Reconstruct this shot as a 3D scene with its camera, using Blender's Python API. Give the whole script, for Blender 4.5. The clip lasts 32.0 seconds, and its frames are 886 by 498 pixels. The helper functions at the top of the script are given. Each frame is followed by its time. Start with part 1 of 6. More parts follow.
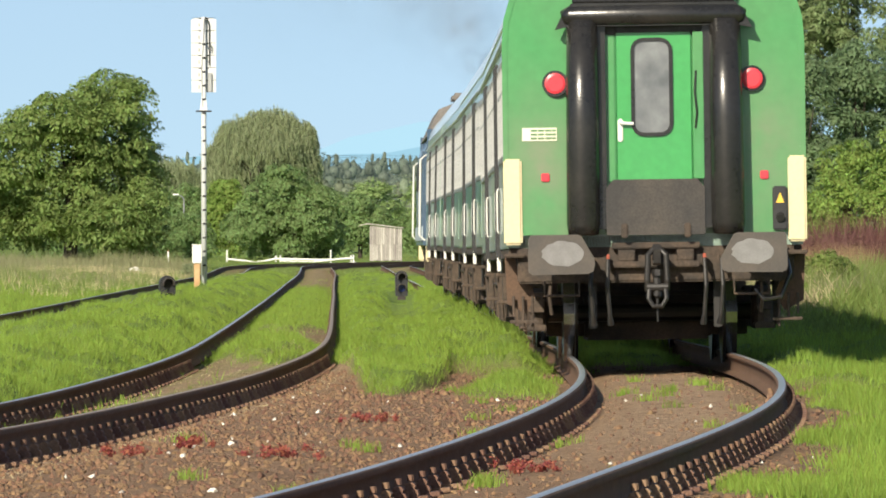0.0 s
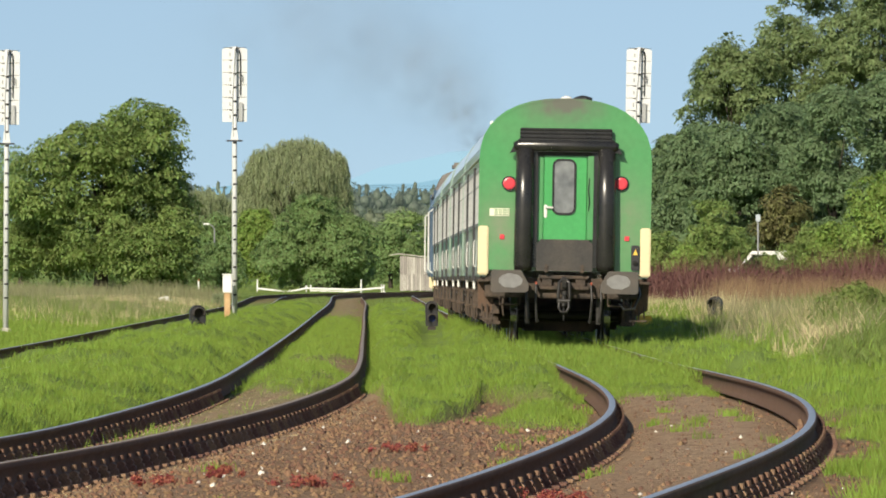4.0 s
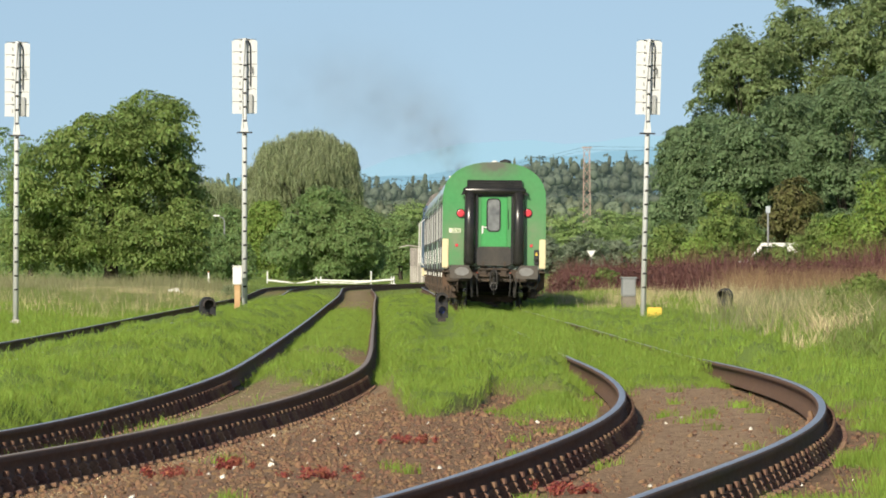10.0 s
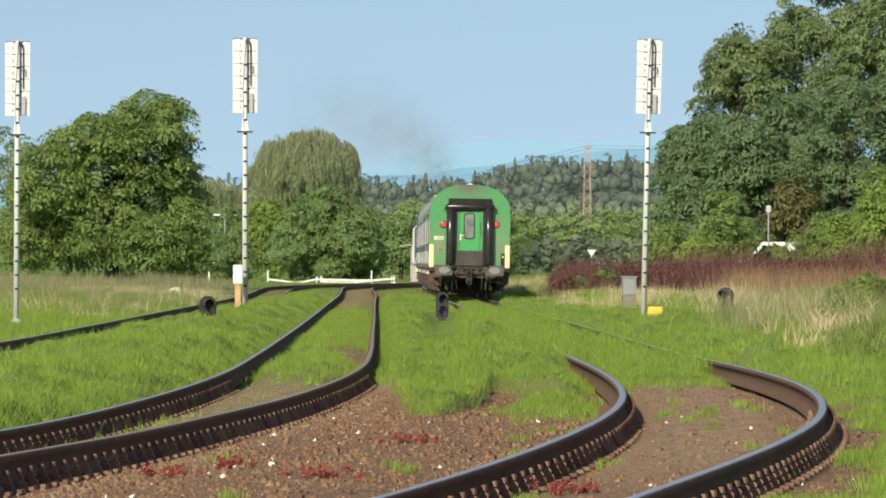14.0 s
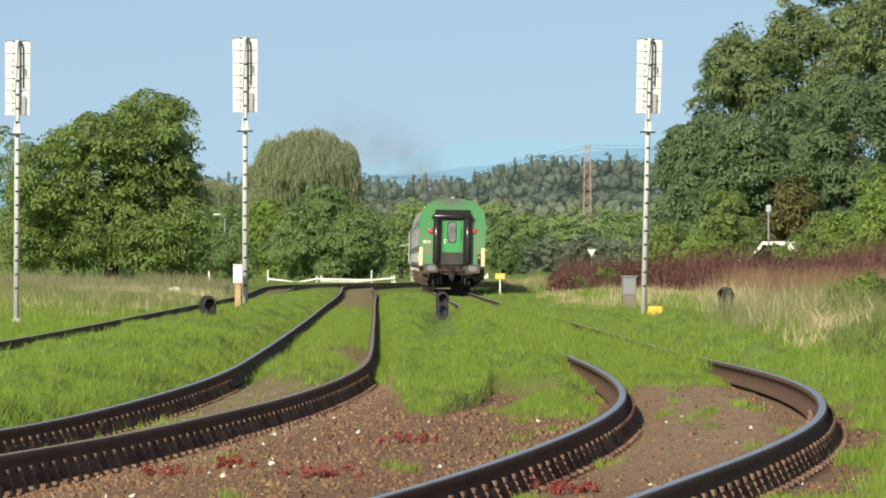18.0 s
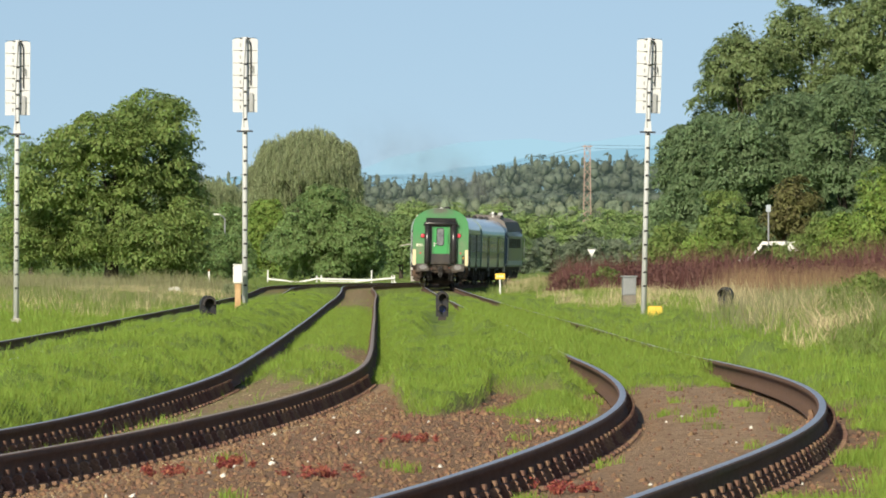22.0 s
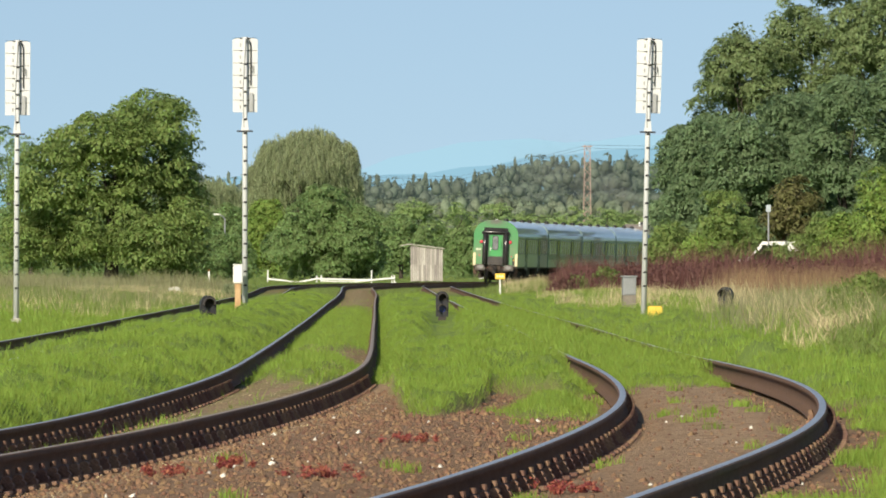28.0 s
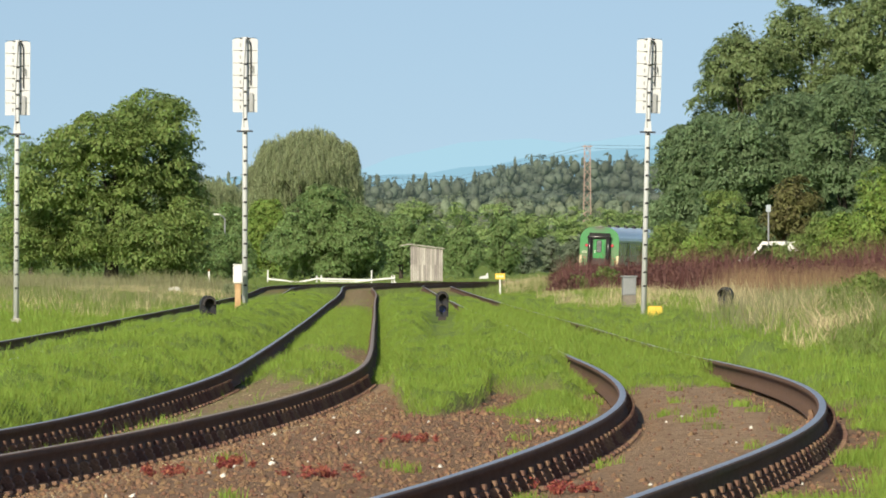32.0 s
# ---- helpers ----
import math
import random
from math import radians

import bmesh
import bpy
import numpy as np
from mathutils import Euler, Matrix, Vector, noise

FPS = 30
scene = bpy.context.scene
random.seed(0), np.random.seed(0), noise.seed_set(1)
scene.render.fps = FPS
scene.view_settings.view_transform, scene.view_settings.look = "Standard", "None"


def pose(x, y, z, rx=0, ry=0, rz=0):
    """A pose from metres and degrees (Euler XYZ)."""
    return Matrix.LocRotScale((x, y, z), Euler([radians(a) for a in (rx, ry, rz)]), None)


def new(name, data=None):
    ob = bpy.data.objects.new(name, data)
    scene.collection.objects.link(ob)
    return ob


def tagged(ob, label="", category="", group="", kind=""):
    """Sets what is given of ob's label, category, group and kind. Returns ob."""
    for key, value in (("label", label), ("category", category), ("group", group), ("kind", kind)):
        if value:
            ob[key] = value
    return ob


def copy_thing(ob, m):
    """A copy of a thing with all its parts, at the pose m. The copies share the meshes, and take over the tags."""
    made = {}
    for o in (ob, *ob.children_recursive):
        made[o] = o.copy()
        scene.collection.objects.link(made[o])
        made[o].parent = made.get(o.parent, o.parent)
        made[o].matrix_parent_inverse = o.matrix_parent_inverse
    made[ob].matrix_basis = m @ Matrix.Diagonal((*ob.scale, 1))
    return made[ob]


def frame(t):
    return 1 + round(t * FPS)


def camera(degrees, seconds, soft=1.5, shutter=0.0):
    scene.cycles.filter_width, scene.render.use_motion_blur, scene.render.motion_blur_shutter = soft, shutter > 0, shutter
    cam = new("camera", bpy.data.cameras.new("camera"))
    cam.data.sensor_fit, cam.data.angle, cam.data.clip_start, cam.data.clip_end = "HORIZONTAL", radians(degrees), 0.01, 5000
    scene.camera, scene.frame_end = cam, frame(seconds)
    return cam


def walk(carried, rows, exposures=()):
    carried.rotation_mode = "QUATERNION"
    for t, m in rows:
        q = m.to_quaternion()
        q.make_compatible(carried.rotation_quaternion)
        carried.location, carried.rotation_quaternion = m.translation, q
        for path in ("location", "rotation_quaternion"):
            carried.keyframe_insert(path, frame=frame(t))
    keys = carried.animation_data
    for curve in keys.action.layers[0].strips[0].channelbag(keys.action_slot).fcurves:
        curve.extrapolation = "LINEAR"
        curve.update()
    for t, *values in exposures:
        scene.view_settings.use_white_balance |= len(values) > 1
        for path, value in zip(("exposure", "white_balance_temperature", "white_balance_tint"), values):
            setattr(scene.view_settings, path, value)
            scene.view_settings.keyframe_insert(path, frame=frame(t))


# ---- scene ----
# ---------- camera: stands still on a tripod, pans a little at the start ----------
EYE_Z = 1.05
cam = camera(6.648, 32.0, soft=1.8)


def turn(left, up, roll=0.0):
    """Camera turned by thousandths of a radian from straight ahead."""
    return pose(0, 0, EYE_Z, 90 + math.degrees(up / 1000), roll, math.degrees(left / 1000))


walk(cam, [
    (0.0, turn(-5.35, 0.63, 0.15)), (0.5, turn(-5.42, 2.83, 0.08)), (1.0, turn(-6.0, 5.64)), (1.5, turn(-3.48, 7.2)),
    (2.0, turn(-3.63, 6.95)), (2.5, turn(-4.34, 6.22)), (3.0, turn(-2.7, 5.3)), (3.5, turn(-1.9, 4.95)),
    (4.5, turn(-0.8, 4.2)), (5.5, turn(-0.26, 3.87)), (6.0, turn(-0.22, 3.75)), (7.0, turn(-0.1, 3.65)), (8.0, turn(-0.07, 3.53)),
    (10.0, turn(-0.06, 3.5)), (12.0, turn(0, 3.46)), (14.0, turn(0, 3.4)), (16.5, turn(0, 3.33)), (32.0, turn(0, 3.33)),
], [(0.0, 0.84), (1.0, 0.78), (2.0, 0.65), (3.0, 0.61), (5.5, 0.62), (32.0, 0.62)])

# ---------- world, sun, exposure ----------
SUN_EL, SUN_AZ = radians(29), radians(203)      # azimuth measured clockwise from +y
world = bpy.data.worlds.new("sky")
scene.world = world
world.use_nodes = True
wn = world.node_tree
sky = wn.nodes.new("ShaderNodeTexSky")
sky.sky_type, sky.sun_disc = "NISHITA", False
sky.sun_elevation, sky.sun_rotation = SUN_EL, SUN_AZ
sky.air_density, sky.dust_density, sky.ozone_density = 1.0, 1.0, 1.0
coords = wn.nodes.new("ShaderNodeTexCoord")
lift = wn.nodes.new("ShaderNodeVectorMath")
lift.operation = "ADD"
lift.inputs[1].default_value = (0, 0, 0.13)
wn.links.new(coords.outputs["Generated"], lift.inputs[0])
wn.links.new(lift.outputs[0], sky.inputs["Vector"])
wn.links.new(sky.outputs[0], wn.nodes["Background"].inputs[0])
wn.nodes["Background"].inputs[1].default_value = 0.0745

sun = new("sun", bpy.data.lights.new("sun", "SUN"))
sun.data.energy, sun.data.angle, sun.data.color = 3.9, radians(0.6), (1.0, 0.90, 0.72)
sun_dir = Vector((math.sin(SUN_AZ) * math.cos(SUN_EL), math.cos(SUN_AZ) * math.cos(SUN_EL), math.sin(SUN_EL)))
sun.matrix_world = Matrix.Translation((-40, -40, 60)) @ sun_dir.to_track_quat("Z", "Y").to_matrix().to_4x4()

# ---------- materials ----------
def material(name, base, rough=0.8, metal=0.0, var=0.25, scale=6.0, fine=60.0, bump=0.3, second=None, stain=0.0, coords="Object",
             spec=0.5, islands=0.0, per_object=0.0, coat=0.0, stretch=(1, 1, 1)):
    """Principled surface whose colour varies at two scales: broad patches (scale) and grain (fine), both per metre."""
    m = bpy.data.materials.new(name)
    m.use_nodes = True
    nt = m.node_tree
    n, l = nt.nodes, nt.links
    b = n["Principled BSDF"]
    b.inputs["Roughness"].default_value, b.inputs["Metallic"].default_value = rough, metal
    b.inputs["Specular IOR Level"].default_value = spec
    b.inputs["Coat Weight"].default_value = coat
    tc = n.new("ShaderNodeTexCoord")
    mp = n.new("ShaderNodeMapping")
    mp.inputs["Scale"].default_value = stretch
    l.new(tc.outputs[coords], mp.inputs[0])
    big, small = n.new("ShaderNodeTexNoise"), n.new("ShaderNodeTexNoise")
    for node, sc, det in ((big, scale, 4), (small, fine, 3)):
        node.inputs["Scale"].default_value, node.inputs["Detail"].default_value = sc, det
        l.new(mp.outputs[0], node.inputs["Vector"])
    second = second or tuple(c * 0.55 for c in base)
    mix = n.new("ShaderNodeMix")
    mix.data_type = "RGBA"
    mix.inputs[6].default_value, mix.inputs[7].default_value = (*base, 1), (*second, 1)
    ramp = n.new("ShaderNodeMapRange")
    ramp.inputs[1].default_value, ramp.inputs[2].default_value = 0.35 , 0.72
    ramp.inputs[3].default_value, ramp.inputs[4].default_value = 0.0, min(1.0, var * 2 + stain)
    l.new(big.outputs[0], ramp.inputs[0])
    l.new(ramp.outputs[0], mix.inputs[0])
    hsv = n.new("ShaderNodeHueSaturation")
    l.new(mix.outputs[2], hsv.inputs["Color"])
    value = n.new("ShaderNodeMapRange")
    value.inputs[1].default_value, value.inputs[2].default_value = 0.25, 0.75
    value.inputs[3].default_value, value.inputs[4].default_value = 1 - var * 0.8, 1 + var * 0.8
    l.new(small.outputs[0], value.inputs[0])
    out = value.outputs[0]
    if islands or per_object:
        rnd = n.new("ShaderNodeNewGeometry") if islands else n.new("ShaderNodeObjectInfo")
        src = rnd.outputs["Random Per Island"] if islands else rnd.outputs["Random"]
        amount = islands or per_object
        r2 = n.new("ShaderNodeMapRange")
        r2.inputs[3].default_value, r2.inputs[4].default_value = 1 - amount, 1 + amount
        l.new(src, r2.inputs[0])
        mul = n.new("ShaderNodeMath")
        mul.operation = "MULTIPLY"
        l.new(out, mul.inputs[0])
        l.new(r2.outputs[0], mul.inputs[1])
        out = mul.outputs[0]
        hue = n.new("ShaderNodeMapRange")
        hue.inputs[3].default_value, hue.inputs[4].default_value = 0.5 - amount * 0.06, 0.5 + amount * 0.06
        l.new(src, hue.inputs[0])
        l.new(hue.outputs[0], hsv.inputs["Hue"])
    l.new(out, hsv.inputs["Value"])
    l.new(hsv.outputs[0], b.inputs["Base Color"])
    if bump:
        bp = n.new("ShaderNodeBump")
        bp.inputs["Strength"].default_value, bp.inputs["Distance"].default_value = bump, 0.02
        l.new(small.outputs[0], bp.inputs["Height"])
        l.new(bp.outputs[0], b.inputs["Normal"])
    return m


def stain(m, centre, reach, colour, strength, grain=5.0):
    """A dirt patch with a ragged edge on material m, in the x-z plane of its object."""
    nt = m.node_tree
    n, l = nt.nodes, nt.links
    b = n["Principled BSDF"]
    before = b.inputs["Base Color"].links[0].from_socket
    tc, mp, gr, no, mul, mix = (n.new("ShaderNode" + k) for k in ("TexCoord", "Mapping", "TexGradient", "TexNoise", "Math", "Mix"))
    gr.gradient_type, mul.operation, mix.data_type = "QUADRATIC_SPHERE", "MULTIPLY", "RGBA"
    mp.inputs["Scale"].default_value = (1 / reach[0], 0, 1 / reach[1])
    mp.inputs["Location"].default_value = (-centre[0] / reach[0], 0, -centre[1] / reach[1])
    no.inputs["Scale"].default_value, no.inputs["Detail"].default_value = grain, 5
    l.new(tc.outputs["Object"], mp.inputs[0])
    l.new(mp.outputs[0], gr.inputs[0])
    l.new(tc.outputs["Object"], no.inputs["Vector"])
    grow = n.new("ShaderNodeMath")
    grow.operation, grow.use_clamp = "MULTIPLY", True
    grow.inputs[1].default_value = strength * 3.2
    l.new(gr.outputs["Fac"], mul.inputs[0])
    l.new(no.outputs[0], mul.inputs[1])
    l.new(mul.outputs[0], grow.inputs[0])
    l.new(grow.outputs[0], mix.inputs[0])
    l.new(before, mix.inputs[6])
    mix.inputs[7].default_value = (*colour, 1)
    l.new(mix.outputs[2], b.inputs["Base Color"])


def leafy(name, base, second, glow=0.35, patch=0.35, islands=0.45):
    """Leaves and blades: colour by clump and by leaf, part of the light passes through."""
    m = material(name, base, 0.6, var=0.3, scale=patch, fine=2.5, bump=0, second=second, islands=islands, spec=0.25)
    nt = m.node_tree
    n, l = nt.nodes, nt.links
    b, outp = n["Principled BSDF"], n["Material Output"]
    colour = b.inputs["Base Color"].links[0].from_socket
    tr = n.new("ShaderNodeBsdfTranslucent")
    mixs = n.new("ShaderNodeMixShader")
    mixs.inputs[0].default_value = glow
    l.new(colour, tr.inputs[0])
    l.new(b.outputs[0], mixs.inputs[1])
    l.new(tr.outputs[0], mixs.inputs[2])
    l.new(mixs.outputs[0], outp.inputs[0])
    return m


def glassy(name, tint, rough=0.05):
    m = material(name, tint, rough, var=0.25, scale=1.5, fine=12, bump=0.0, spec=0.9, coat=0.5)
    return m


RAIL_SIDE = material("rail_rust_dark", (0.145, 0.088, 0.058), 0.9, 0.0, 0.3, 3, 45, 0.3, (0.085, 0.052, 0.036), spec=0.2)
RAIL_TOP = material("rail_worn_steel", (0.50, 0.52, 0.54), 0.38, 0.75, 0.2, 1.2, 30, 0.08, (0.36, 0.34, 0.32))
RAIL_DULL = material("rail_rusty_top", (0.30, 0.245, 0.20), 0.6, 0.3, 0.25, 1.2, 30, 0.1, (0.22, 0.17, 0.13))
CLIP = material("rusty_fastening", (0.22, 0.128, 0.084), 0.85, 0.0, 0.35, 8, 70, 0.5, (0.14, 0.08, 0.052), per_object=0.3)
SLEEPER = material("weathered_concrete", (0.42, 0.37, 0.31), 0.9, 0, 0.3, 3, 40, 0.5, (0.27, 0.20, 0.15), per_object=0.15)
STONE = material("ballast_stone", (0.212, 0.122, 0.071), 0.95, 0, 0.3, 2.0, 40, 0.6, (0.155, 0.087, 0.05), islands=0.3)
WHITE_STONE = material("pale_stone", (0.72, 0.68, 0.60), 0.85, 0, 0.2, 5, 40, 0.4, islands=0.2)
WHITE_PAINT = material("white_paint", (0.70, 0.70, 0.67), 0.5, 0, 0.06, 2, 30, 0.05, (0.66, 0.64, 0.58))
MAST_WHITE = material("weathered_white_enamel", (0.57, 0.585, 0.59), 0.55, 0, 0.08, 2, 30, 0.05, (0.49, 0.50, 0.49))
GREY_METAL = material("galvanised_grey", (0.34, 0.35, 0.35), 0.5, 0.5, 0.15, 3, 40, 0.1)
DARK_METAL = material("dark_metal", (0.03, 0.03, 0.03), 0.55, 0.3, 0.3, 4, 50, 0.15)
BLACK_PAINT = material("black_paint", (0.018, 0.018, 0.02), 0.5, 0, 0.2, 3, 50, 0.1)
CONCRETE = material("old_concrete", (0.42, 0.40, 0.35), 0.9, 0, 0.25, 3, 40, 0.4)
YELLOW = material("faded_yellow_paint", (0.75, 0.50, 0.06), 0.6, 0, 0.12, 4, 30, 0.1)
PALE_YELLOW = material("pale_yellow_plate", (0.74, 0.74, 0.58), 0.6, 0, 0.08, 4, 30, 0.05)
ORANGE_RUST = material("orange_rust", (0.42, 0.20, 0.07), 0.8, 0, 0.3, 6, 50, 0.3)
WOOD = material("weathered_grey_boards", (0.40, 0.375, 0.34), 0.9, 0, 0.35, 2, 30, 0.5, (0.17, 0.15, 0.135), per_object=0.32, stretch=(1, 1, 0.25))
BARK = material("bark", (0.062, 0.05, 0.038), 0.9, 0, 0.3, 3, 20, 0.5)
PYLON_PAINT = material("red_oxide_lattice", (0.44, 0.31, 0.26), 0.7, 0, 0.15, 2, 20, 0.1)

GRASS = leafy("fresh_grass", (0.29, 0.40, 0.066), (0.15, 0.25, 0.04), 0.5, 2.2, 0.25)
GRASS_DULL = leafy("meadow_grass", (0.205, 0.275, 0.07), (0.165, 0.20, 0.06), 0.45, 0.5, 0.3)
OLIVE_DRY = leafy("seeding_olive_grass", (0.30, 0.29, 0.155), (0.21, 0.23, 0.11), 0.45, 0.5, 0.3)
STRAW = leafy("dry_straw_grass", (0.60, 0.49, 0.30), (0.42, 0.36, 0.19), 0.35, 1.5, 0.4)
HERB_RED = leafy("red_brown_dock", (0.155, 0.068, 0.062), (0.10, 0.055, 0.045), 0.35, 0.5, 0.3)
SORREL = leafy("red_sorrel", (0.36, 0.085, 0.075), (0.24, 0.10, 0.06), 0.35, 3)
LEAF_WALNUT = leafy("walnut_leaves", (0.26, 0.345, 0.108), (0.20, 0.285, 0.09), 0.55, 0.35, 0.3)
LEAF_DARK = leafy("dark_wood_leaves", (0.218, 0.308, 0.157), (0.179, 0.263, 0.134), 0.55, 0.2, 0.22)
LEAF_TALL = leafy("tall_wood_leaves", (0.262, 0.335, 0.15), (0.21, 0.285, 0.13), 0.55, 0.25, 0.25)
LEAF_BRIGHT = leafy("bright_shrub_leaves", (0.270, 0.373, 0.092), (0.200, 0.302, 0.073), 0.5, 0.4, 0.35)
LEAF_WILLOW = leafy("willow_leaves", (0.32, 0.365, 0.205), (0.25, 0.30, 0.16), 0.45, 0.5, 0.3)
LEAF_THICKET = leafy("thicket_leaves", (0.362, 0.475, 0.194), (0.294, 0.400, 0.163), 0.55, 0.3, 0.3)
LEAF_BUSH = leafy("hazel_leaves", (0.257, 0.359, 0.142), (0.211, 0.308, 0.120), 0.55, 0.3, 0.35)
# Aerial haze is mixed into this leaf colour: paler, greyer and bluer.
LEAF_HAZE = leafy("hazed_distant_leaves", (0.258, 0.308, 0.213), (0.213, 0.269, 0.185), 0.5, 0.08, 0.3)
NEEDLE_HAZE = leafy("hazed_distant_conifers", (0.16, 0.195, 0.145), (0.13, 0.165, 0.125), 0.5, 0.05, 0.2)
# The haze over the ridge is put in as a faint blue-green glow.
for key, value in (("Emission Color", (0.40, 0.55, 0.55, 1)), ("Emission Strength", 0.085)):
    NEEDLE_HAZE.node_tree.nodes["Principled BSDF"].inputs[key].default_value = value

# ---------- mesh helpers ----------
def mesh_np(name, verts, faces, mats, smooth=False, index=None):
    """A mesh from number arrays; faces is an array n x 3 or n x 4."""
    me = bpy.data.meshes.new(name)
    verts, faces = np.asarray(verts, np.float32), np.asarray(faces, np.int32)
    n, k = faces.shape
    me.vertices.add(len(verts))
    me.vertices.foreach_set("co", verts.ravel())
    me.loops.add(n * k)
    me.loops.foreach_set("vertex_index", faces.ravel())
    me.polygons.add(n)
    me.polygons.foreach_set("loop_start", np.arange(0, n * k, k, dtype=np.int32))
    for m in mats:
        me.materials.append(m)
    if index is not None:
        me.polygons.foreach_set("material_index", np.asarray(index, np.int32))
    if smooth:
        me.polygons.foreach_set("use_smooth", np.ones(n, bool))
    me.update(calc_edges=True)
    return me


def mesh_bm(name, bm, mat, smooth=False):
    bmesh.ops.recalc_face_normals(bm, faces=bm.faces)
    me = bpy.data.meshes.new(name)
    bm.to_mesh(me)
    bm.free()
    for m in mat if isinstance(mat, (list, tuple)) else [mat]:
        me.materials.append(m)
    if smooth:
        for p in me.polygons:
            p.use_smooth = True
    return me


def part(name, bm, mat, parent, label="", smooth=False, at=None):
    """One bmesh as one mesh object under a thing or a part."""
    ob = new(name, mesh_bm(name, bm, mat, smooth))
    ob.parent = parent
    if at is not None:
        ob.matrix_basis = at
    if label:
        tagged(ob, label)
    return ob


def share(name, me, parent, at=None, label=""):
    ob = new(name, me)
    ob.parent = parent
    if at is not None:
        ob.matrix_basis = at
    if label:
        tagged(ob, label)
    return ob


def thing(name, label, category, group="", at=None, kind=""):
    ob = tagged(new(name), label, category, group, kind)
    if at is not None:
        ob.matrix_basis = at
    return ob


def add_box(bm, x0, x1, y0, y1, z0, z1, bevel=0.0, m=None):
    r = bmesh.ops.create_cube(bm, size=1.0)
    vs = r["verts"]
    for v in vs:
        v.co = Vector(((x0 + x1) / 2 + v.co.x * (x1 - x0), (y0 + y1) / 2 + v.co.y * (y1 - y0), (z0 + z1) / 2 + v.co.z * (z1 - z0)))
    if m is not None:
        for v in vs:
            v.co = m @ v.co
    if bevel:
        edges = list({e for v in vs for e in v.link_edges})
        bmesh.ops.bevel(bm, geom=edges, offset=bevel, segments=2, affect="EDGES", clamp_overlap=True)
    return bm


def box(x0, x1, y0, y1, z0, z1, bevel=0.0):
    return add_box(bmesh.new(), x0, x1, y0, y1, z0, z1, bevel)


def add_tube(bm, points, radii, sides=8, caps=True):
    """A tube along points, with a radius at each of them."""
    pts = [Vector(p) for p in points]
    if not hasattr(radii, "__len__"):
        radii = [radii] * len(pts)
    rings, up = [], None
    for i, p in enumerate(pts):
        d = (pts[min(i + 1, len(pts) - 1)] - pts[max(i - 1, 0)]).normalized()
        if up is None:
            up = Vector((0, 0, 1)) if abs(d.z) < 0.9 else Vector((0, 1, 0))
        a = d.cross(up).normalized()
        b = a.cross(d).normalized()
        up = b
        rings.append([bm.verts.new(p + (a * math.cos(2 * math.pi * j / sides) + b * math.sin(2 * math.pi * j / sides)) * radii[i]) for j in range(sides)])
    for r0, r1 in zip(rings, rings[1:]):
        for j in range(sides):
            bm.faces.new((r0[j], r0[(j + 1) % sides], r1[(j + 1) % sides], r1[j]))
    if caps:
        bm.faces.new(rings[0][::-1])
        bm.faces.new(rings[-1])
    return bm


def tube(points, radii, sides=8, caps=True):
    return add_tube(bmesh.new(), points, radii, sides, caps)


def add_prism(bm, outline, axis, a, b):
    """A flat outline pushed along an axis from a to b."""
    def v(p, s):
        return {"x": (s, p[0], p[1]), "y": (p[0], s, p[1]), "z": (p[0], p[1], s)}[axis]
    low, high = [bm.verts.new(v(p, a)) for p in outline], [bm.verts.new(v(p, b)) for p in outline]
    n = len(outline)
    for i in range(n):
        bm.faces.new((low[i], low[(i + 1) % n], high[(i + 1) % n], high[i]))
    bm.faces.new(low[::-1])
    bm.faces.new(high)
    return bm


def prism(outline, axis, a, b):
    return add_prism(bmesh.new(), outline, axis, a, b)


def rounded(w, h, r, cx=0.0, cz=0.0, steps=4):
    pts = []
    for sx, sz, a0 in ((1, 1, 0), (-1, 1, 90), (-1, -1, 180), (1, -1, 270)):
        for i in range(steps + 1):
            a = radians(a0 + 90 * i / steps)
            pts.append((cx + sx * (w / 2 - r) + r * math.cos(a), cz + sz * (h / 2 - r) + r * math.sin(a)))
    return pts


def spline(knots, values):
    """Natural cubic spline through the knots, straight beyond them."""
    k, v = np.array(knots, float), np.array(values, float)
    n, h = len(k), np.diff(k)
    A, b = np.zeros((n, n)), np.zeros(n)
    A[0, 0] = A[-1, -1] = 1
    for i in range(1, n - 1):
        A[i, i - 1], A[i, i], A[i, i + 1] = h[i - 1], 2 * (h[i - 1] + h[i]), h[i]
        b[i] = 6 * ((v[i + 1] - v[i]) / h[i] - (v[i] - v[i - 1]) / h[i - 1])
    m = np.linalg.solve(A, b)
    s0 = (v[1] - v[0]) / h[0] - h[0] * m[1] / 6
    s1 = (v[-1] - v[-2]) / h[-1] + h[-1] * m[-2] / 6

    def f(q):
        q = np.asarray(q, float)
        c = np.clip(q, k[0], k[-1])
        i = np.clip(np.searchsorted(k, c) - 1, 0, n - 2)
        t, u, hh = c - k[i], k[i + 1] - c, h[i]
        y = m[i] * u ** 3 / (6 * hh) + m[i + 1] * t ** 3 / (6 * hh) + (v[i] / hh - m[i] * hh / 6) * u + (v[i + 1] / hh - m[i + 1] * hh / 6) * t
        return y + np.where(q < k[0], (q - k[0]) * s0, 0) + np.where(q > k[-1], (q - k[-1]) * s1, 0)
    return f


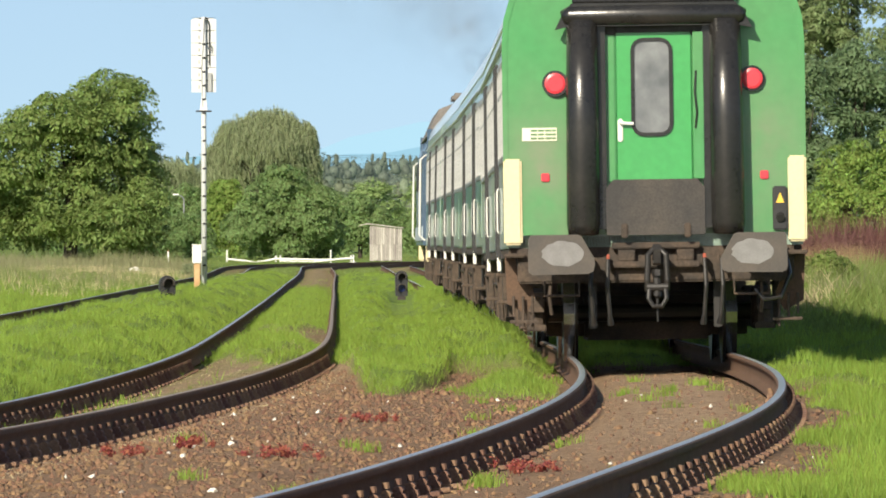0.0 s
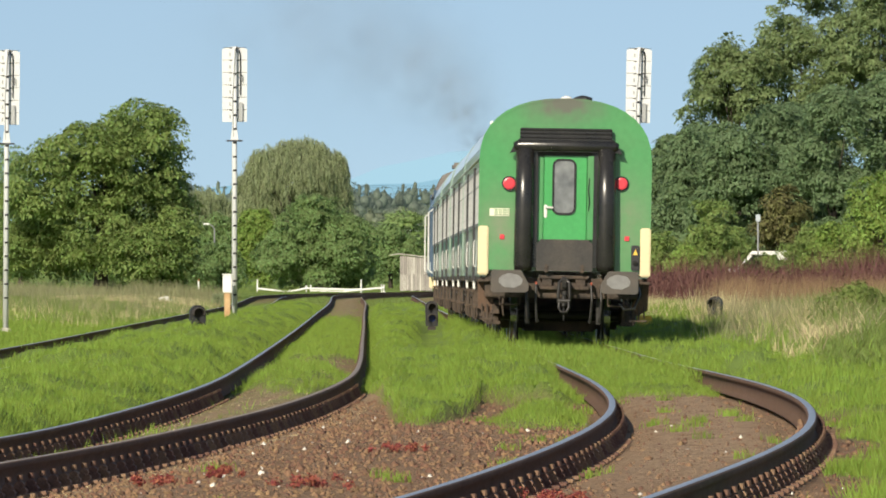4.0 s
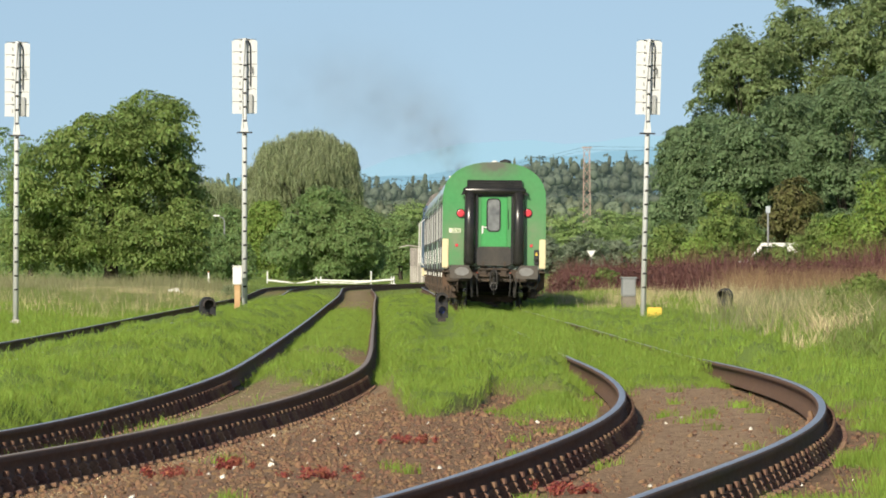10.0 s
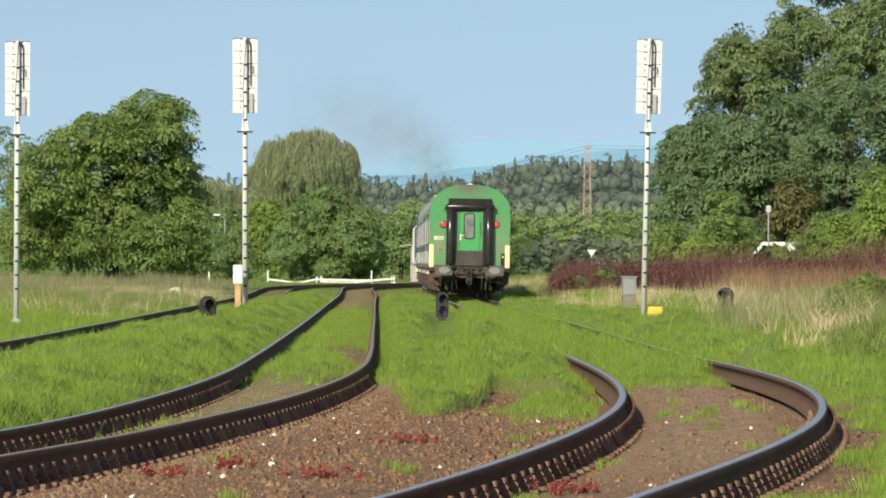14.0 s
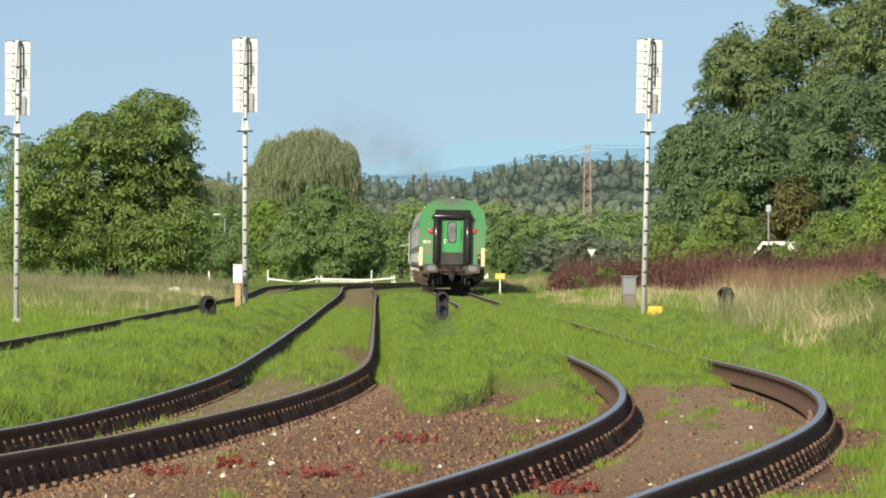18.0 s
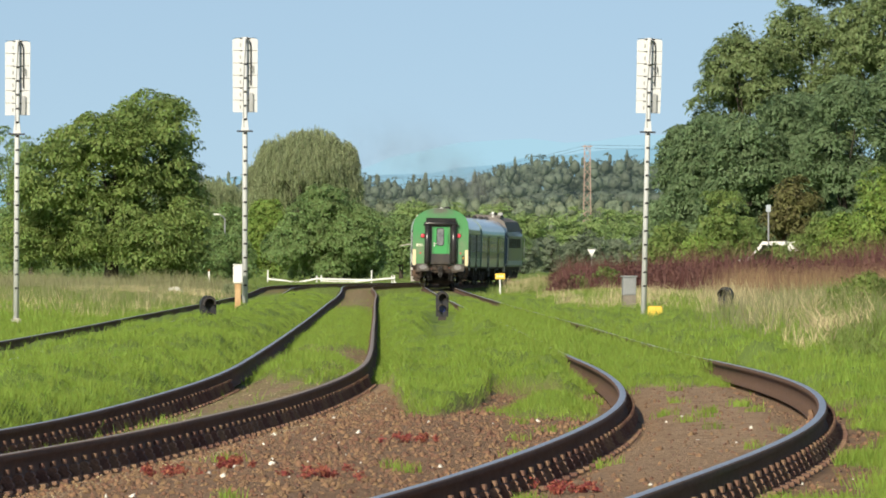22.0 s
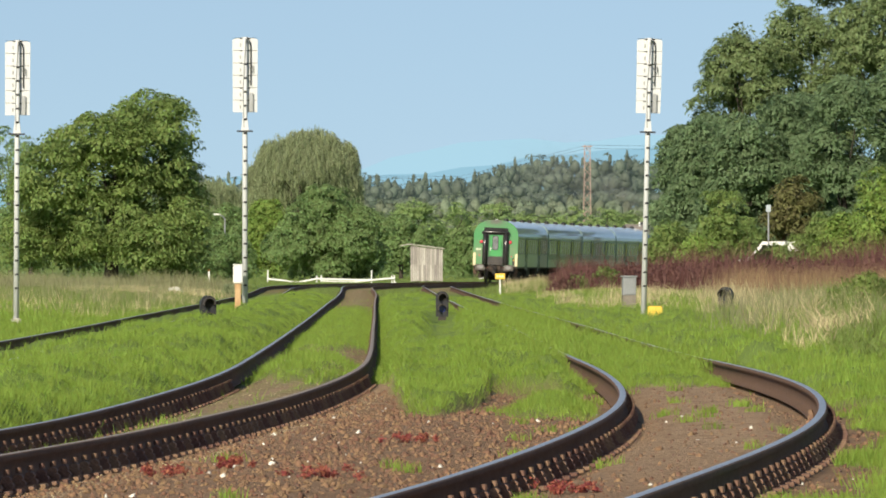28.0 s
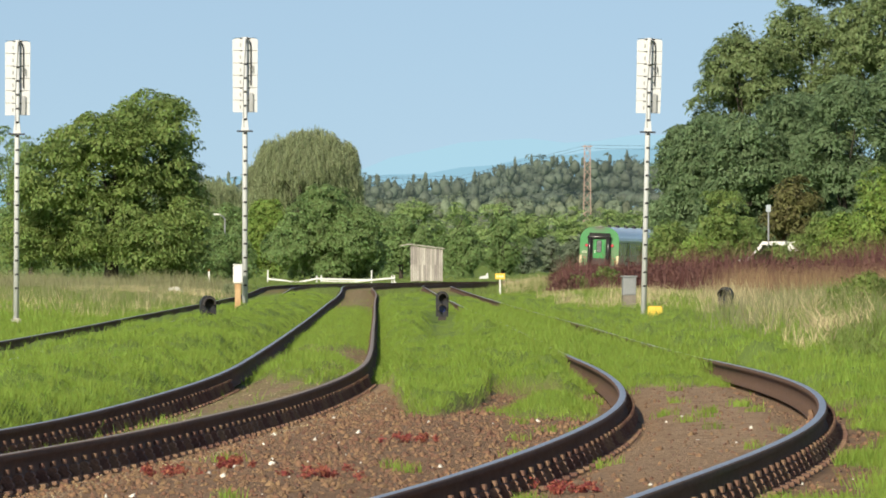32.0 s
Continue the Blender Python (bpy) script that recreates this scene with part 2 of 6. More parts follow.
# ---------- the three tracks: centre line, rail height and cant by distance ----------
KY = [26, 34, 42, 50, 58, 67, 78, 95, 125, 180, 250, 330, 390, 420, 450, 480, 510, 545, 600, 700]
main_x = spline(KY, [-0.688, 0.187, 1.007, 1.692, 2.103, 2.292, 2.339, 2.289, 2.069, 1.572, 0.986, 0.264, -0.24, -0.2, 1.28, 3.8, 7.25, 11.9, 20.0, 37.0])
main_z = spline(KY, [0.043, 0.039, 0.049, 0.08, 0.103, 0.106, 0.09, 0.052, 0.075, 0.125, 0.178, 0.305, 0.4, 0.43, 0.46, 0.48, 0.49, 0.5, 0.52, 0.6])
main_c = spline(KY, [0.08, 0.109, 0.084, 0.047, 0.04, 0.035, 0.018, 0.002, -0.022, -0.019, -0.018, -0.028, -0.025, -0.03, -0.05, -0.06, -0.06, -0.06, -0.06, -0.04])
loop_x = spline(KY, [-4.265, -3.812, -3.364, -2.904, -2.488, -2.108, -1.748, -1.676, -1.909, -2.373, -2.986, -3.676, -4.39, -4.35, -2.87, -0.35, 3.1, 7.75, 15.85, 32.85])
loop_z = spline(KY, [0.047, 0.024, 0.0, -0.039, -0.062, -0.06, -0.016, 0.011, 0.017, 0.054, 0.134, 0.271, 0.37, 0.41, 0.44, 0.46, 0.48, 0.5, 0.52, 0.6])
loop_c = spline(KY, [0.027, 0.033, 0.051, 0.069, 0.098, 0.082, 0.065, 0.033, 0.023, 0.016, 0.01, 0.0, -0.02, -0.03, -0.05, -0.06, -0.06, -0.06, -0.06, -0.04])
side_x = spline(KY, [-5.0, -5.108, -5.216, -5.324, -5.433, -5.558, -5.712, -5.944, -6.199, -6.604, -7.097, -7.664, -8.49, -8.45, -6.97, -4.45, -1.0, 3.65, 11.75, 28.75])
side_z = spline(KY, [0, 0, 0, 0.01, 0.012, 0.018, 0.026, 0.027, 0.019, 0.057, 0.114, 0.238, 0.36, 0.41, 0.44, 0.46, 0.48, 0.5, 0.52, 0.6])
side_c = spline(KY, [0, 0, 0, 0, 0, 0.01, 0.015, 0.03, 0.034, 0.026, 0.02, 0.0, -0.02, -0.03, -0.05, -0.06, -0.06, -0.06, -0.06, -0.04])
TRACKS = {"main": (main_x, main_z, main_c), "loop": (loop_x, loop_z, loop_c), "side": (side_x, side_z, side_c)}


def ground_z(x, y):
    """Height of the ground, for arrays."""
    x, y = np.asarray(x, float), np.asarray(y, float)
    base = np.interp(y, [-100, 30, 95, 180, 250, 330, 420, 545, 700, 1000, 1500, 2500, 4600], [-0.02, 0.01, 0.02, 0.06, 0.11, 0.25, 0.39, 0.48, 0.7, 2.6, 7, 18, 40])
    near = np.clip(1 - (y - 600) / 200, 0, 1)
    tie = np.zeros_like(x + y)
    weight = np.zeros_like(tie)
    for fx, fz, fc in TRACKS.values():
        d = x - fx(y)
        w = np.exp(-(d / 1.8) ** 4)
        tie += w * (fz(y) + fc(y) * np.clip(d / 1.507, -0.8, 0.8) - 0.178 - 0.045 * np.clip((np.abs(d) - 0.40) / 0.18, 0, 1))
        weight += w
    weight = np.minimum(weight, 1)
    z = base - 0.20 + 0.045 * np.sin(x * 0.9 + y * 0.13) * np.sin(y * 0.21 + 1.3)
    z = z + 0.16 * np.exp(-((x - (loop_x(y) + side_x(y)) / 2) / 1.0) ** 4) * np.clip((y - 45) / 30, 0, 1)
    right = np.clip((x - main_x(y) - 2.6) / 3.0, 0, 1)
    left = np.clip((side_x(y) - x - 2.2) / 4.0, 0, 1)
    z = z + 0.30 * right * right + 0.22 * left
    return np.where(weight > 0, (z * (1 - weight) + tie) * near + z * (1 - near), z)


def soil_mask(x, y):
    """1 where ballast and bare earth show, 0 where grass covers them."""
    dm, dl, ds = x - main_x(y), x - loop_x(y), x - side_x(y)
    wob = 1.8 * np.sin(x * 2.3 + 1) + 1.2 * np.sin(x * 5.1 + y * 0.3)
    edge = np.interp(dm, [-3.1, -2.9, -2.6, -2.3, -2.0, -1.85, -1.6, -1.1, -0.8], [84, 82, 68, 65, 71, 77, 75, 75, 79])
    between = np.clip((edge + wob * 0.6 - y) / 2.0, 0, 1) * (dm < -0.7) * (dl > 0.7)
    between = between * (1 - np.clip(1.4 - np.hypot((dm + 1.3) / 0.42, (y - 66.5) / 3.2), 0, 1))
    in_main = np.clip((79 + wob - y) / 3, 0, 1) * (np.abs(dm) < 0.95)
    bare = np.interp(y + 4.0 * np.sin(x * 5.0 + y * 0.25) + 2.0 * np.sin(x * 11.0 - y * 0.4), [40, 60, 72, 85, 90, 97, 103, 108, 118, 124, 200, 230, 260], [0.9, 0.7, 0.9, 0.75, 0.25, 0.0, 0.1, 0.85, 0.85, 0.1, 0.05, 0.4, 0.8])
    patchy = 0.22 * np.sin(x * 8.0 + y * 1.3) * np.sin(y * 1.9 - x * 3.0) + 0.12 * np.sin(x * 17 - y * 0.8 + 2)
    in_loop = np.clip(bare + patchy * np.clip(bare * 4, 0, 1), 0, 1) * (np.abs(dl) < 0.85)
    shoulder = np.clip((1.45 + 0.5 * np.sin(y * 0.9 + x) * np.sin(y * 0.37) - dm) / 0.3, 0, 1) * (dm > 0.7) * np.clip((67 + wob * 2 - y) / 3, 0, 1)
    far = np.clip((y - 330) / 60, 0, 1) * ((np.abs(dm) < 0.9) | (np.abs(ds) < 0.9)) * 0.7
    strip = np.clip((92 + wob * 2 - y) / 6, 0, 1) * (dl > 0.65) * np.clip((1.22 + 0.06 * wob - dl) / 0.12, 0, 1)
    return np.clip(np.maximum.reduce([between, in_main, in_loop, shoulder, far, strip]), 0, 1)

def uneven(x, y, cell, seed):
    """1 in the middle of a tuft, falling towards its rim: jittered cells of the size (across, along)."""
    qx, qy = np.ravel(x) / cell[0], np.ravel(y) / cell[1]
    bx, by = np.floor(qx), np.floor(qy)
    best = np.full(len(qx), 9.0)
    for i in (-1, 0, 1):
        for j in (-1, 0, 1):
            cx, cy = bx + i, by + j
            k = np.sin(cx * 127.1 + cy * 311.7 + seed) * 43758.5453
            m = np.sin(cx * 269.5 + cy * 183.3 + seed) * 24634.6345
            best = np.minimum(best, (qx - cx - (k - np.floor(k))) ** 2 + (qy - cy - (m - np.floor(m))) ** 2)
    return np.clip(1.05 - np.sqrt(best), 0, 1).reshape(np.shape(x))


def sight(x, y):
    """0 on the trodden strip before the shunting signal between the tracks, 1 elsewhere."""
    return 1 - np.exp(-((x + 0.02) / 0.42) ** 4) * np.clip((y - 105) / 25, 0, 1) * np.clip((194 - y) / 3, 0, 1)


def turf_z(x, y):
    """Height of the grown turf: cushions of grass between the tracks, level with the ground on the bare beds."""
    x, y = np.asarray(x, float), np.asarray(y, float)
    near = np.minimum.reduce([np.abs(np.abs(x - f(y)) - 0.7535) for f in (main_x, loop_x, side_x)])
    inside = np.minimum.reduce([np.abs(x - f(y)) for f in (main_x, loop_x, side_x)]) < 0.76
    cover = np.clip((near - 0.10) / 0.35, 0, 1) * (1 - soil_mask(x, y)) ** 2 * np.where(inside, 0.45, 1.0) * np.clip((y - 56) / 22, np.where(x < loop_x(y), 1.0, 0.1), 1) * sight(x, y)
    cover = cover * np.clip((y - 38) / 10, 0, 1) * np.clip((340 - y) / 60, 0, 1) * np.clip((main_x(y) + 7 - x) / 3, 0, 1) * np.clip((x - side_x(y) + 2) / 2, 0, 1)
    big = 0.5 + 0.25 * np.sin(x * 1.7 + y * 0.31) + 0.25 * np.sin(y * 0.47 - x * 0.9 + 1)
    return ground_z(x, y) + cover * (0.21 * uneven(x, y, (0.8, 2.6), 1.0) * (0.5 + big) + 0.17 * uneven(x, y, (0.36, 1.2), 5.0))


# ---------- ground: one sheet from behind the camera to the horizon ----------
def ground_sheet():
    rows = np.concatenate([np.linspace(-80, 26, 16), np.arange(27, 110, 0.42), np.geomspace(110, 340, 240), np.geomspace(343, 700, 70), np.geomspace(710, 4700, 50)])
    u = np.concatenate([[-1.0, -0.6, -0.35, -0.2], np.linspace(-0.13, -0.062, 14), np.linspace(-0.061, 0.061, 120), np.linspace(0.062, 0.13, 14), [0.2, 0.35, 0.6, 1.0]])
    yy, uu = np.meshgrid(rows, u, indexing="ij")
    reach = np.where(np.abs(uu) <= 0.13, np.maximum(np.abs(yy), 45) + 8, np.maximum(np.abs(yy), 45) * 1.1 + 60)
    xx = uu * reach
    zz = turf_z(xx, yy)
    nr, nc = xx.shape
    idx = np.arange(nr * nc).reshape(nr, nc)
    faces = np.stack([idx[:-1, :-1], idx[:-1, 1:], idx[1:, 1:], idx[1:, :-1]], -1).reshape(-1, 4)
    me = mesh_np("ground", np.stack([xx, yy, zz], -1).reshape(-1, 3), faces, [], smooth=True)
    att = me.attributes.new("soil", "FLOAT", "POINT")
    att.data.foreach_set("value", soil_mask(xx, yy).ravel().astype(np.float32))
    att = me.attributes.new("sand", "FLOAT", "POINT")
    dm, dl = xx - main_x(yy), xx - loop_x(yy)
    strip = np.exp(-((dl - 1.02) / 0.22) ** 2) * 0.75 + np.exp(-(dl / 0.5) ** 4) * 0.6 + np.exp(-(dm / 0.62) ** 4) * 0.65 * np.clip((yy - 38) / 12, 0, 1)
    att.data.foreach_set("value", np.clip(strip, 0, 1).ravel().astype(np.float32))
    # earth, sand, gravel and turf mixed by those masks
    m = material("earth_and_turf", (0.25, 0.162, 0.097), 0.95, 0, 0.38, 1.6, 22, 1.0, (0.17, 0.105, 0.062), spec=0.2)
    m.node_tree.nodes["Bump"].inputs["Distance"].default_value = 0.06
    nt = m.node_tree
    n, l = nt.nodes, nt.links
    b = n["Principled BSDF"]
    soil = b.inputs["Base Color"].links[0].from_socket
    a = n.new("ShaderNodeAttribute")
    a.attribute_name = "soil"
    noise_t = n.new("ShaderNodeTexNoise")
    noise_t.inputs["Scale"].default_value = 0.25
    tc = n.new("ShaderNodeTexCoord")
    l.new(tc.outputs["Object"], noise_t.inputs["Vector"])
    turf = n.new("ShaderNodeMix")
    turf.data_type = "RGBA"
    turf.inputs[6].default_value, turf.inputs[7].default_value = (0.15, 0.235, 0.042, 1), (0.17, 0.225, 0.055, 1)
    l.new(noise_t.outputs[0], turf.inputs[0])
    mix = n.new("ShaderNodeMix")
    mix.data_type = "RGBA"
    l.new(a.outputs["Fac"], mix.inputs[0])
    l.new(turf.outputs[2], mix.inputs[6])
    sand = n.new("ShaderNodeAttribute")
    sand.attribute_name = "sand"
    litter = n.new("ShaderNodeTexNoise")
    litter.inputs["Scale"].default_value, litter.inputs["Detail"].default_value = 9.0, 6
    l.new(tc.outputs["Object"], litter.inputs["Vector"])
    pale = n.new("ShaderNodeMix")
    pale.data_type = "RGBA"
    pale.inputs[6].default_value, pale.inputs[7].default_value = (0.20, 0.122, 0.07, 1), (0.52, 0.39, 0.25, 1)
    spread = n.new("ShaderNodeMapRange")
    spread.inputs[1].default_value, spread.inputs[2].default_value = 0.36, 0.66
    l.new(litter.outputs[0], spread.inputs[0])
    l.new(spread.outputs[0], pale.inputs[0])
    bed = n.new("ShaderNodeMix")
    bed.data_type = "RGBA"
    l.new(sand.outputs["Fac"], bed.inputs[0])
    l.new(soil, bed.inputs[6])
    l.new(pale.outputs[2], bed.inputs[7])
    l.new(bed.outputs[2], mix.inputs[7])
    l.new(mix.outputs[2], b.inputs["Base Color"])
    me.materials.append(m)
    ob = new("ground", me)
    tagged(ob, "brown ballast and earth between green grass verges", "ground", kind="structure")
    return ob


ground_sheet()


# ---------- tracks ----------
def rail_mesh(name, track, side, y0, y1):
    """One rail, foot to head, swept along its track; the running surface has a material of its own."""
    fx, fz, fc = TRACKS[track]
    ys = np.concatenate([np.arange(y0, min(y1, 140), 0.7), np.arange(max(y0, 140), y1, 3.0)])
    x, dx = fx(ys), np.gradient(fx(ys), ys)
    nrm = np.sqrt(1 + dx * dx)
    nx, ny = 1 / nrm, -dx / nrm
    cx, cy, cz = x + side * 0.7535 * nx, ys + side * 0.7535 * ny, fz(ys) + side * fc(ys) / 2
    prof = [(-0.075, -0.188), (-0.075, -0.176), (-0.014, -0.154), (-0.009, -0.05), (-0.034, -0.037), (-0.036, -0.010), (-0.025, 0.0),
            (0.025, 0.0), (0.036, -0.010), (0.034, -0.037), (0.009, -0.05), (0.014, -0.154), (0.075, -0.176), (0.075, -0.188)]
    p = np.array(prof)
    V = np.stack([cx[:, None] + p[None, :, 0] * nx[:, None], cy[:, None] + p[None, :, 0] * ny[:, None], cz[:, None] + p[None, :, 1]], -1)
    n, k = len(ys), len(p)
    idx = np.arange(n * k).reshape(n, k)
    f, mi = [], []
    for j in range(k):
        j2 = (j + 1) % k
        f.append(np.stack([idx[:-1, j], idx[:-1, j2], idx[1:, j2], idx[1:, j]], -1))
        mi.append(np.full(n - 1, 1 if j == 6 else 0))
    return mesh_np(name, V.reshape(-1, 3), np.concatenate(f), [RAIL_SIDE, RAIL_DULL if track == "loop" and side > 0 else RAIL_TOP], index=np.concatenate(mi))


def lay_track(track, label, y0, y1, piece_to):
    fx, fz, fc = TRACKS[track]
    base = thing("railway_track", label, "railway track", "parallel tracks", kind="structure")
    for side in (-1, 1):
        share("rail", rail_mesh("rail", track, side, y0, y1), base)
    if not piece_to:
        return base
    # sleeper blocks, base plates and clamps, shared meshes
    sl = mesh_bm("sleeper", box(-1.02, 1.02, -0.13, 0.13, -0.38, -0.236, 0.02), SLEEPER)
    bm = box(-0.17, 0.17, -0.085, 0.085, -0.214, -0.189, 0.004)
    plate = mesh_bm("base_plate", bm, CLIP)
    bm = bmesh.new()
    ear = [(0.040, -0.205), (0.108, -0.205), (0.118, -0.175), (0.113, -0.158), (0.098, -0.152), (0.104, -0.134), (0.094, -0.120), (0.074, -0.115), (0.054, -0.122), (0.040, -0.145)]
    add_prism(bm, ear, "y", -0.045, 0.045)
    add_tube(bm, [(0.080, -0.062, -0.160), (0.080, -0.05, -0.160)], 0.014, 6)
    add_tube(bm, [(0.078, -0.02, -0.11), (0.078, -0.02, -0.078)], 0.017, 6)
    clamp = mesh_bm("clamp", bm, CLIP)
    y = max(y0, 34.2)
    rnd = random.Random(len(track))
    while y < piece_to:
        x, s = float(fx(y)), float(fx(y + 0.05) - fx(y - 0.05)) / 0.1
        ang = -math.degrees(math.atan(s))
        tilt = math.degrees(math.atan(float(fc(y)) / 1.507))
        m = pose(x, y, float(fz(y)), 0, -tilt, ang + rnd.uniform(-0.6, 0.6))
        share("sleeper", sl, base, m)
        for side in (-1, 1):
            r = m @ Matrix.Translation((side * 0.7535, 0, 0))
            if track != "main" or y < 57:
                share("base_plate", plate, base, r)
            share("clamp", clamp, base, r)
            if track != "main" or y < 57:
                share("clamp", clamp, base, r @ pose(0, 0, 0, 0, 0, 180))
        y += 0.6 + rnd.uniform(-0.02, 0.02)
    return base


lay_track("main", "curving running line of rusty rails with worn shiny tops", 8, 690, 80)
lay_track("loop", "rusty loop line with clamps beside brown ballast", 8, 690, 84)
lay_track("side", "overgrown siding half hidden in the grass", 8, 690, 0)

# ---------- train: four coaches behind a diesel engine, rolling away ----------
COACH_GREEN = material("bright_green_coach_paint", (0.044, 0.245, 0.072), 0.4, 0, 0.12, 0.75, 9, 0.03, (0.10, 0.20, 0.085), stain=0.35, coat=0.3)
stain(COACH_GREEN, (0.0, 3.85), (1.15, 0.55), (0.10, 0.105, 0.08), 0.9)
stain(COACH_GREEN, (-1.02, 1.85), (0.75, 1.1), (0.17, 0.21, 0.125), 0.55)
stain(COACH_GREEN, (1.02, 2.0), (0.7, 1.3), (0.17, 0.21, 0.125), 0.45)
stain(COACH_GREEN, (0.0, 1.2), (1.6, 0.5), (0.17, 0.16, 0.11), 0.7)
DOOR_GREEN = material("clean_green_door_paint", (0.045, 0.285, 0.075), 0.3, 0, 0.1, 1.5, 14, 0.02, (0.075, 0.33, 0.11), coat=0.4)
SIDE_GREEN = material("dull_green_side_paint", (0.22, 0.31, 0.255), 0.4, 0, 0.12, 0.5, 12, 0.03, (0.28, 0.34, 0.29), coat=0.5)
STRIPE_GREEN = material("dark_green_stripe", (0.025, 0.11, 0.065), 0.35, 0, 0.1, 1, 12, 0.02, coat=0.3)
ROOF_GREY = material("pale_grey_roof", (0.62, 0.66, 0.68), 0.32, 0, 0.12, 0.4, 8, 0.03, (0.50, 0.54, 0.56), coat=0.6)
LOWER_SIDE = material("pale_grey_green_lower_side", (0.40, 0.47, 0.41), 0.4, 0, 0.15, 0.6, 9, 0.02, (0.30, 0.36, 0.30), coat=0.5)
RUBBER = material("black_rubber", (0.014, 0.014, 0.014), 0.27, 0, 0.25, 3, 25, 0.06, (0.034, 0.031, 0.028))
RAMP = material("scuffed_dark_steel_plate", (0.036, 0.034, 0.033), 0.5, 0.3, 0.3, 3, 60, 0.03, (0.085, 0.07, 0.056))
UNDER = material("brown_grimy_underframe", (0.036, 0.029, 0.024), 0.8, 0.1, 0.4, 4, 40, 0.12, (0.115, 0.078, 0.053))
WHEEL_STEEL = material("wheel_steel", (0.014, 0.012, 0.011), 0.42, 0.2, 0.25, 3, 40, 0.1)
GREASE = material("greasy_black_steel", (0.010, 0.009, 0.009), 0.5, 0.0, 0.3, 6, 60, 0.1, (0.03, 0.026, 0.022))
RUST_PLATE = material("rust_brown_plate", (0.105, 0.060, 0.035), 0.8, 0, 0.3, 4, 50, 0.15, (0.06, 0.04, 0.03))
COCK_RED = material("worn_red_cock", (0.34, 0.07, 0.035), 0.6, 0, 0.2, 8, 60, 0.1)
TREAD = material("bright_wheel_tread", (0.30, 0.30, 0.30), 0.17, 0.95, 0.2, 3, 40, 0.05)
BUFFER_FACE = material("greasy_worn_buffer_plate", (0.07, 0.062, 0.055), 0.45, 0.2, 0.2, 5, 90, 0.03, (0.125, 0.10, 0.078))
RED_LAMP = material("red_lamp_glass", (0.58, 0.045, 0.065), 0.35, 0, 0.08, 8, 60, 0.02, (0.50, 0.05, 0.06))
CREAM = material("cream_corner_panel", (0.66, 0.575, 0.36), 0.5, 0, 0.08, 2, 30, 0.03, (0.62, 0.50, 0.27))
COACH_GLASS = glassy("coach_window_glass", (0.05, 0.055, 0.055), 0.06)
PALE_PANE = material("window_glass_before_pale_curtains", (0.66, 0.635, 0.56), 0.25, 0, 0.15, 1.2, 6, 0.0, (0.42, 0.41, 0.37), coat=1.0)
DUSTY_GLASS = material("dusty_window_glass", (0.10, 0.105, 0.11), 0.18, 0, 0.25, 2.2, 9, 0.0, (0.26, 0.27, 0.27), stain=0.2, coat=0.8)
LOCO_BLUE = material("dark_blue_engine_paint", (0.055, 0.095, 0.15), 0.35, 0, 0.12, 0.8, 14, 0.03, (0.085, 0.12, 0.155), coat=0.3)
LOCO_ROOF = material("sooty_engine_roof", (0.20, 0.18, 0.165), 0.7, 0.1, 0.25, 1.5, 14, 0.1, (0.12, 0.11, 0.10))
LIGHT_BAND = material("pale_grey_blue_band", (0.42, 0.47, 0.50), 0.4, 0, 0.08, 2, 14, 0.02)

HALF, LOW, SHOULDER, RISE = 1.41, 1.08, 3.02, 1.03


def coach_outline(grow=0.0, low=LOW, steps=18):
    pts = [(HALF + grow, low)]
    for i in range(steps + 1):
        a = math.pi * i / steps
        c, s = math.cos(a), math.sin(a)
        pts.append(((HALF + grow) * math.copysign(abs(c) ** (2 / 2.35), c), SHOULDER + (RISE + grow) * abs(s) ** (2 / 2.35)))
    pts.append((-HALF - grow, low))
    return pts


def wheelset():
    """Two flanged wheels on an axle, turned about x."""
    bm = bmesh.new()
    for s in (-1, 1):
        prof = [(0.690, 0.20), (0.680, 0.43), (0.680, 0.488), (0.705, 0.488), (0.712, 0.462), (0.815, 0.455), (0.815, 0.39), (0.79, 0.20)]
        rings = []
        for i in range(28):
            a = 2 * math.pi * i / 28
            rings.append([bm.verts.new((s * x, r * math.cos(a), r * math.sin(a))) for x, r in prof])
        for i in range(28):
            r0, r1 = rings[i], rings[(i + 1) % 28]
            for j in range(len(prof) - 1):
                face = bm.faces.new((r0[j], r0[j + 1], r1[j + 1], r1[j]))
                face.material_index = 1 if j == 4 else 0
        add_tube(bm, [(s * 0.69, 0, 0), (s * 0.81, 0, 0)], 0.21, 16)
    add_tube(bm, [(-1.05, 0, 0), (1.05, 0, 0)], 0.085, 12)
    return mesh_bm("wheelset", bm, [WHEEL_STEEL, TREAD])


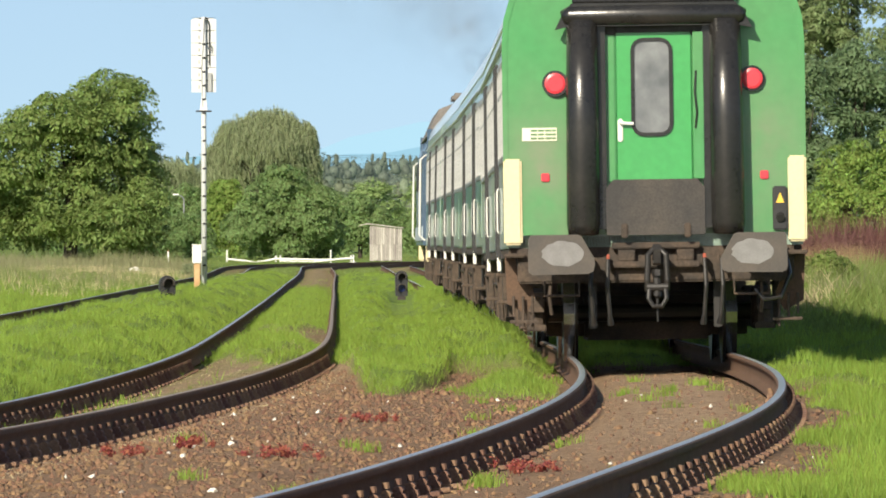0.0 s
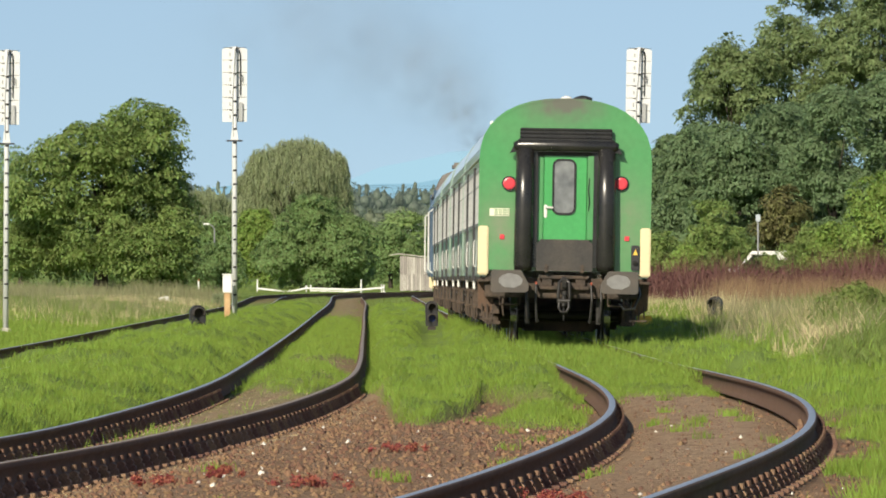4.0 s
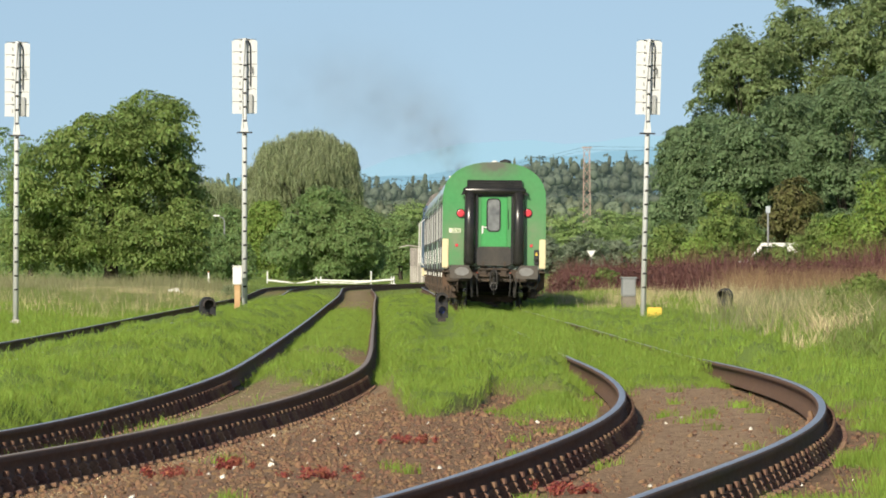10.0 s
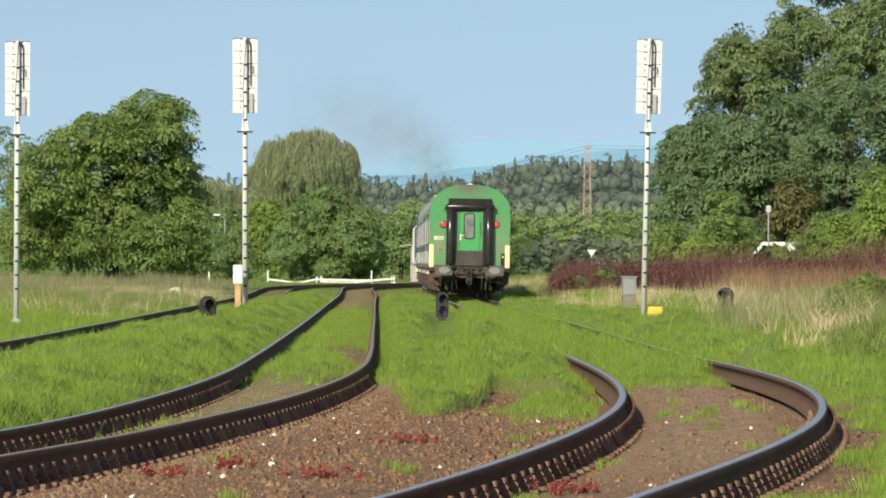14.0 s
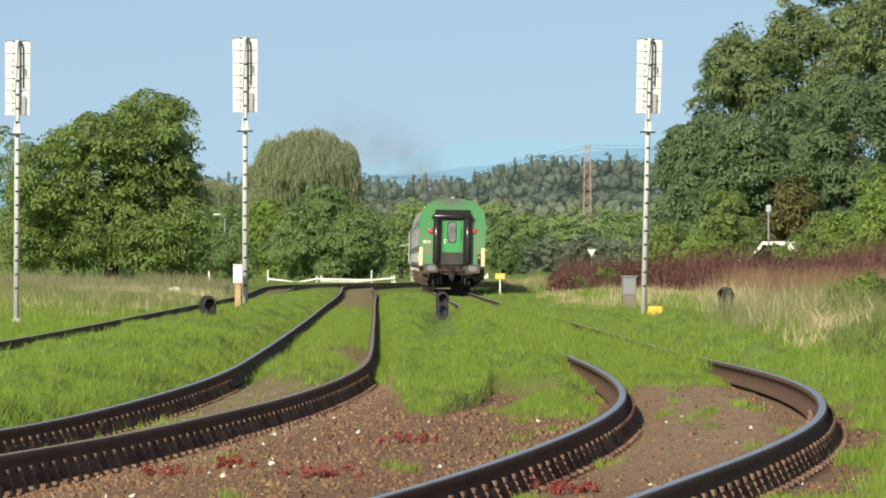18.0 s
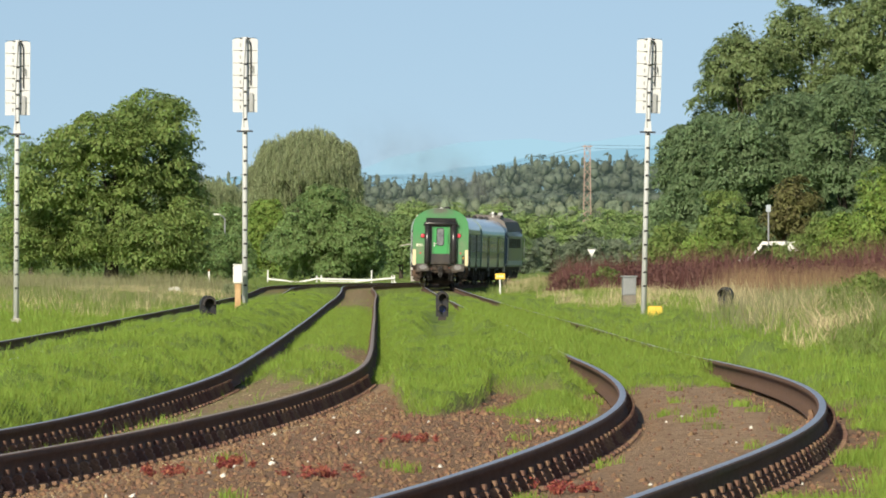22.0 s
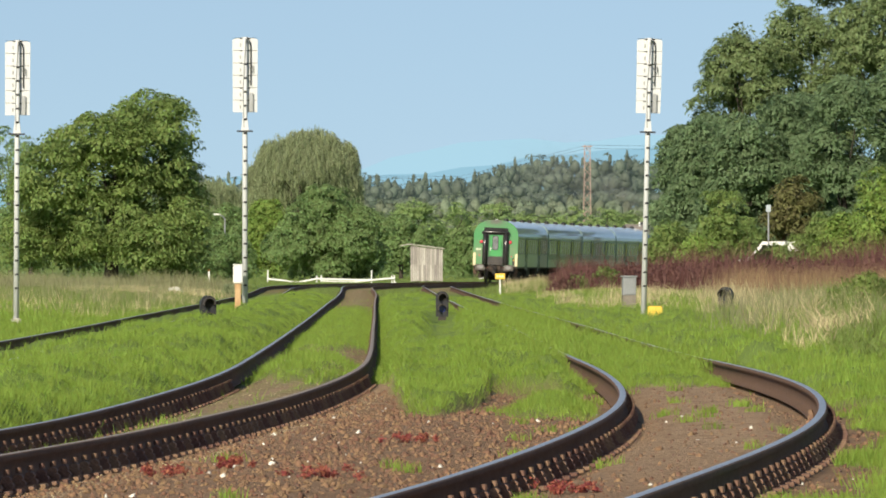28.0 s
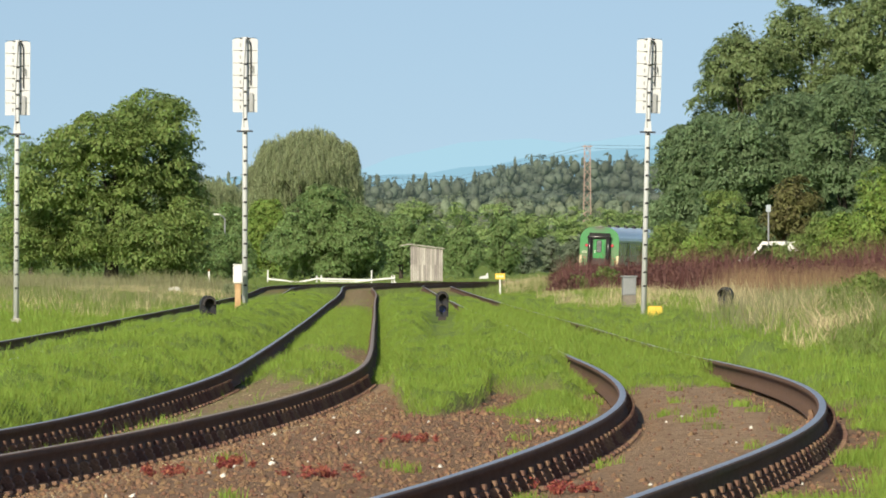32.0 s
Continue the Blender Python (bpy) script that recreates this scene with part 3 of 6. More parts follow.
def bogie_frame():
    bm = bmesh.new()
    for s in (-1, 1):
        add_prism(bm, [(-1.75, 0.48), (-1.6, 0.66), (-0.9, 0.70), (-0.6, 0.56), (0.6, 0.56), (0.9, 0.70), (1.6, 0.66), (1.75, 0.48), (0.9, 0.50), (0.5, 0.40), (-0.5, 0.40), (-0.9, 0.50)], "x", s * 1.0, s * 1.14)
        for y in (-1.25, 1.25):
            add_box(bm, min(s * 0.96, s * 1.22), max(s * 0.96, s * 1.22), y - 0.17, y + 0.17, 0.30, 0.60, 0.03)
            for k in (-0.33, 0.33):
                add_tube(bm, [(s * 1.07, y + k, 0.36), (s * 1.07, y + k, 0.62)], 0.085, 8)
            add_box(bm, min(s * 0.98, s * 1.16), max(s * 0.98, s * 1.16), y - 0.5, y + 0.5, 0.30, 0.36, 0.01)
    for s in (-1, 1):
        for y in (-1.6, -0.9, 0.9, 1.6):
            add_tube(bm, [(s * 1.2, y, 0.34), (s * 1.22, y, 0.84)], 0.026, 6)
        for y in (-0.3, -0.1, 0.1, 0.3):
            add_box(bm, min(s * 1.08, s * 1.19), max(s * 1.08, s * 1.19), y - 0.06, y + 0.06, 0.44, 0.74, 0.01)
        add_tube(bm, [(s * 1.24, -1.5, 0.72), (s * 1.24, 1.5, 0.72)], 0.02, 6)
    for y in (-0.35, 0.35):
        add_box(bm, -1.05, 1.05, y - 0.11, y + 0.11, 0.46, 0.66, 0.02)
    add_box(bm, -0.60, 0.60, -0.95, 0.95, 0.20, 0.62, 0.03)
    for y in (-0.72, 0.72):
        add_box(bm, -0.95, 0.95, y - 0.04, y + 0.04, 0.24, 0.36, 0.01)
    return mesh_bm("bogie", bm, UNDER)


def ring_frame(w, h, r, band, y0, y1, cx=0.0, cz=0.0):
    """A rounded window surround in the x-z plane."""
    bm = bmesh.new()
    o, i = rounded(w, h, r, cx, cz), rounded(w - 2 * band, h - 2 * band, max(r - band, 0.01), cx, cz)
    n = len(o)
    vo = [[bm.verts.new((p[0], y, p[1])) for p in ring] for y in (y0, y1) for ring in (o, i)]
    for k in range(n):
        k2 = (k + 1) % n
        for a, b in ((0, 1), (2, 3), (0, 2), (1, 3)):
            bm.faces.new((vo[a][k], vo[a][k2], vo[b][k2], vo[b][k]))
    return bm


WHEELS, BOGIE = wheelset(), bogie_frame()


def side_window_meshes(w, h):
    """Frame, pale pane and bar of a side window, lying in the y-z plane and facing +x."""
    turn_x = Matrix.Rotation(radians(90), 4, "Z")
    bm = ring_frame(w, h, 0.10, 0.045, -0.018, 0.03)
    bm.transform(turn_x)
    fr = mesh_bm("window_frame", bm, GREY_METAL)
    bm = prism(rounded(w - 0.08, h - 0.08, 0.07), "y", -0.006, 0.006)
    bm.transform(turn_x)
    pane = mesh_bm("pane", bm, PALE_PANE)
    bm = box(-0.008, 0.014, -w / 2 + 0.04, w / 2 - 0.04, 0.16, 0.185)
    bar = mesh_bm("window_bar", bm, GREY_METAL)
    return fr, pane, bar


def coach(label, last, stripe, at):
    c = thing("passenger_coach", label, "railway coach", "coaches of the train", at)
    bm = prism(coach_outline(), "y", -12.0, 12.0)
    part("body", bm, SIDE_GREEN, c)
    # roof skin above the cantrail with ribs
    top = [p for p in coach_outline(0.012) if p[1] > 3.03]
    inner = [(x * 0.985, z - 0.01) for x, z in top][::-1]
    roof = part("roof", prism(top + inner, "y", -11.92, 11.92), ROOF_GREY, c, "pale grey ribbed roof")
    for y in (-9.0, -3.2, 3.2, 9.0):
        part("roof_vent", tube([(0.35, y, 4.0), (0.35, y, 4.16), (0.35, y, 4.2)], [0.16, 0.16, 0.05], 10), DARK_METAL, roof)
    for s in (-1, 1):
        part("gutter", box(min(s * 1.40, s * 1.445), max(s * 1.40, s * 1.445), -11.95, 11.95, 3.05, 3.085, 0.008), ROOF_GREY, c)
        part("solebar", box(min(s * 1.30, s * 1.40), max(s * 1.30, s * 1.40), -11.9, 11.9, 0.98, 1.08, 0.01), UNDER, c)
        if stripe:
            part("stripe", box(min(s * 1.405, s * 1.414), max(s * 1.405, s * 1.414), -11.98, 11.98, 1.62, 1.92), STRIPE_GREEN, c, "dark green stripe below the windows")
        part("lower_side", box(min(s * 1.404, s * 1.412), max(s * 1.404, s * 1.412), -11.98, 11.98, 1.1, 1.6 if stripe else 1.88), LOWER_SIDE, c, "pale grey-green lower side")
        for y in (-5.0, 5.0):
            d = part("door", box(min(s * 1.402, s * 1.425), max(s * 1.402, s * 1.425), y - 0.62, y + 0.62, 1.02, 2.98, 0.015), SIDE_GREEN, c, "folding entrance door")
            part("door_glass", prism(rounded(0.42, 0.95, 0.08, y - 0.29, 2.4), "x", s * 1.424, s * 1.432), COACH_GLASS, d)
            part("door_glass", prism(rounded(0.42, 0.95, 0.08, y + 0.29, 2.4), "x", s * 1.424, s * 1.432), COACH_GLASS, d)
            part("door_gap", box(min(s * 1.42, s * 1.436), max(s * 1.42, s * 1.436), y - 0.035, y + 0.035, 1.04, 2.96), BLACK_PAINT, d)
            for k in (-0.7, 0.7):
                part("door_pillar", box(min(s * 1.40, s * 1.44), max(s * 1.40, s * 1.44), y + k - 0.05, y + k + 0.05, 1.0, 2.98), BLACK_PAINT, d)
                part("handrail", tube([(s * 1.42, y + k * 1.2, 1.25), (s * 1.435, y + k * 1.2, 1.28), (s * 1.435, y + k * 1.2, 1.68), (s * 1.42, y + k * 1.2, 1.71)], 0.008, 6), WHITE_PAINT, d, "white handrail")
                part("step_hanger", box(min(s * 1.40, s * 1.425), max(s * 1.40, s * 1.425), y + k * 0.9 - 0.02, y + k * 0.9 + 0.02, 0.86, 1.06, 0.004), WHITE_PAINT, d, "white-painted step hanger")
                part("step_rod", box(min(s * 1.39, s * 1.42), max(s * 1.39, s * 1.42), y + k * 0.82 - 0.015, y + k * 0.82 + 0.015, 0.54, 0.82), UNDER, d)
            part("step", box(min(s * 1.2, s * 1.46), max(s * 1.2, s * 1.46), y - 0.6, y + 0.6, 0.52, 0.56, 0.01), UNDER, d)
            part("step", box(min(s * 1.2, s * 1.46), max(s * 1.2, s * 1.46), y - 0.6, y + 0.6, 0.80, 0.84, 0.01), UNDER, d)
        for y in (-10.6, -8.95, -7.3, -2.6, -0.87, 0.87, 2.6, 7.3, 8.95, 10.6):
            w = share("window", WIN_FRAME, c, Matrix.Translation((s * 1.412, y, 2.42)) @ pose(0, 0, 0, 0, 0, 0 if s > 0 else 180))
            share("pane", WIN_PANE, w)
            share("window_bar", WIN_BAR, w)
    # undergear
    for y in (-6.9, 6.9):
        b = share("bogie", BOGIE, c, Matrix.Translation((0, y, 0)))
        for k in (-1.25, 1.25):
            share("wheelset", WHEELS, b, Matrix.Translation((0, k, 0.46)))
    bm = bmesh.new()
    add_box(bm, -0.5, 0.5, -11.8, 11.8, 0.80, 1.05)
    for y, l, x in ((-4.2, 2.0, -0.8), (-1.2, 2.4, 0.75), (2.2, 2.0, -0.8), (4.6, 1.4, 0.8)):
        add_box(bm, x - 0.5, x + 0.5, y - l / 2, y + l / 2, 0.50, 1.05, 0.03)
    for y in (-6.6, 6.6):
        add_box(bm, -1.0, 1.0, y - 0.12, y + 0.12, 0.42, 1.0)
    part("underframe", bm, UNDER, c)
    # end wall towards the rear
    e = part("end_wall", prism(coach_outline(0.02, 1.2), "y", -12.05, -12.003), COACH_GREEN if last else SIDE_GREEN, c, "bright green end wall, dusty at the middle" if last else "")
    rim = coach_outline(0.035, 1.2)
    if last:
        part("end_rim", prism(rim + [(x * 0.965, (z - 1.2) * 0.985 + 1.2) for x, z in rim][::-1], "y", -12.057, -12.02), COACH_GREEN, e)
    part("headstock", box(-1.32, 1.32, -12.0, -11.78, 0.74, 1.2, 0.02), UNDER, c)
    part("headstock", box(-1.32, 1.32, 11.78, 12.0, 0.74, 1.2, 0.02), UNDER, c)
    for y, s in ((-12.0, -1), (12.0, 1)):
        if y > 0 or not last:
            part("gangway_bellows", box(-0.75, 0.75, min(y, y + s * 0.28), max(y, y + s * 0.28), 1.15, 3.4, 0.08), RUBBER, c)
    if last:
        rear_end(c, e)
    slim(c, 21.0 / 24.5)
    return c


def rear_end(c, e):
    """The bare rear end: gangway tubes, door, lamps, buffers, coupling and hoses."""
    g = part("gangway", box(-0.50, 0.50, -12.10, -12.055, 1.2, 3.34, 0.01), COACH_GREEN, c, "open gangway framed by black rubber tubes")
    for s in (-1, 1):
        part("rubber_tube", tube([(s * 0.69, -12.24, 1.20), (s * 0.69, -12.25, 1.3), (s * 0.685, -12.25, 2.3), (s * 0.68, -12.24, 3.24)], [0.145, 0.16, 0.156, 0.15], 24), RUBBER, g, "upright black rubber tube", smooth=True)
        part("inner_lining", box(min(s * 0.46, s * 0.56), max(s * 0.46, s * 0.56), -12.2, -12.09, 1.25, 3.3), RUBBER, g)
        part("door_post", box(min(s * 0.37, s * 0.47), max(s * 0.37, s * 0.47), -12.125, -12.09, 1.7, 3.2, 0.008), COACH_GREEN, g)
    part("rubber_tube", tube([(-0.86, -12.25, 3.26), (-0.8, -12.26, 3.28), (0, -12.26, 3.285), (0.8, -12.26, 3.28), (0.86, -12.25, 3.26)], [0.075, 0.10, 0.105, 0.10, 0.075], 20), RUBBER, g, "black rubber tube over the gangway", smooth=True)
    part("rain_flap", prism([(-0.78, 3.40), (-0.86, 3.31), (-0.94, 3.15), (-0.80, 3.18), (0.80, 3.18), (0.94, 3.15), (0.86, 3.31), (0.78, 3.40)], "y", -12.30, -12.2), RUBBER, g)
    top = part("top_plate", box(-0.77, 0.77, -12.2, -12.07, 3.38, 3.58, 0.015), RUBBER, g)
    for z in (3.42, 3.49, 3.55):
        part("fold", tube([(-0.77, -12.2, z), (0.77, -12.2, z)], 0.018, 6), RUBBER, top)
    part("lintel", box(-0.5, 0.5, -12.15, -12.09, 3.10, 3.3, 0.02), DARK_METAL, g)
    part("jamb", box(0.372, 0.47, -12.21, -12.10, 1.72, 3.12, 0.006), COACH_GREEN, g, "dusty green door jamb")
    part("grab_cord", tube([(0.40, -12.22, 2.75), (0.385, -12.235, 2.55), (0.405, -12.235, 2.35), (0.39, -12.22, 2.2)], 0.009, 6), RUBBER, g, "thin hanging black cord")
    for x in (-0.30, 0.30):
        part("light_fitting", box(x - 0.05, x + 0.05, -12.2, -12.15, 3.12, 3.2, 0.01), DARK_METAL, g)
    ramp = part("ramp_plate", prism([(-0.47, 1.19), (0.47, 1.19), (0.47, 1.64), (0.40, 1.72), (-0.40, 1.72), (-0.47, 1.64)], "y", -12.22, -12.16), RAMP, g, "raised dark steel ramp plate")
    for x in (-0.3, 0.3):
        part("hinge", box(x - 0.03, x + 0.03, -12.25, -12.2, 1.16, 1.3, 0.01), UNDER, ramp)
    d = part("door", box(-0.37, 0.37, -12.135, -12.10, 1.7, 3.15, 0.02), DOOR_GREEN, c, "bright green gangway door")
    part("window_frame", ring_frame(0.40, 0.94, 0.12, 0.035, -12.16, -12.13, -0.02, 2.6), RUBBER, d)
    part("pane", prism(rounded(0.34, 0.88, 0.1, -0.02, 2.6), "y", -12.145, -12.134), DUSTY_GLASS, d, "dusty door window")
    bm = bmesh.new()
    add_box(bm, -0.35, -0.30, -12.16, -12.13, 2.08, 2.30, 0.012)
    add_tube(bm, [(-0.325, -12.15, 2.26), (-0.325, -12.19, 2.26), (-0.20, -12.19, 2.25)], 0.016, 6)
    part("handle", bm, WHITE_PAINT, d, "white door handle")
    for s, z in ((-1, 2.645), (1, 2.67)):
        lamp = part("tail_lamp", tube([(s * 0.935, -12.06, z), (s * 0.94, -12.10, z)], 0.125, 24), RUBBER, c, "round red tail lamp")
        part("lens", tube([(s * 0.94, -12.09, z), (s * 0.94, -12.112, z), (s * 0.94, -12.122, z)], [0.10, 0.10, 0.075], 24), RED_LAMP, lamp)
        part("reflector", box(s * 1.045 - 0.04, s * 1.045 + 0.04, -12.075, -12.05, 1.71, 1.79, 0.008), RED_LAMP, c, "small red reflector")
        part("corner_panel", box(min(s * 1.27, s * 1.445), max(s * 1.27, s * 1.445), -12.09, -11.93, 1.11, 1.93, 0.02), CREAM, c, "cream corner panel")
        part("corner_step", box(min(s * 1.25, s * 1.45), max(s * 1.25, s * 1.45), -12.1, -11.8, 0.99, 1.03, 0.01), UNDER, c)
        part("step_bracket", prism([(s * 1.30, 1.0), (s * 1.44, 1.0), (s * 1.42, 0.55), (s * 1.24, 0.45), (s * 1.15, 0.62)], "y", -11.75, -11.6), RUST_PLATE, c, "bare rust-brown corner bracket")
        part("bracket_gusset", prism([(s * 1.16, 0.98), (s * 1.34, 0.98), (s * 1.30, 0.80), (s * 1.19, 0.72)], "y", -11.79, -11.755), GREASE, c)
        for k, z in ((1.18, 0.30), (1.27, 0.36), (1.36, 0.42)):
            part("step_rod", tube([(s * k, -11.82, 0.62), (s * k, -11.84, z)], 0.013, 6), UNDER, c)
        part("foot_step", box(min(s * 1.12, s * 1.40), max(s * 1.12, s * 1.40), -11.92, -11.70, 0.36, 0.39, 0.006), UNDER, c)
        edge = [(1.22, 0.84), (1.23, 0.88), (1.225, 1.16), (1.20, 1.20), (0.76, 1.20), (0.72, 1.185), (0.60, 0.97), (0.595, 0.92), (0.61, 0.85), (0.66, 0.825), (1.18, 0.82)]
        bf = part("buffer", prism([(s * x, z) for x, z in edge], "y", -12.66, -12.61), BUFFER_FACE, c, "wide buffer plate with worn grey middle")
        part("buffer_stem", tube([(s * 0.91, -12.62, 1.02), (s * 0.91, -12.3, 1.02), (s * 0.91, -12.29, 1.02), (s * 0.91, -12.0, 1.02)], [0.09, 0.09, 0.13, 0.14], 14), UNDER, bf)
        part("wear_patch", prism([(s * 0.90 + 0.20 * math.cos(a * 0.2618) * (1 + 0.05 * math.sin(3 * a)), 1.02 + 0.12 * math.sin(a * 0.2618) * (1 + 0.06 * math.sin(2 * a + 1))) for a in range(24)], "y", -12.664, -12.655), material("bare_worn_steel", (0.24, 0.235, 0.23), 0.4, 0.4, 0.2, 9, 90, 0.03, (0.12, 0.11, 0.105)) if s < 0 else bpy.data.materials["bare_worn_steel"], bf)
        # hoses hanging beside the coupling
        for k in (0.46, 0.62):
            part("brake_hose", tube([(s * k, -12.05, 0.98), (s * k, -12.22, 0.95), (s * (k + 0.01), -12.26, 0.70), (s * (k - 0.01), -12.22, 0.42), (s * (k - 0.02), -12.18, 0.34)], [0.016, 0.020, 0.021, 0.021, 0.034], 8), GREASE, c)
            part("hose_tap", box(s * k - 0.014, s * k + 0.014, -12.2, -12.1, 0.90, 1.01, 0.006), COCK_RED if k < 0.5 else UNDER, c, "rusty red cock" if k < 0.5 else "")
        part("shunter_handle", tube([(s * 0.74, -12.2, 0.76), (s * 0.74, -12.22, 0.62), (s * 1.07, -12.22, 0.62), (s * 1.07, -12.2, 0.76)], 0.014, 6), UNDER, c, "bent steel shunter handrail")
    part("cable_loop", tube([(1.22, -12.1, 1.1), (1.27, -12.2, 0.8), (1.18, -12.24, 0.58), (1.02, -12.24, 0.56), (0.94, -12.2, 0.66)], 0.022, 8), RUBBER, c, "drooping black cable")
    sock = part("socket_box", box(1.12, 1.26, -12.12, -12.05, 1.22, 1.64, 0.015), BLACK_PAINT, c, "black electric socket box")
    part("warning_mark", prism([(1.15, 1.48), (1.23, 1.48), (1.19, 1.58)], "y", -12.128, -12.118), YELLOW, sock)
    part("socket_cap", tube([(1.19, -12.10, 1.36), (1.19, -12.16, 1.33)], 0.04, 10), DARK_METAL, sock)
    # lettering plate: pale bars only
    pl = part("data_plate", box(-1.26, -0.93, -12.06, -12.051, 2.10, 2.225), PALE_YELLOW, c, "pale lettered plate, unreadable")
    for i in range(3):
        for x0, x1 in ((-1.18, -1.12), (-1.11, -1.05), (-1.04, -0.98), (-0.975, -0.94)):
            part("bar", box(x0, x1, -12.066, -12.059, 2.115 + i * 0.037, 2.135 + i * 0.037), COACH_GREEN, pl)
    bm = bmesh.new()
    add_box(bm, -0.42, 0.42, -12.12, -11.98, 0.88, 0.94, 0.01)
    add_box(bm, -0.42, 0.42, -12.12, -11.98, 1.06, 1.12, 0.01)
    add_box(bm, -0.36, -0.2, -12.1, -11.98, 0.94, 1.06, 0.01)
    add_box(bm, 0.2, 0.36, -12.1, -11.98, 0.94, 1.06, 0.01)
    part("drawgear_plate", bm, UNDER, c)
    h = part("draw_hook", prism([(-12.0, 0.95), (-12.0, 1.08), (-12.36, 1.10), (-12.42, 1.04), (-12.40, 0.92), (-12.34, 0.90), (-12.33, 0.98), (-12.2, 0.96)], "x", -0.035, 0.035), GREASE, c)
    for s in (-1, 1):
        part("shackle", tube([(s * 0.02, -12.36, 1.06), (s * 0.085, -12.40, 1.0), (s * 0.095, -12.40, 0.76), (s * 0.09, -12.38, 0.66)], 0.03, 10), GREASE, h)
    part("coupling_screw", tube([(-0.10, -12.40, 0.69), (0.10, -12.40, 0.69)], 0.042, 10), GREASE, h)
    part("lower_shackle", tube([(-0.075, -12.41, 0.70), (-0.085, -12.44, 0.58), (-0.04, -12.45, 0.51), (0.04, -12.45, 0.51), (0.085, -12.44, 0.58), (0.075, -12.41, 0.70)], 0.024, 8), GREASE, h)
    part("screw_nut", tube([(0, -12.42, 0.86), (0, -12.42, 0.80)], 0.052, 6), GREASE, h)
    part("coupling_link", tube([(0, -12.39, 0.82), (0, -12.39, 0.61), (0, -12.39, 0.58), (0, -12.39, 0.36)], [0.04, 0.04, 0.016, 0.010], 8), GREASE, h)
    for s in (-1, 1):
        part("brake_hanger", box(min(s * 0.56, s * 0.64), max(s * 0.56, s * 0.64), -11.7, -11.6, 0.30, 0.95, 0.01), GREASE, c)
        part("brake_hanger", tube([(s * 1.0, -11.9, 0.80), (s * 1.02, -11.95, 0.60), (s * 1.0, -11.9, 0.44)], 0.018, 6), UNDER, c)
    part("roof_lamp", tube([(0, -11.9, 4.03), (0, -11.9, 4.10), (0, -11.9, 4.13)], [0.11, 0.09, 0.02], 12), WHITE_PAINT, c, "small dome on the roof end")
    part("corner_lamp", tube([(-1.18, -11.7, 3.6), (-1.26, -11.7, 3.68)], [0.06, 0.03], 10), WHITE_PAINT, c, "small white roof-edge fitting")


WIN_FRAME, WIN_PANE, WIN_BAR = side_window_meshes(1.08, 0.95)


def slim(vehicle, ky, k=0.96, floor=1.01):
    """Bring the body to its true cross-section about the buffer height, and to its length; the running gear keeps its gauge."""
    m = Matrix.Translation((0, 0, floor)) @ Matrix.Diagonal((k, ky, k, 1)) @ Matrix.Translation((0, 0, -floor))
    for ob in vehicle.children:
        if ob.name.startswith("bogie"):
            continue
        if ob.name.startswith("window"):
            x, y, z = ob.matrix_basis.translation
            ob.matrix_basis.translation = (x * k, y * ky, floor + (z - floor) * k)
            continue
        for piece in [ob] + list(ob.children_recursive):
            piece.data.transform(m)


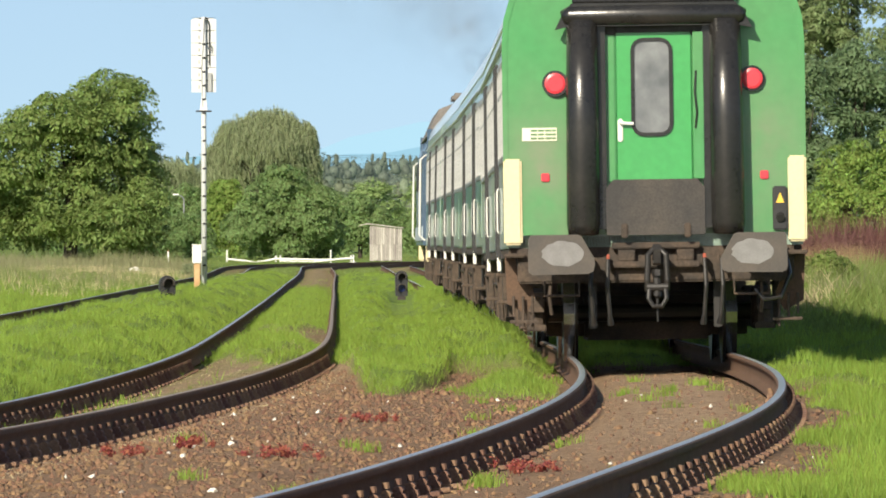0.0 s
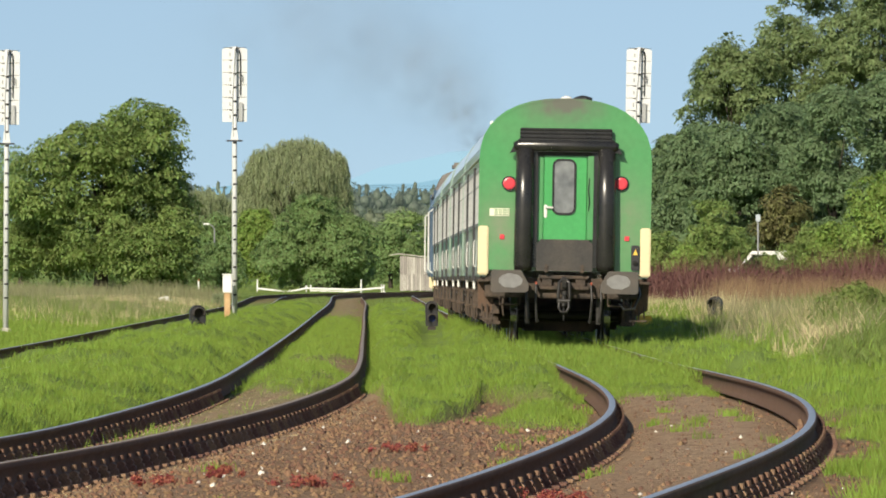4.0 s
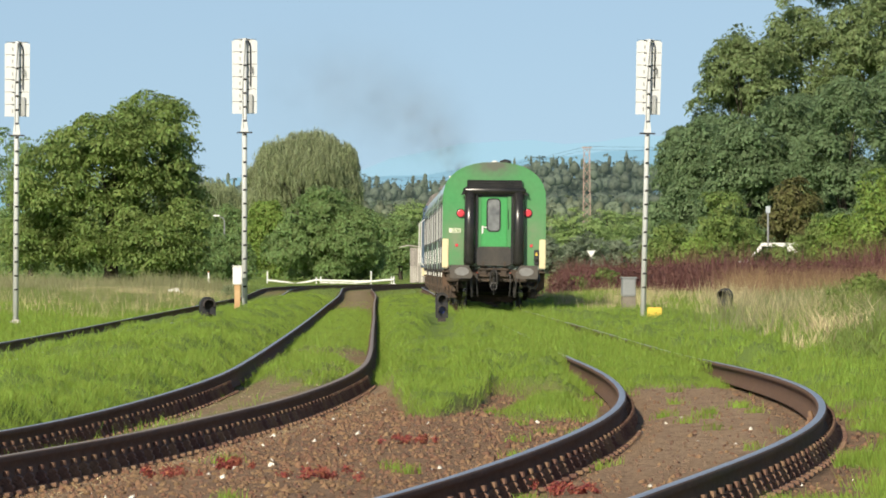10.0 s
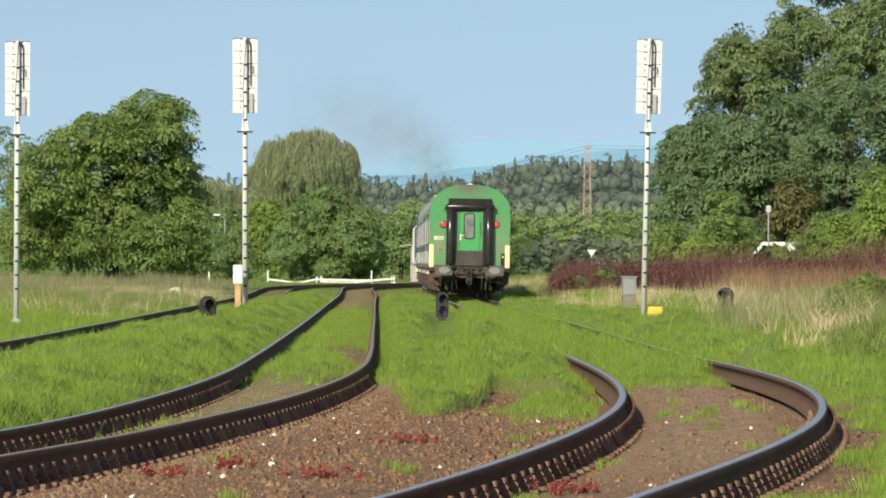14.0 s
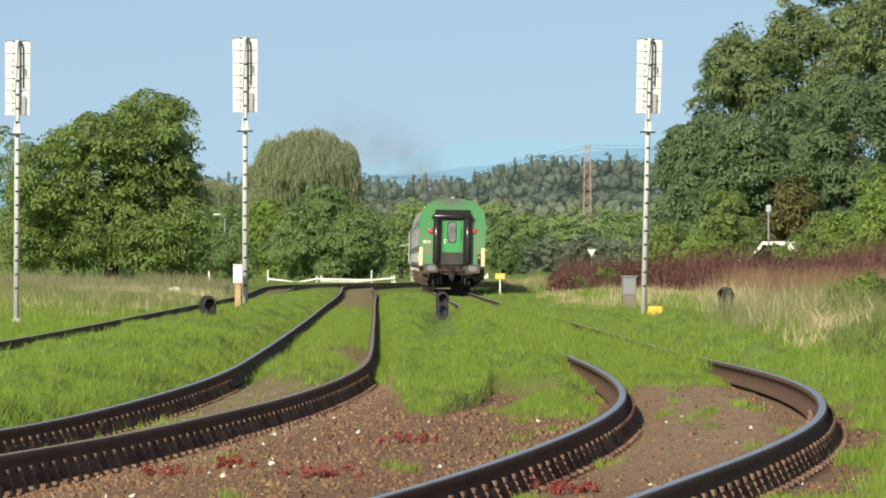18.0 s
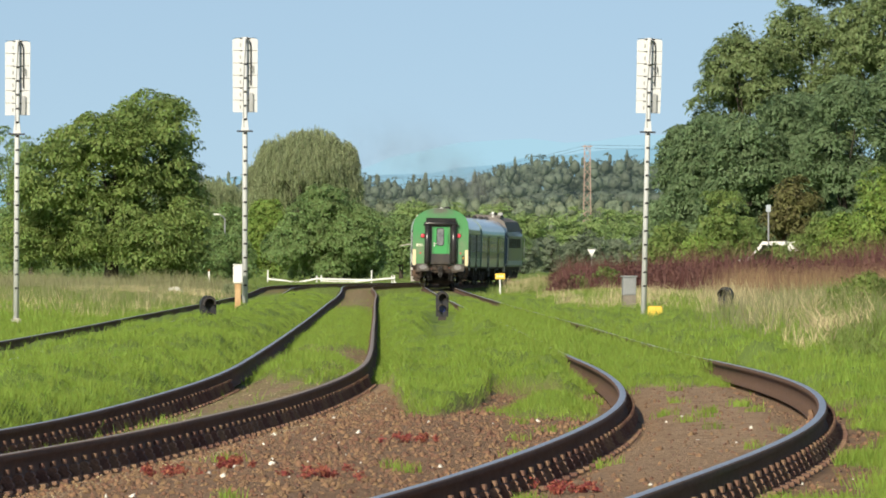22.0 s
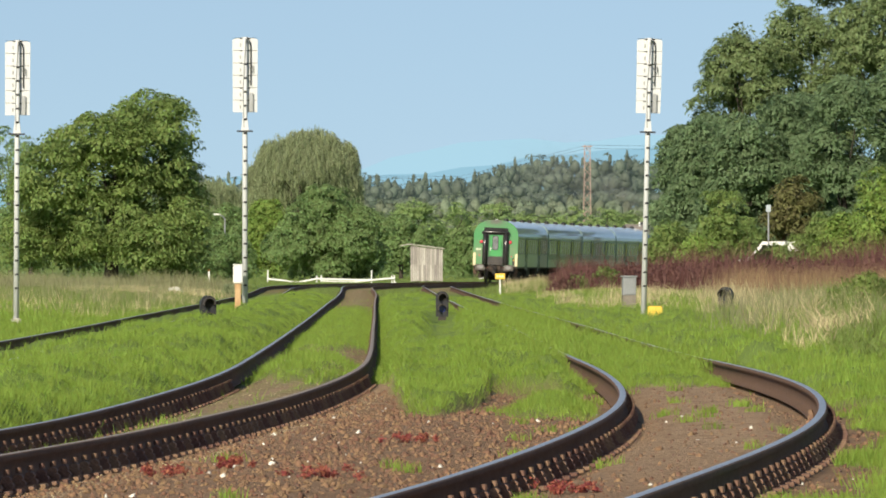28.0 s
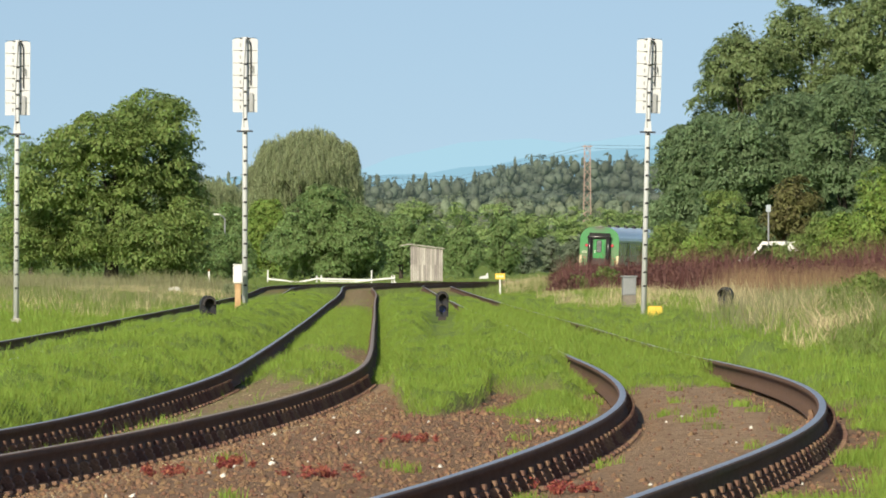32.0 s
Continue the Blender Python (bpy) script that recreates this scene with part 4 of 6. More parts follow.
def engine(at):
    e = thing("diesel_engine", "dark blue diesel engine with sooty brown roof pulling the coaches", "locomotive", "", at)
    out = [(1.46, 1.1), (1.48, 2.2), (1.46, 3.05), (1.25, 3.6), (0.85, 3.9), (0.0, 4.05), (-0.85, 3.9), (-1.25, 3.6), (-1.46, 3.05), (-1.48, 2.2), (-1.46, 1.1)]
    part("body", prism(out, "y", -7.2, 7.2), LOCO_BLUE, e)
    for s in (-1, 1):
        cab = [(s * 7.2, 1.1), (s * 7.95, 1.15), (s * 7.95, 2.25), (s * 7.55, 3.2), (s * 7.2, 3.55)]
        part("cab", prism(cab, "x", -1.4, 1.4), LOCO_BLUE, e)
        for k in (-1, 1):
            part("windscreen", box(k * 0.62 - 0.5, k * 0.62 + 0.5, s * 7.78 - 0.03, s * 7.78 + 0.03, 2.35, 3.0), COACH_GLASS, e)
            part("handrail", tube([(k * 1.42, s * 7.9, 1.2), (k * 1.54, s * 7.9, 1.3), (k * 1.54, s * 7.75, 2.9), (k * 1.42, s * 7.6, 3.0)], 0.022, 6), WHITE_PAINT, e, "white cab handrail")
            part("buffer", tube([(k * 0.875, s * 7.7, 1.05), (k * 0.875, s * 8.2, 1.05), (k * 0.875, s * 8.22, 1.05), (k * 0.875, s * 8.25, 1.05)], [0.12, 0.12, 0.24, 0.24], 14), CREAM, e)
        part("buffer_beam", box(-1.4, 1.4, min(s * 7.6, s * 8.0), max(s * 7.6, s * 8.0), 0.75, 1.15, 0.03), CREAM, e, "pale buffer beam")
        part("light_band", box(min(s * 1.462, s * 1.49), max(s * 1.462, s * 1.49), -7.2, 7.2, 1.2, 1.5), LIGHT_BAND, e, "pale band along the lower side")
        for y in (-4.6, -2.8, -1.0, 0.8, 2.6, 4.4):
            part("louvre", box(min(s * 1.45, s * 1.5), max(s * 1.45, s * 1.5), y - 0.6, y + 0.6, 2.3, 2.9, 0.01), DARK_METAL, e)
        part("cab_door", box(min(s * 1.45, s * 1.497), max(s * 1.45, s * 1.497), -6.9, -6.2, 1.15, 3.1, 0.02), LOCO_BLUE, e)
        b = share("bogie", BOGIE, e, Matrix.Translation((0, s * 3.4, 0.06)))
        for k in (-1.25, 1.25):
            share("wheelset", WHEELS, b, Matrix.Translation((0, k, 0.40)))
    part("roof", prism([(1.4, 3.4), (1.15, 3.98), (0.6, 4.22), (-0.6, 4.22), (-1.15, 3.98), (-1.4, 3.4)], "y", -6.6, 6.6), LOCO_ROOF, e, "sooty brown roof")
    part("radiator_housing", box(-0.85, 0.85, -5.2, -2.2, 4.15, 4.36, 0.06), LOCO_ROOF, e)
    part("exhaust", tube([(0, 0.5, 4.15), (0, 0.5, 4.55)], 0.18, 12), BLACK_PAINT, e, "black exhaust stack")
    for x in (-0.26, 0.22):
        part("roof_box", box(x - 0.15, x + 0.15, 3.0, 3.6, 4.15, 4.56, 0.03), GREY_METAL, e, "pale box on the roof")
    part("horn", tube([(0.4, -6.0, 4.1), (0.4, -6.0, 4.42), (0.4, -6.3, 4.48)], 0.08, 8), WHITE_PAINT, e)
    part("fuel_tank", box(-1.2, 1.2, -2.2, 2.2, 0.35, 1.05, 0.05), UNDER, e)
    part("underframe", box(-1.3, 1.3, -7.2, 7.2, 0.85, 1.12), UNDER, e)
    slim(e, 13.5 / 16.5)
    return e


_ys = np.linspace(20, 720, 7001)
_arc = np.concatenate([[0], np.cumsum(np.hypot(np.diff(_ys), np.diff(main_x(_ys))))])


def on_line(s):
    """The point of the running line that lies s metres along it, counted from the camera's distance of 20 m."""
    y = float(np.interp(s, _arc, _ys))
    return Vector((float(main_x(y)), y, float(main_z(y)))), float(main_c(y))


def train_pose(t, behind, length, pivots):
    """Pose of a vehicle whose rear end runs `behind` metres ahead of the train's rear."""
    rear = float(np.interp(69.7, _ys, _arc)) + 12.96 * t + 0.0528 * t * t + behind
    (a, ca), (b, cb) = on_line(rear + length / 2 - pivots), on_line(rear + length / 2 + pivots)
    mid, d = (a + b) / 2, b - a
    sink = 0.07 * max(0.0, 1 - t / 0.8) if behind < 1 else 0.0
    rz = -math.degrees(math.atan2(d.x, d.y))
    rx = math.degrees(math.atan2(d.z, d.xy.length))
    ry = -math.degrees(math.atan(((ca + cb) / 2) / 1.507))
    return pose(mid.x, mid.y, mid.z - sink, rx, ry, rz)


coaches = [coach("green passenger coach with bright green rear end and rubber gangway", True, False, train_pose(0, 0, 21.0, 6.9))]
for i in range(3):
    label = "green passenger coach with a dark stripe coupled in the train"
    if i == 0:
        coaches.append(coach(label, False, True, train_pose(0, 21.0, 21.0, 6.9)))
    else:
        coaches.append(copy_thing(coaches[1], train_pose(0, 21.0 * (i + 1), 21.0, 6.9)))
loco = engine(train_pose(0, 84.0, 13.5, 3.4))

# ---------- signals and small things beside the line ----------
def signal_mast(at):
    s = thing("signal_mast", "tall white railway signal seen from behind, on a concrete foot", "railway signal", "main signals across the tracks", at)
    part("foundation", box(-0.12, 0.12, -0.12, 0.12, -0.8, -0.16, 0.03), CONCRETE, s)
    part("post", tube([(0, 0, -0.22), (0, 0, 4.1), (0, 0, 6.42)], [0.068, 0.060, 0.054], 14), MAST_WHITE, s, smooth=True)
    z = 0.55
    while z < 6.0:
        part("rung", tube([(-0.03, -0.055, z), (0.05, -0.055, z + 0.005)], 0.026, 6), BLACK_PAINT, s)
        z += 0.328
    hd = part("head", prism([(-0.29, 4.66), (-0.30, 6.38), (-0.20, 6.42), (0.0, 6.45), (0.20, 6.42), (0.30, 6.38), (0.29, 4.66)], "y", 0.09, 0.13), MAST_WHITE, s, "white back of the signal screen in panels")
    z = 4.66
    for i in range(6):
        part("lamp_case", box(-0.125, -0.095, 0.07, 0.095, z + 0.08, z + 0.17, 0.006), GREY_METAL, hd)
        part("latch", box(-0.12, 0.12, 0.08, 0.095, z + 0.265, z + 0.285), DARK_METAL, hd)
        part("seam", box(-0.285, 0.285, 0.086, 0.094, z + 0.283, z + 0.293), DARK_METAL, hd)
        z += 0.295
    part("conduit", tube([(0.03, -0.03, 6.30), (0.05, -0.02, 6.44), (0.10, 0.02, 6.36), (0.135, 0.06, 6.24), (0.14, 0.065, 5.3)], 0.016, 6), DARK_METAL, s, "thick dark cable from the mast top")
    part("cable", tube([(-0.02, -0.055, 4.3), (-0.04, -0.06, 5.2), (0.02, -0.06, 6.40)], 0.014, 6), GREY_METAL, s)
    part("grip", tube([(0.15, 0.07, 5.62), (0.19, 0.03, 5.62), (0.19, 0.03, 5.76), (0.15, 0.07, 5.76)], 0.010, 6), DARK_METAL, s)
    part("junction_box", box(0.10, 0.20, 0.02, 0.085, 4.66, 5.12, 0.015), GREY_METAL, s)
    part("collar", box(-0.19, 0.19, -0.08, 0.08, 4.19, 4.225, 0.008), DARK_METAL, s)
    part("bracket", prism([(-0.09, 4.22), (0.09, 4.22), (0.06, 4.5), (-0.06, 4.5)], "y", -0.06, 0.06), MAST_WHITE, s)
    return s


def stand(x, y, tilt=0.0, rz=0.0, lift=0.0):
    return pose(x, y, float(ground_z(x, y)) + lift, 0, tilt, rz)


NEAR = Matrix.Diagonal((0.9586, 0.9586, 0.9586, 1))
mast = signal_mast(pose(-4.505, 173.5, 0.274) @ NEAR)
copy_thing(mast, pose(-9.71, 173.5, 0.206, 0, 0.3))
copy_thing(mast, pose(4.563, 173.5, 0.254, 0, 1.35))


PLINTH = material("stained_grey_brown_steel", (0.21, 0.185, 0.15), 0.8, 0, 0.3, 4, 40, 0.2, (0.14, 0.11, 0.08))


def relay_cabinet():
    c = thing("relay_cabinet", "grey metal signal cabinet on a stained plinth beside the mast", "cabinet", "", pose(4.57, 187.5, 0.12, 0, 0, 8))
    part("body", box(-0.165, 0.165, -0.12, 0.12, 0.42, 0.86, 0.015), GREY_METAL, c)
    part("lid", box(-0.2, 0.2, -0.14, 0.14, 0.86, 0.9, 0.012), GREY_METAL, c)
    part("door", box(-0.15, 0.15, -0.132, -0.118, 0.45, 0.83, 0.006), GREY_METAL, c)
    part("plinth", box(-0.165, 0.165, -0.11, 0.11, -0.4, 0.42, 0.01), PLINTH, c, "stained grey-brown plinth")
    b = thing("cable_marker", "yellow painted concrete block at the foot of the mast", "marker block", "", pose(4.80, 172.7, 0.14) @ NEAR)
    part("block", box(-0.17, 0.17, -0.1, 0.1, -0.3, 0.2, 0.02), YELLOW, b)


relay_cabinet()


RUSTY_CREAM = material("rust_stained_cream_paint", (0.50, 0.34, 0.18), 0.8, 0, 0.35, 5, 40, 0.2, (0.36, 0.18, 0.07))


def mast_box():
    c = thing("meter_box", "white enamel box on a rusty orange post at the signal", "box", "", pose(-4.64, 172.9, 0.408) @ NEAR)
    part("post", box(-0.08, 0.06, -0.05, 0.05, -0.7, 0.47, 0.01), RUSTY_CREAM, c)
    part("case", box(-0.12, 0.10, -0.09, 0.09, 0.46, 0.88, 0.015), WHITE_PAINT, c)
    part("lid", box(-0.13, 0.11, -0.1, 0.1, 0.88, 0.91, 0.008), WHITE_PAINT, c)


mast_box()


def dwarf_signal(at):
    d = thing("dwarf_signal", "small black two-lamp shunting signal in the grass", "railway signal", "shunting signals in the grass", at)
    part("foot", box(-0.10, 0.10, -0.04, 0.1, -0.4, 0.05, 0.02), HOOD, d)
    out = [(-0.15, 0.04), (0.15, 0.04), (0.16, 0.5)] + [(0.16 * math.cos(radians(a)), 0.52 + 0.16 * math.sin(radians(a))) for a in range(0, 181, 20)] + [(-0.16, 0.5)]
    h = part("housing", prism(out, "y", -0.05, 0.10), BLACK_PAINT, d)
    for z in (0.24, 0.52):
        arc = [(0.115 * math.cos(radians(a)), z + 0.115 * math.sin(radians(a))) for a in range(-20, 201, 20)]
        part("hood", prism(arc + [(x * 0.86, z + (q - z) * 0.86) for x, q in arc][::-1], "y", -0.26, -0.05), HOOD, h)
        part("lens", tube([(0, -0.05, z), (0, -0.065, z)], 0.085, 16), DARK_LENS if z > 0.4 else BLUE_LENS, h, "dark lens" if z > 0.4 else "dark blue lens")
    return d


HOOD = material("faded_hood_paint", (0.045, 0.036, 0.03), 0.6, 0, 0.25, 5, 40, 0.1)
DARK_LENS = material("dark_lens", (0.03, 0.026, 0.024), 0.6, 0, 0.1, 8, 40, 0.0, spec=0.2)
BLUE_LENS = material("blue_lens", (0.02, 0.03, 0.16), 0.2, 0, 0.1, 8, 40, 0.0)
dwarf = dwarf_signal(stand(-0.02, 190, 0, 4, 0.05))
copy_thing(dwarf, stand(-4.62, 150, 0, 10, 0.02))
copy_thing(dwarf, stand(6.26, 170, 4, -20, 0.12))


def speed_board():
    b = thing("speed_board", "small yellow board on a white post beside the line", "railway sign", "", stand(2.32, 310, 0, 0, 0.12))
    part("post", tube([(0, 0, -0.25), (0, 0, 0.86)], 0.035, 8), WHITE_PAINT, b)
    p = part("board", box(-0.2, 0.2, -0.06, -0.035, 0.70, 0.94, 0.01), YELLOW, b)
    for x in (-0.1, 0.0, 0.1):
        part("bar", box(x - 0.03, x + 0.03, -0.066, -0.059, 0.79, 0.85), WHITE_PAINT, p)
    part("foot", box(-0.16, 0.05, -0.1, 0.1, -0.25, 0.02, 0.03), CONCRETE, b)


speed_board()


def give_way_sign():
    y, x = 700.0, 13.64
    b = thing("give_way_sign", "white downward triangle road sign on a grey post", "road sign", "", stand(x, y))
    part("post", tube([(0, 0, -0.1), (0, 0, 2.6)], 0.04, 8), GREY_METAL, b)
    p = part("panel", prism([(-0.36, 2.62), (0.36, 2.62), (0, 2.0)], "y", -0.06, -0.04), WHITE_PAINT, b)
    part("border", prism([(-0.44, 2.67), (0.44, 2.67), (0, 1.9)], "y", -0.045, -0.03), GREY_METAL, p)


give_way_sign()


def shed():
    y = 560.0
    z = float(ground_z(-1.2, y))
    s = thing("wooden_shed", "small shed of weathered grey boards with a sloping roof", "shed", "", pose(-1.2, y, z, 0, 0, 0))
    core = part("frame", prism([(-1.15, 0.0), (1.15, 0.0), (1.15, 2.38), (-1.15, 2.62)], "y", -0.75, 0.75), BARK, s)
    rnd = random.Random(4)
    for row, (z0, z1) in enumerate(((0.02, 1.28), (1.24, 2.5))):
        for i in range(15):
            x0 = -1.18 + i * 0.158
            top = z1 if row == 0 else 2.62 - (i + 0.5) * 0.0165 + rnd.uniform(-0.03, 0.0)
            part("board", box(x0, x0 + 0.145, -0.79 - row * 0.02 + rnd.uniform(-0.008, 0.008), -0.755 - row * 0.02, z0 + rnd.uniform(0, 0.06), top), WOOD, s)
    for k in range(9):
        y0 = -0.75 + k * 0.168
        part("board", box(1.155, 1.185, y0, y0 + 0.155, 0.02, 2.38), WOOD, s)
    r = part("roof", prism([(-1.95, 2.66), (-1.3, 2.80), (1.3, 2.47), (1.3, 2.40), (-1.3, 2.72), (-1.95, 2.60)], "y", -0.95, 0.95), WOOD, s, "sloping plank roof with a raised lip")


shed()


def barrier():
    """Sagging white pipe fence outside the curve."""
    y = 522.0
    f = thing("pipe_fence", "low white pipe fence with leaning posts and sagging rails", "fence")
    xs = [(-12.0, 1.35), (-8.65, 0.95), (-8.35, 0.98), (-4.9, 1.35), (-3.35, 1.0)]
    for x, top in xs:
        part("post", tube([(x, y, 0.1), (x + 0.02, y, top)], 0.055, 8), WHITE_PAINT, f)
    rails = ([(-12.0, 0.70), (-10.9, 0.58), (-10.1, 0.46), (-9.4, 0.55), (-8.6, 0.72), (-8.4, 0.70)], [(-8.4, 0.55), (-7.4, 0.50), (-6.2, 0.47), (-5.0, 0.60), (-4.0, 0.70), (-3.3, 0.74)], [(-8.4, 0.70), (-7.0, 0.66), (-5.6, 0.62), (-4.9, 0.64)], [(-5.0, 0.33), (-4.2, 0.30), (-3.2, 0.42)])
    for r in rails:
        part("rail", tube([(x, y - 0.08, z + 0.04) for x, z in r], 0.07, 8), WHITE_PAINT, f)
    for x, z in ((-6.6, 0.45), (-5.6, 0.45), (-3.5, 1.0)):
        part("stub", tube([(x, y, 0.1), (x, y, z)], 0.04, 6), WHITE_PAINT, f)


barrier()


def pylon():
    y, x, h, z = 1200.0, 22.7, 17.0, float(ground_z(22.7, 1200.0))
    p = thing("lattice_pylon", "slender rust-red lattice power pylon above the bushes", "pylon", "", pose(x, y, z))
    legs = []
    for sx, sy in ((-1, -1), (1, -1), (1, 1), (-1, 1)):
        part("leg", tube([(sx * 0.62, sy * 0.62, 0), (sx * 0.44, sy * 0.44, h)], 0.06, 5), PYLON_PAINT, p)
    n = 14
    for i in range(n):
        z0, z1 = h * i / n, h * (i + 1) / n
        w0, w1 = 0.62 - 0.18 * i / n, 0.62 - 0.18 * (i + 1) / n
        for a in range(4):
            m = Matrix.Rotation(radians(90 * a), 4, "Z")
            s = 1 if i % 2 else -1
            part("brace", tube([m @ Vector((-s * w0, -w0, z0)), m @ Vector((s * w1, -w1, z1))], 0.04, 4), PYLON_PAINT, p)
    part("cross_arm", tube([(-0.8, 0, h - 0.2), (0.8, 0, h - 0.2)], 0.09, 6), PYLON_PAINT, p)
    for dz in (0.0, -0.5):
        w = tagged(new("power_line", mesh_bm("power_line", tube([(x, y, z + h + dz), (x + 18, y - 40, z + h - 1.0 + dz), (x + 70, y - 150, z + h + 1)], 0.018, 4), DARK_METAL)), "thin sagging overhead power line from the pylon", "cable", "power lines")
        w = tagged(new("power_line", mesh_bm("power_line", tube([(x, y, z + h + dz), (x - 20, y + 60, z + h - 4.2 + dz), (x - 60, y + 200, z + h - 2)], 0.018, 4), DARK_METAL)), "thin sagging overhead power line from the pylon", "cable", "power lines")


pylon()


def street_lamp():
    y = 640.0
    x = -18.3
    p = thing("street_lamp", "grey street lamp on a bent pole among the bushes", "street lamp", "", stand(x, y))
    part("pole", tube([(0, 0, -0.1), (0, 0, 5.0), (-0.15, 0, 5.25), (-0.5, 0, 5.4)], [0.08, 0.06, 0.05, 0.04], 8), GREY_METAL, p)
    part("head", box(-0.95, -0.4, -0.12, 0.12, 5.36, 5.5, 0.04), WHITE_PAINT, p)


street_lamp()

# ---------- plants ----------
def leaf_quads(rng, centres, radii, n, size, out_bias=0.6, droop=0.0, shell=(0.2, 1.06)):
    """n leaf faces spread over the skins of ellipsoid clumps."""
    centres, radii = np.asarray(centres, float), np.asarray(radii, float)
    area = (radii[:, 0] * radii[:, 2]) ** 1.0
    pick = rng.choice(len(centres), n, p=area / area.sum())
    d = rng.normal(size=(n, 3))
    d /= np.linalg.norm(d, axis=1, keepdims=True)
    r = rng.uniform(shell[0], shell[1], (n, 1))
    pos = centres[pick] + d * radii[pick] * r
    nrm = d * (out_bias + 0.5) + rng.normal(size=(n, 3)) * 0.42 + np.array([0, 0, 0.2])
    nrm /= np.linalg.norm(nrm, axis=1, keepdims=True)
    ref = rng.normal(size=(n, 3))
    ref[:, 2] -= droop
    a = np.cross(nrm, np.cross(ref, nrm))
    a /= np.linalg.norm(a, axis=1, keepdims=True) + 1e-9
    b = np.cross(nrm, a)
    s = size * rng.uniform(0.6, 1.35, (n, 1))
    w = 0.5 if droop < 1 else 0.22
    v = np.stack([pos - a * s * 0.4 - b * s * w * 0.6, pos - a * s * 0.4 + b * s * w * 0.6, pos + a * s * 0.6 - nrm * s * 0.12], 1).reshape(-1, 3)
    f = np.arange(n * 3).reshape(n, 3)
    return v, f


def sprays(rng, centres, radii, n, per, spread, leaf, up=0.5, sag=0.35, fill=0.2, quads=False):
    """n flat drooping sprays on the outer skin of a crown's lobes, each of `per` leaves pointing outwards."""
    C, R = np.asarray(centres, float), np.asarray(radii, float)
    area = R[:, 0] * R[:, 2]
    m = int(n * 3)
    pick = rng.choice(len(C), m, p=area / area.sum())
    d = rng.normal(size=(m, 3))
    d /= np.linalg.norm(d, axis=1, keepdims=True)
    p = C[pick] + d * R[pick] * rng.uniform(0.84, 1.06, (m, 1))
    deep = np.zeros(m, bool)
    for c, r in zip(C, R):
        deep |= (((p - c) / r) ** 2).sum(1) < 0.62
    k = min(int(n * (1 - fill)), int((~deep).sum()))
    keep = np.concatenate([np.where(~deep)[0][:k], np.where(deep)[0][:n - k]])
    p, d = p[keep], d[keep]
    n = len(p)
    nrm = d * (1 - up) + np.array([0, 0, up]) + rng.normal(size=(n, 3)) * 0.22
    nrm /= np.linalg.norm(nrm, axis=1, keepdims=True)
    a = np.cross(nrm, rng.normal(size=(n, 3)))
    a /= np.linalg.norm(a, axis=1, keepdims=True) + 1e-9
    b = np.cross(nrm, a)
    size = spread * rng.uniform(0.6, 1.3, (n, 1, 1))
    ang = rng.uniform(0, 6.283, (n, per, 1))
    r = np.sqrt(rng.uniform(0.02, 1, (n, per, 1)))
    radial = np.cos(ang) * a[:, None] + np.sin(ang) * b[:, None]
    pos = p[:, None] + size * (r * radial - sag * r * r * nrm[:, None]) + rng.normal(size=(n, per, 3)) * leaf * 0.18
    axis = radial - (0.4 + sag) * r * nrm[:, None] + rng.normal(size=(n, per, 3)) * 0.35
    axis /= np.linalg.norm(axis, axis=2, keepdims=True)
    face = nrm[:, None] + 0.5 * r * radial + rng.normal(size=(n, per, 3)) * 0.3
    side = np.cross(axis, face)
    side /= np.linalg.norm(side, axis=2, keepdims=True) + 1e-9
    s = leaf * rng.uniform(0.65, 1.3, (n, per, 1))
    corners = [pos - axis * s * 0.45, pos + side * s * 0.24, pos + axis * s * 0.55, pos - side * s * 0.24] if quads else [pos - axis * s * 0.4 - side * s * 0.3, pos - axis * s * 0.4 + side * s * 0.3, pos + axis * s * 0.6]
    v = np.stack(corners, 2).reshape(-1, 3)
    return v, np.arange(len(v)).reshape(-1, len(corners))


def crown_lobes(rng, width, depth, z0, z1, count, lump, taper=0.55, low_wide=0.0):
    """Lobes that fill a crown with an uneven outline."""
    cs, rs = [], []
    h = z1 - z0
    for i in range(count):
        u = rng.uniform(-0.95, 1.0)
        a = rng.uniform(0, 2 * math.pi)
        prof = math.sqrt(max(0.05, 1 - abs(u) ** 2.2)) * (1 - taper * max(0, u) * 0.5) + low_wide * max(0, -u)
        k = rng.uniform(0.25, 1.0) ** 0.7
        r = lump * rng.uniform(0.6, 1.3)
        flat = rng.uniform(0.6, 0.85)
        cs.append((math.cos(a) * (width / 2 - r * 0.7) * prof * k, math.sin(a) * (depth / 2 - r * 0.7) * prof * k, z0 + r * flat * 0.8 + (h - 1.7 * r * flat) * (u + 1) / 2))
        rs.append((r, r, r * flat))
    return cs, rs


material_olive = leafy("olive_brown_leaves", (0.15, 0.145, 0.055), (0.10, 0.11, 0.042), 0.35, 0.3)


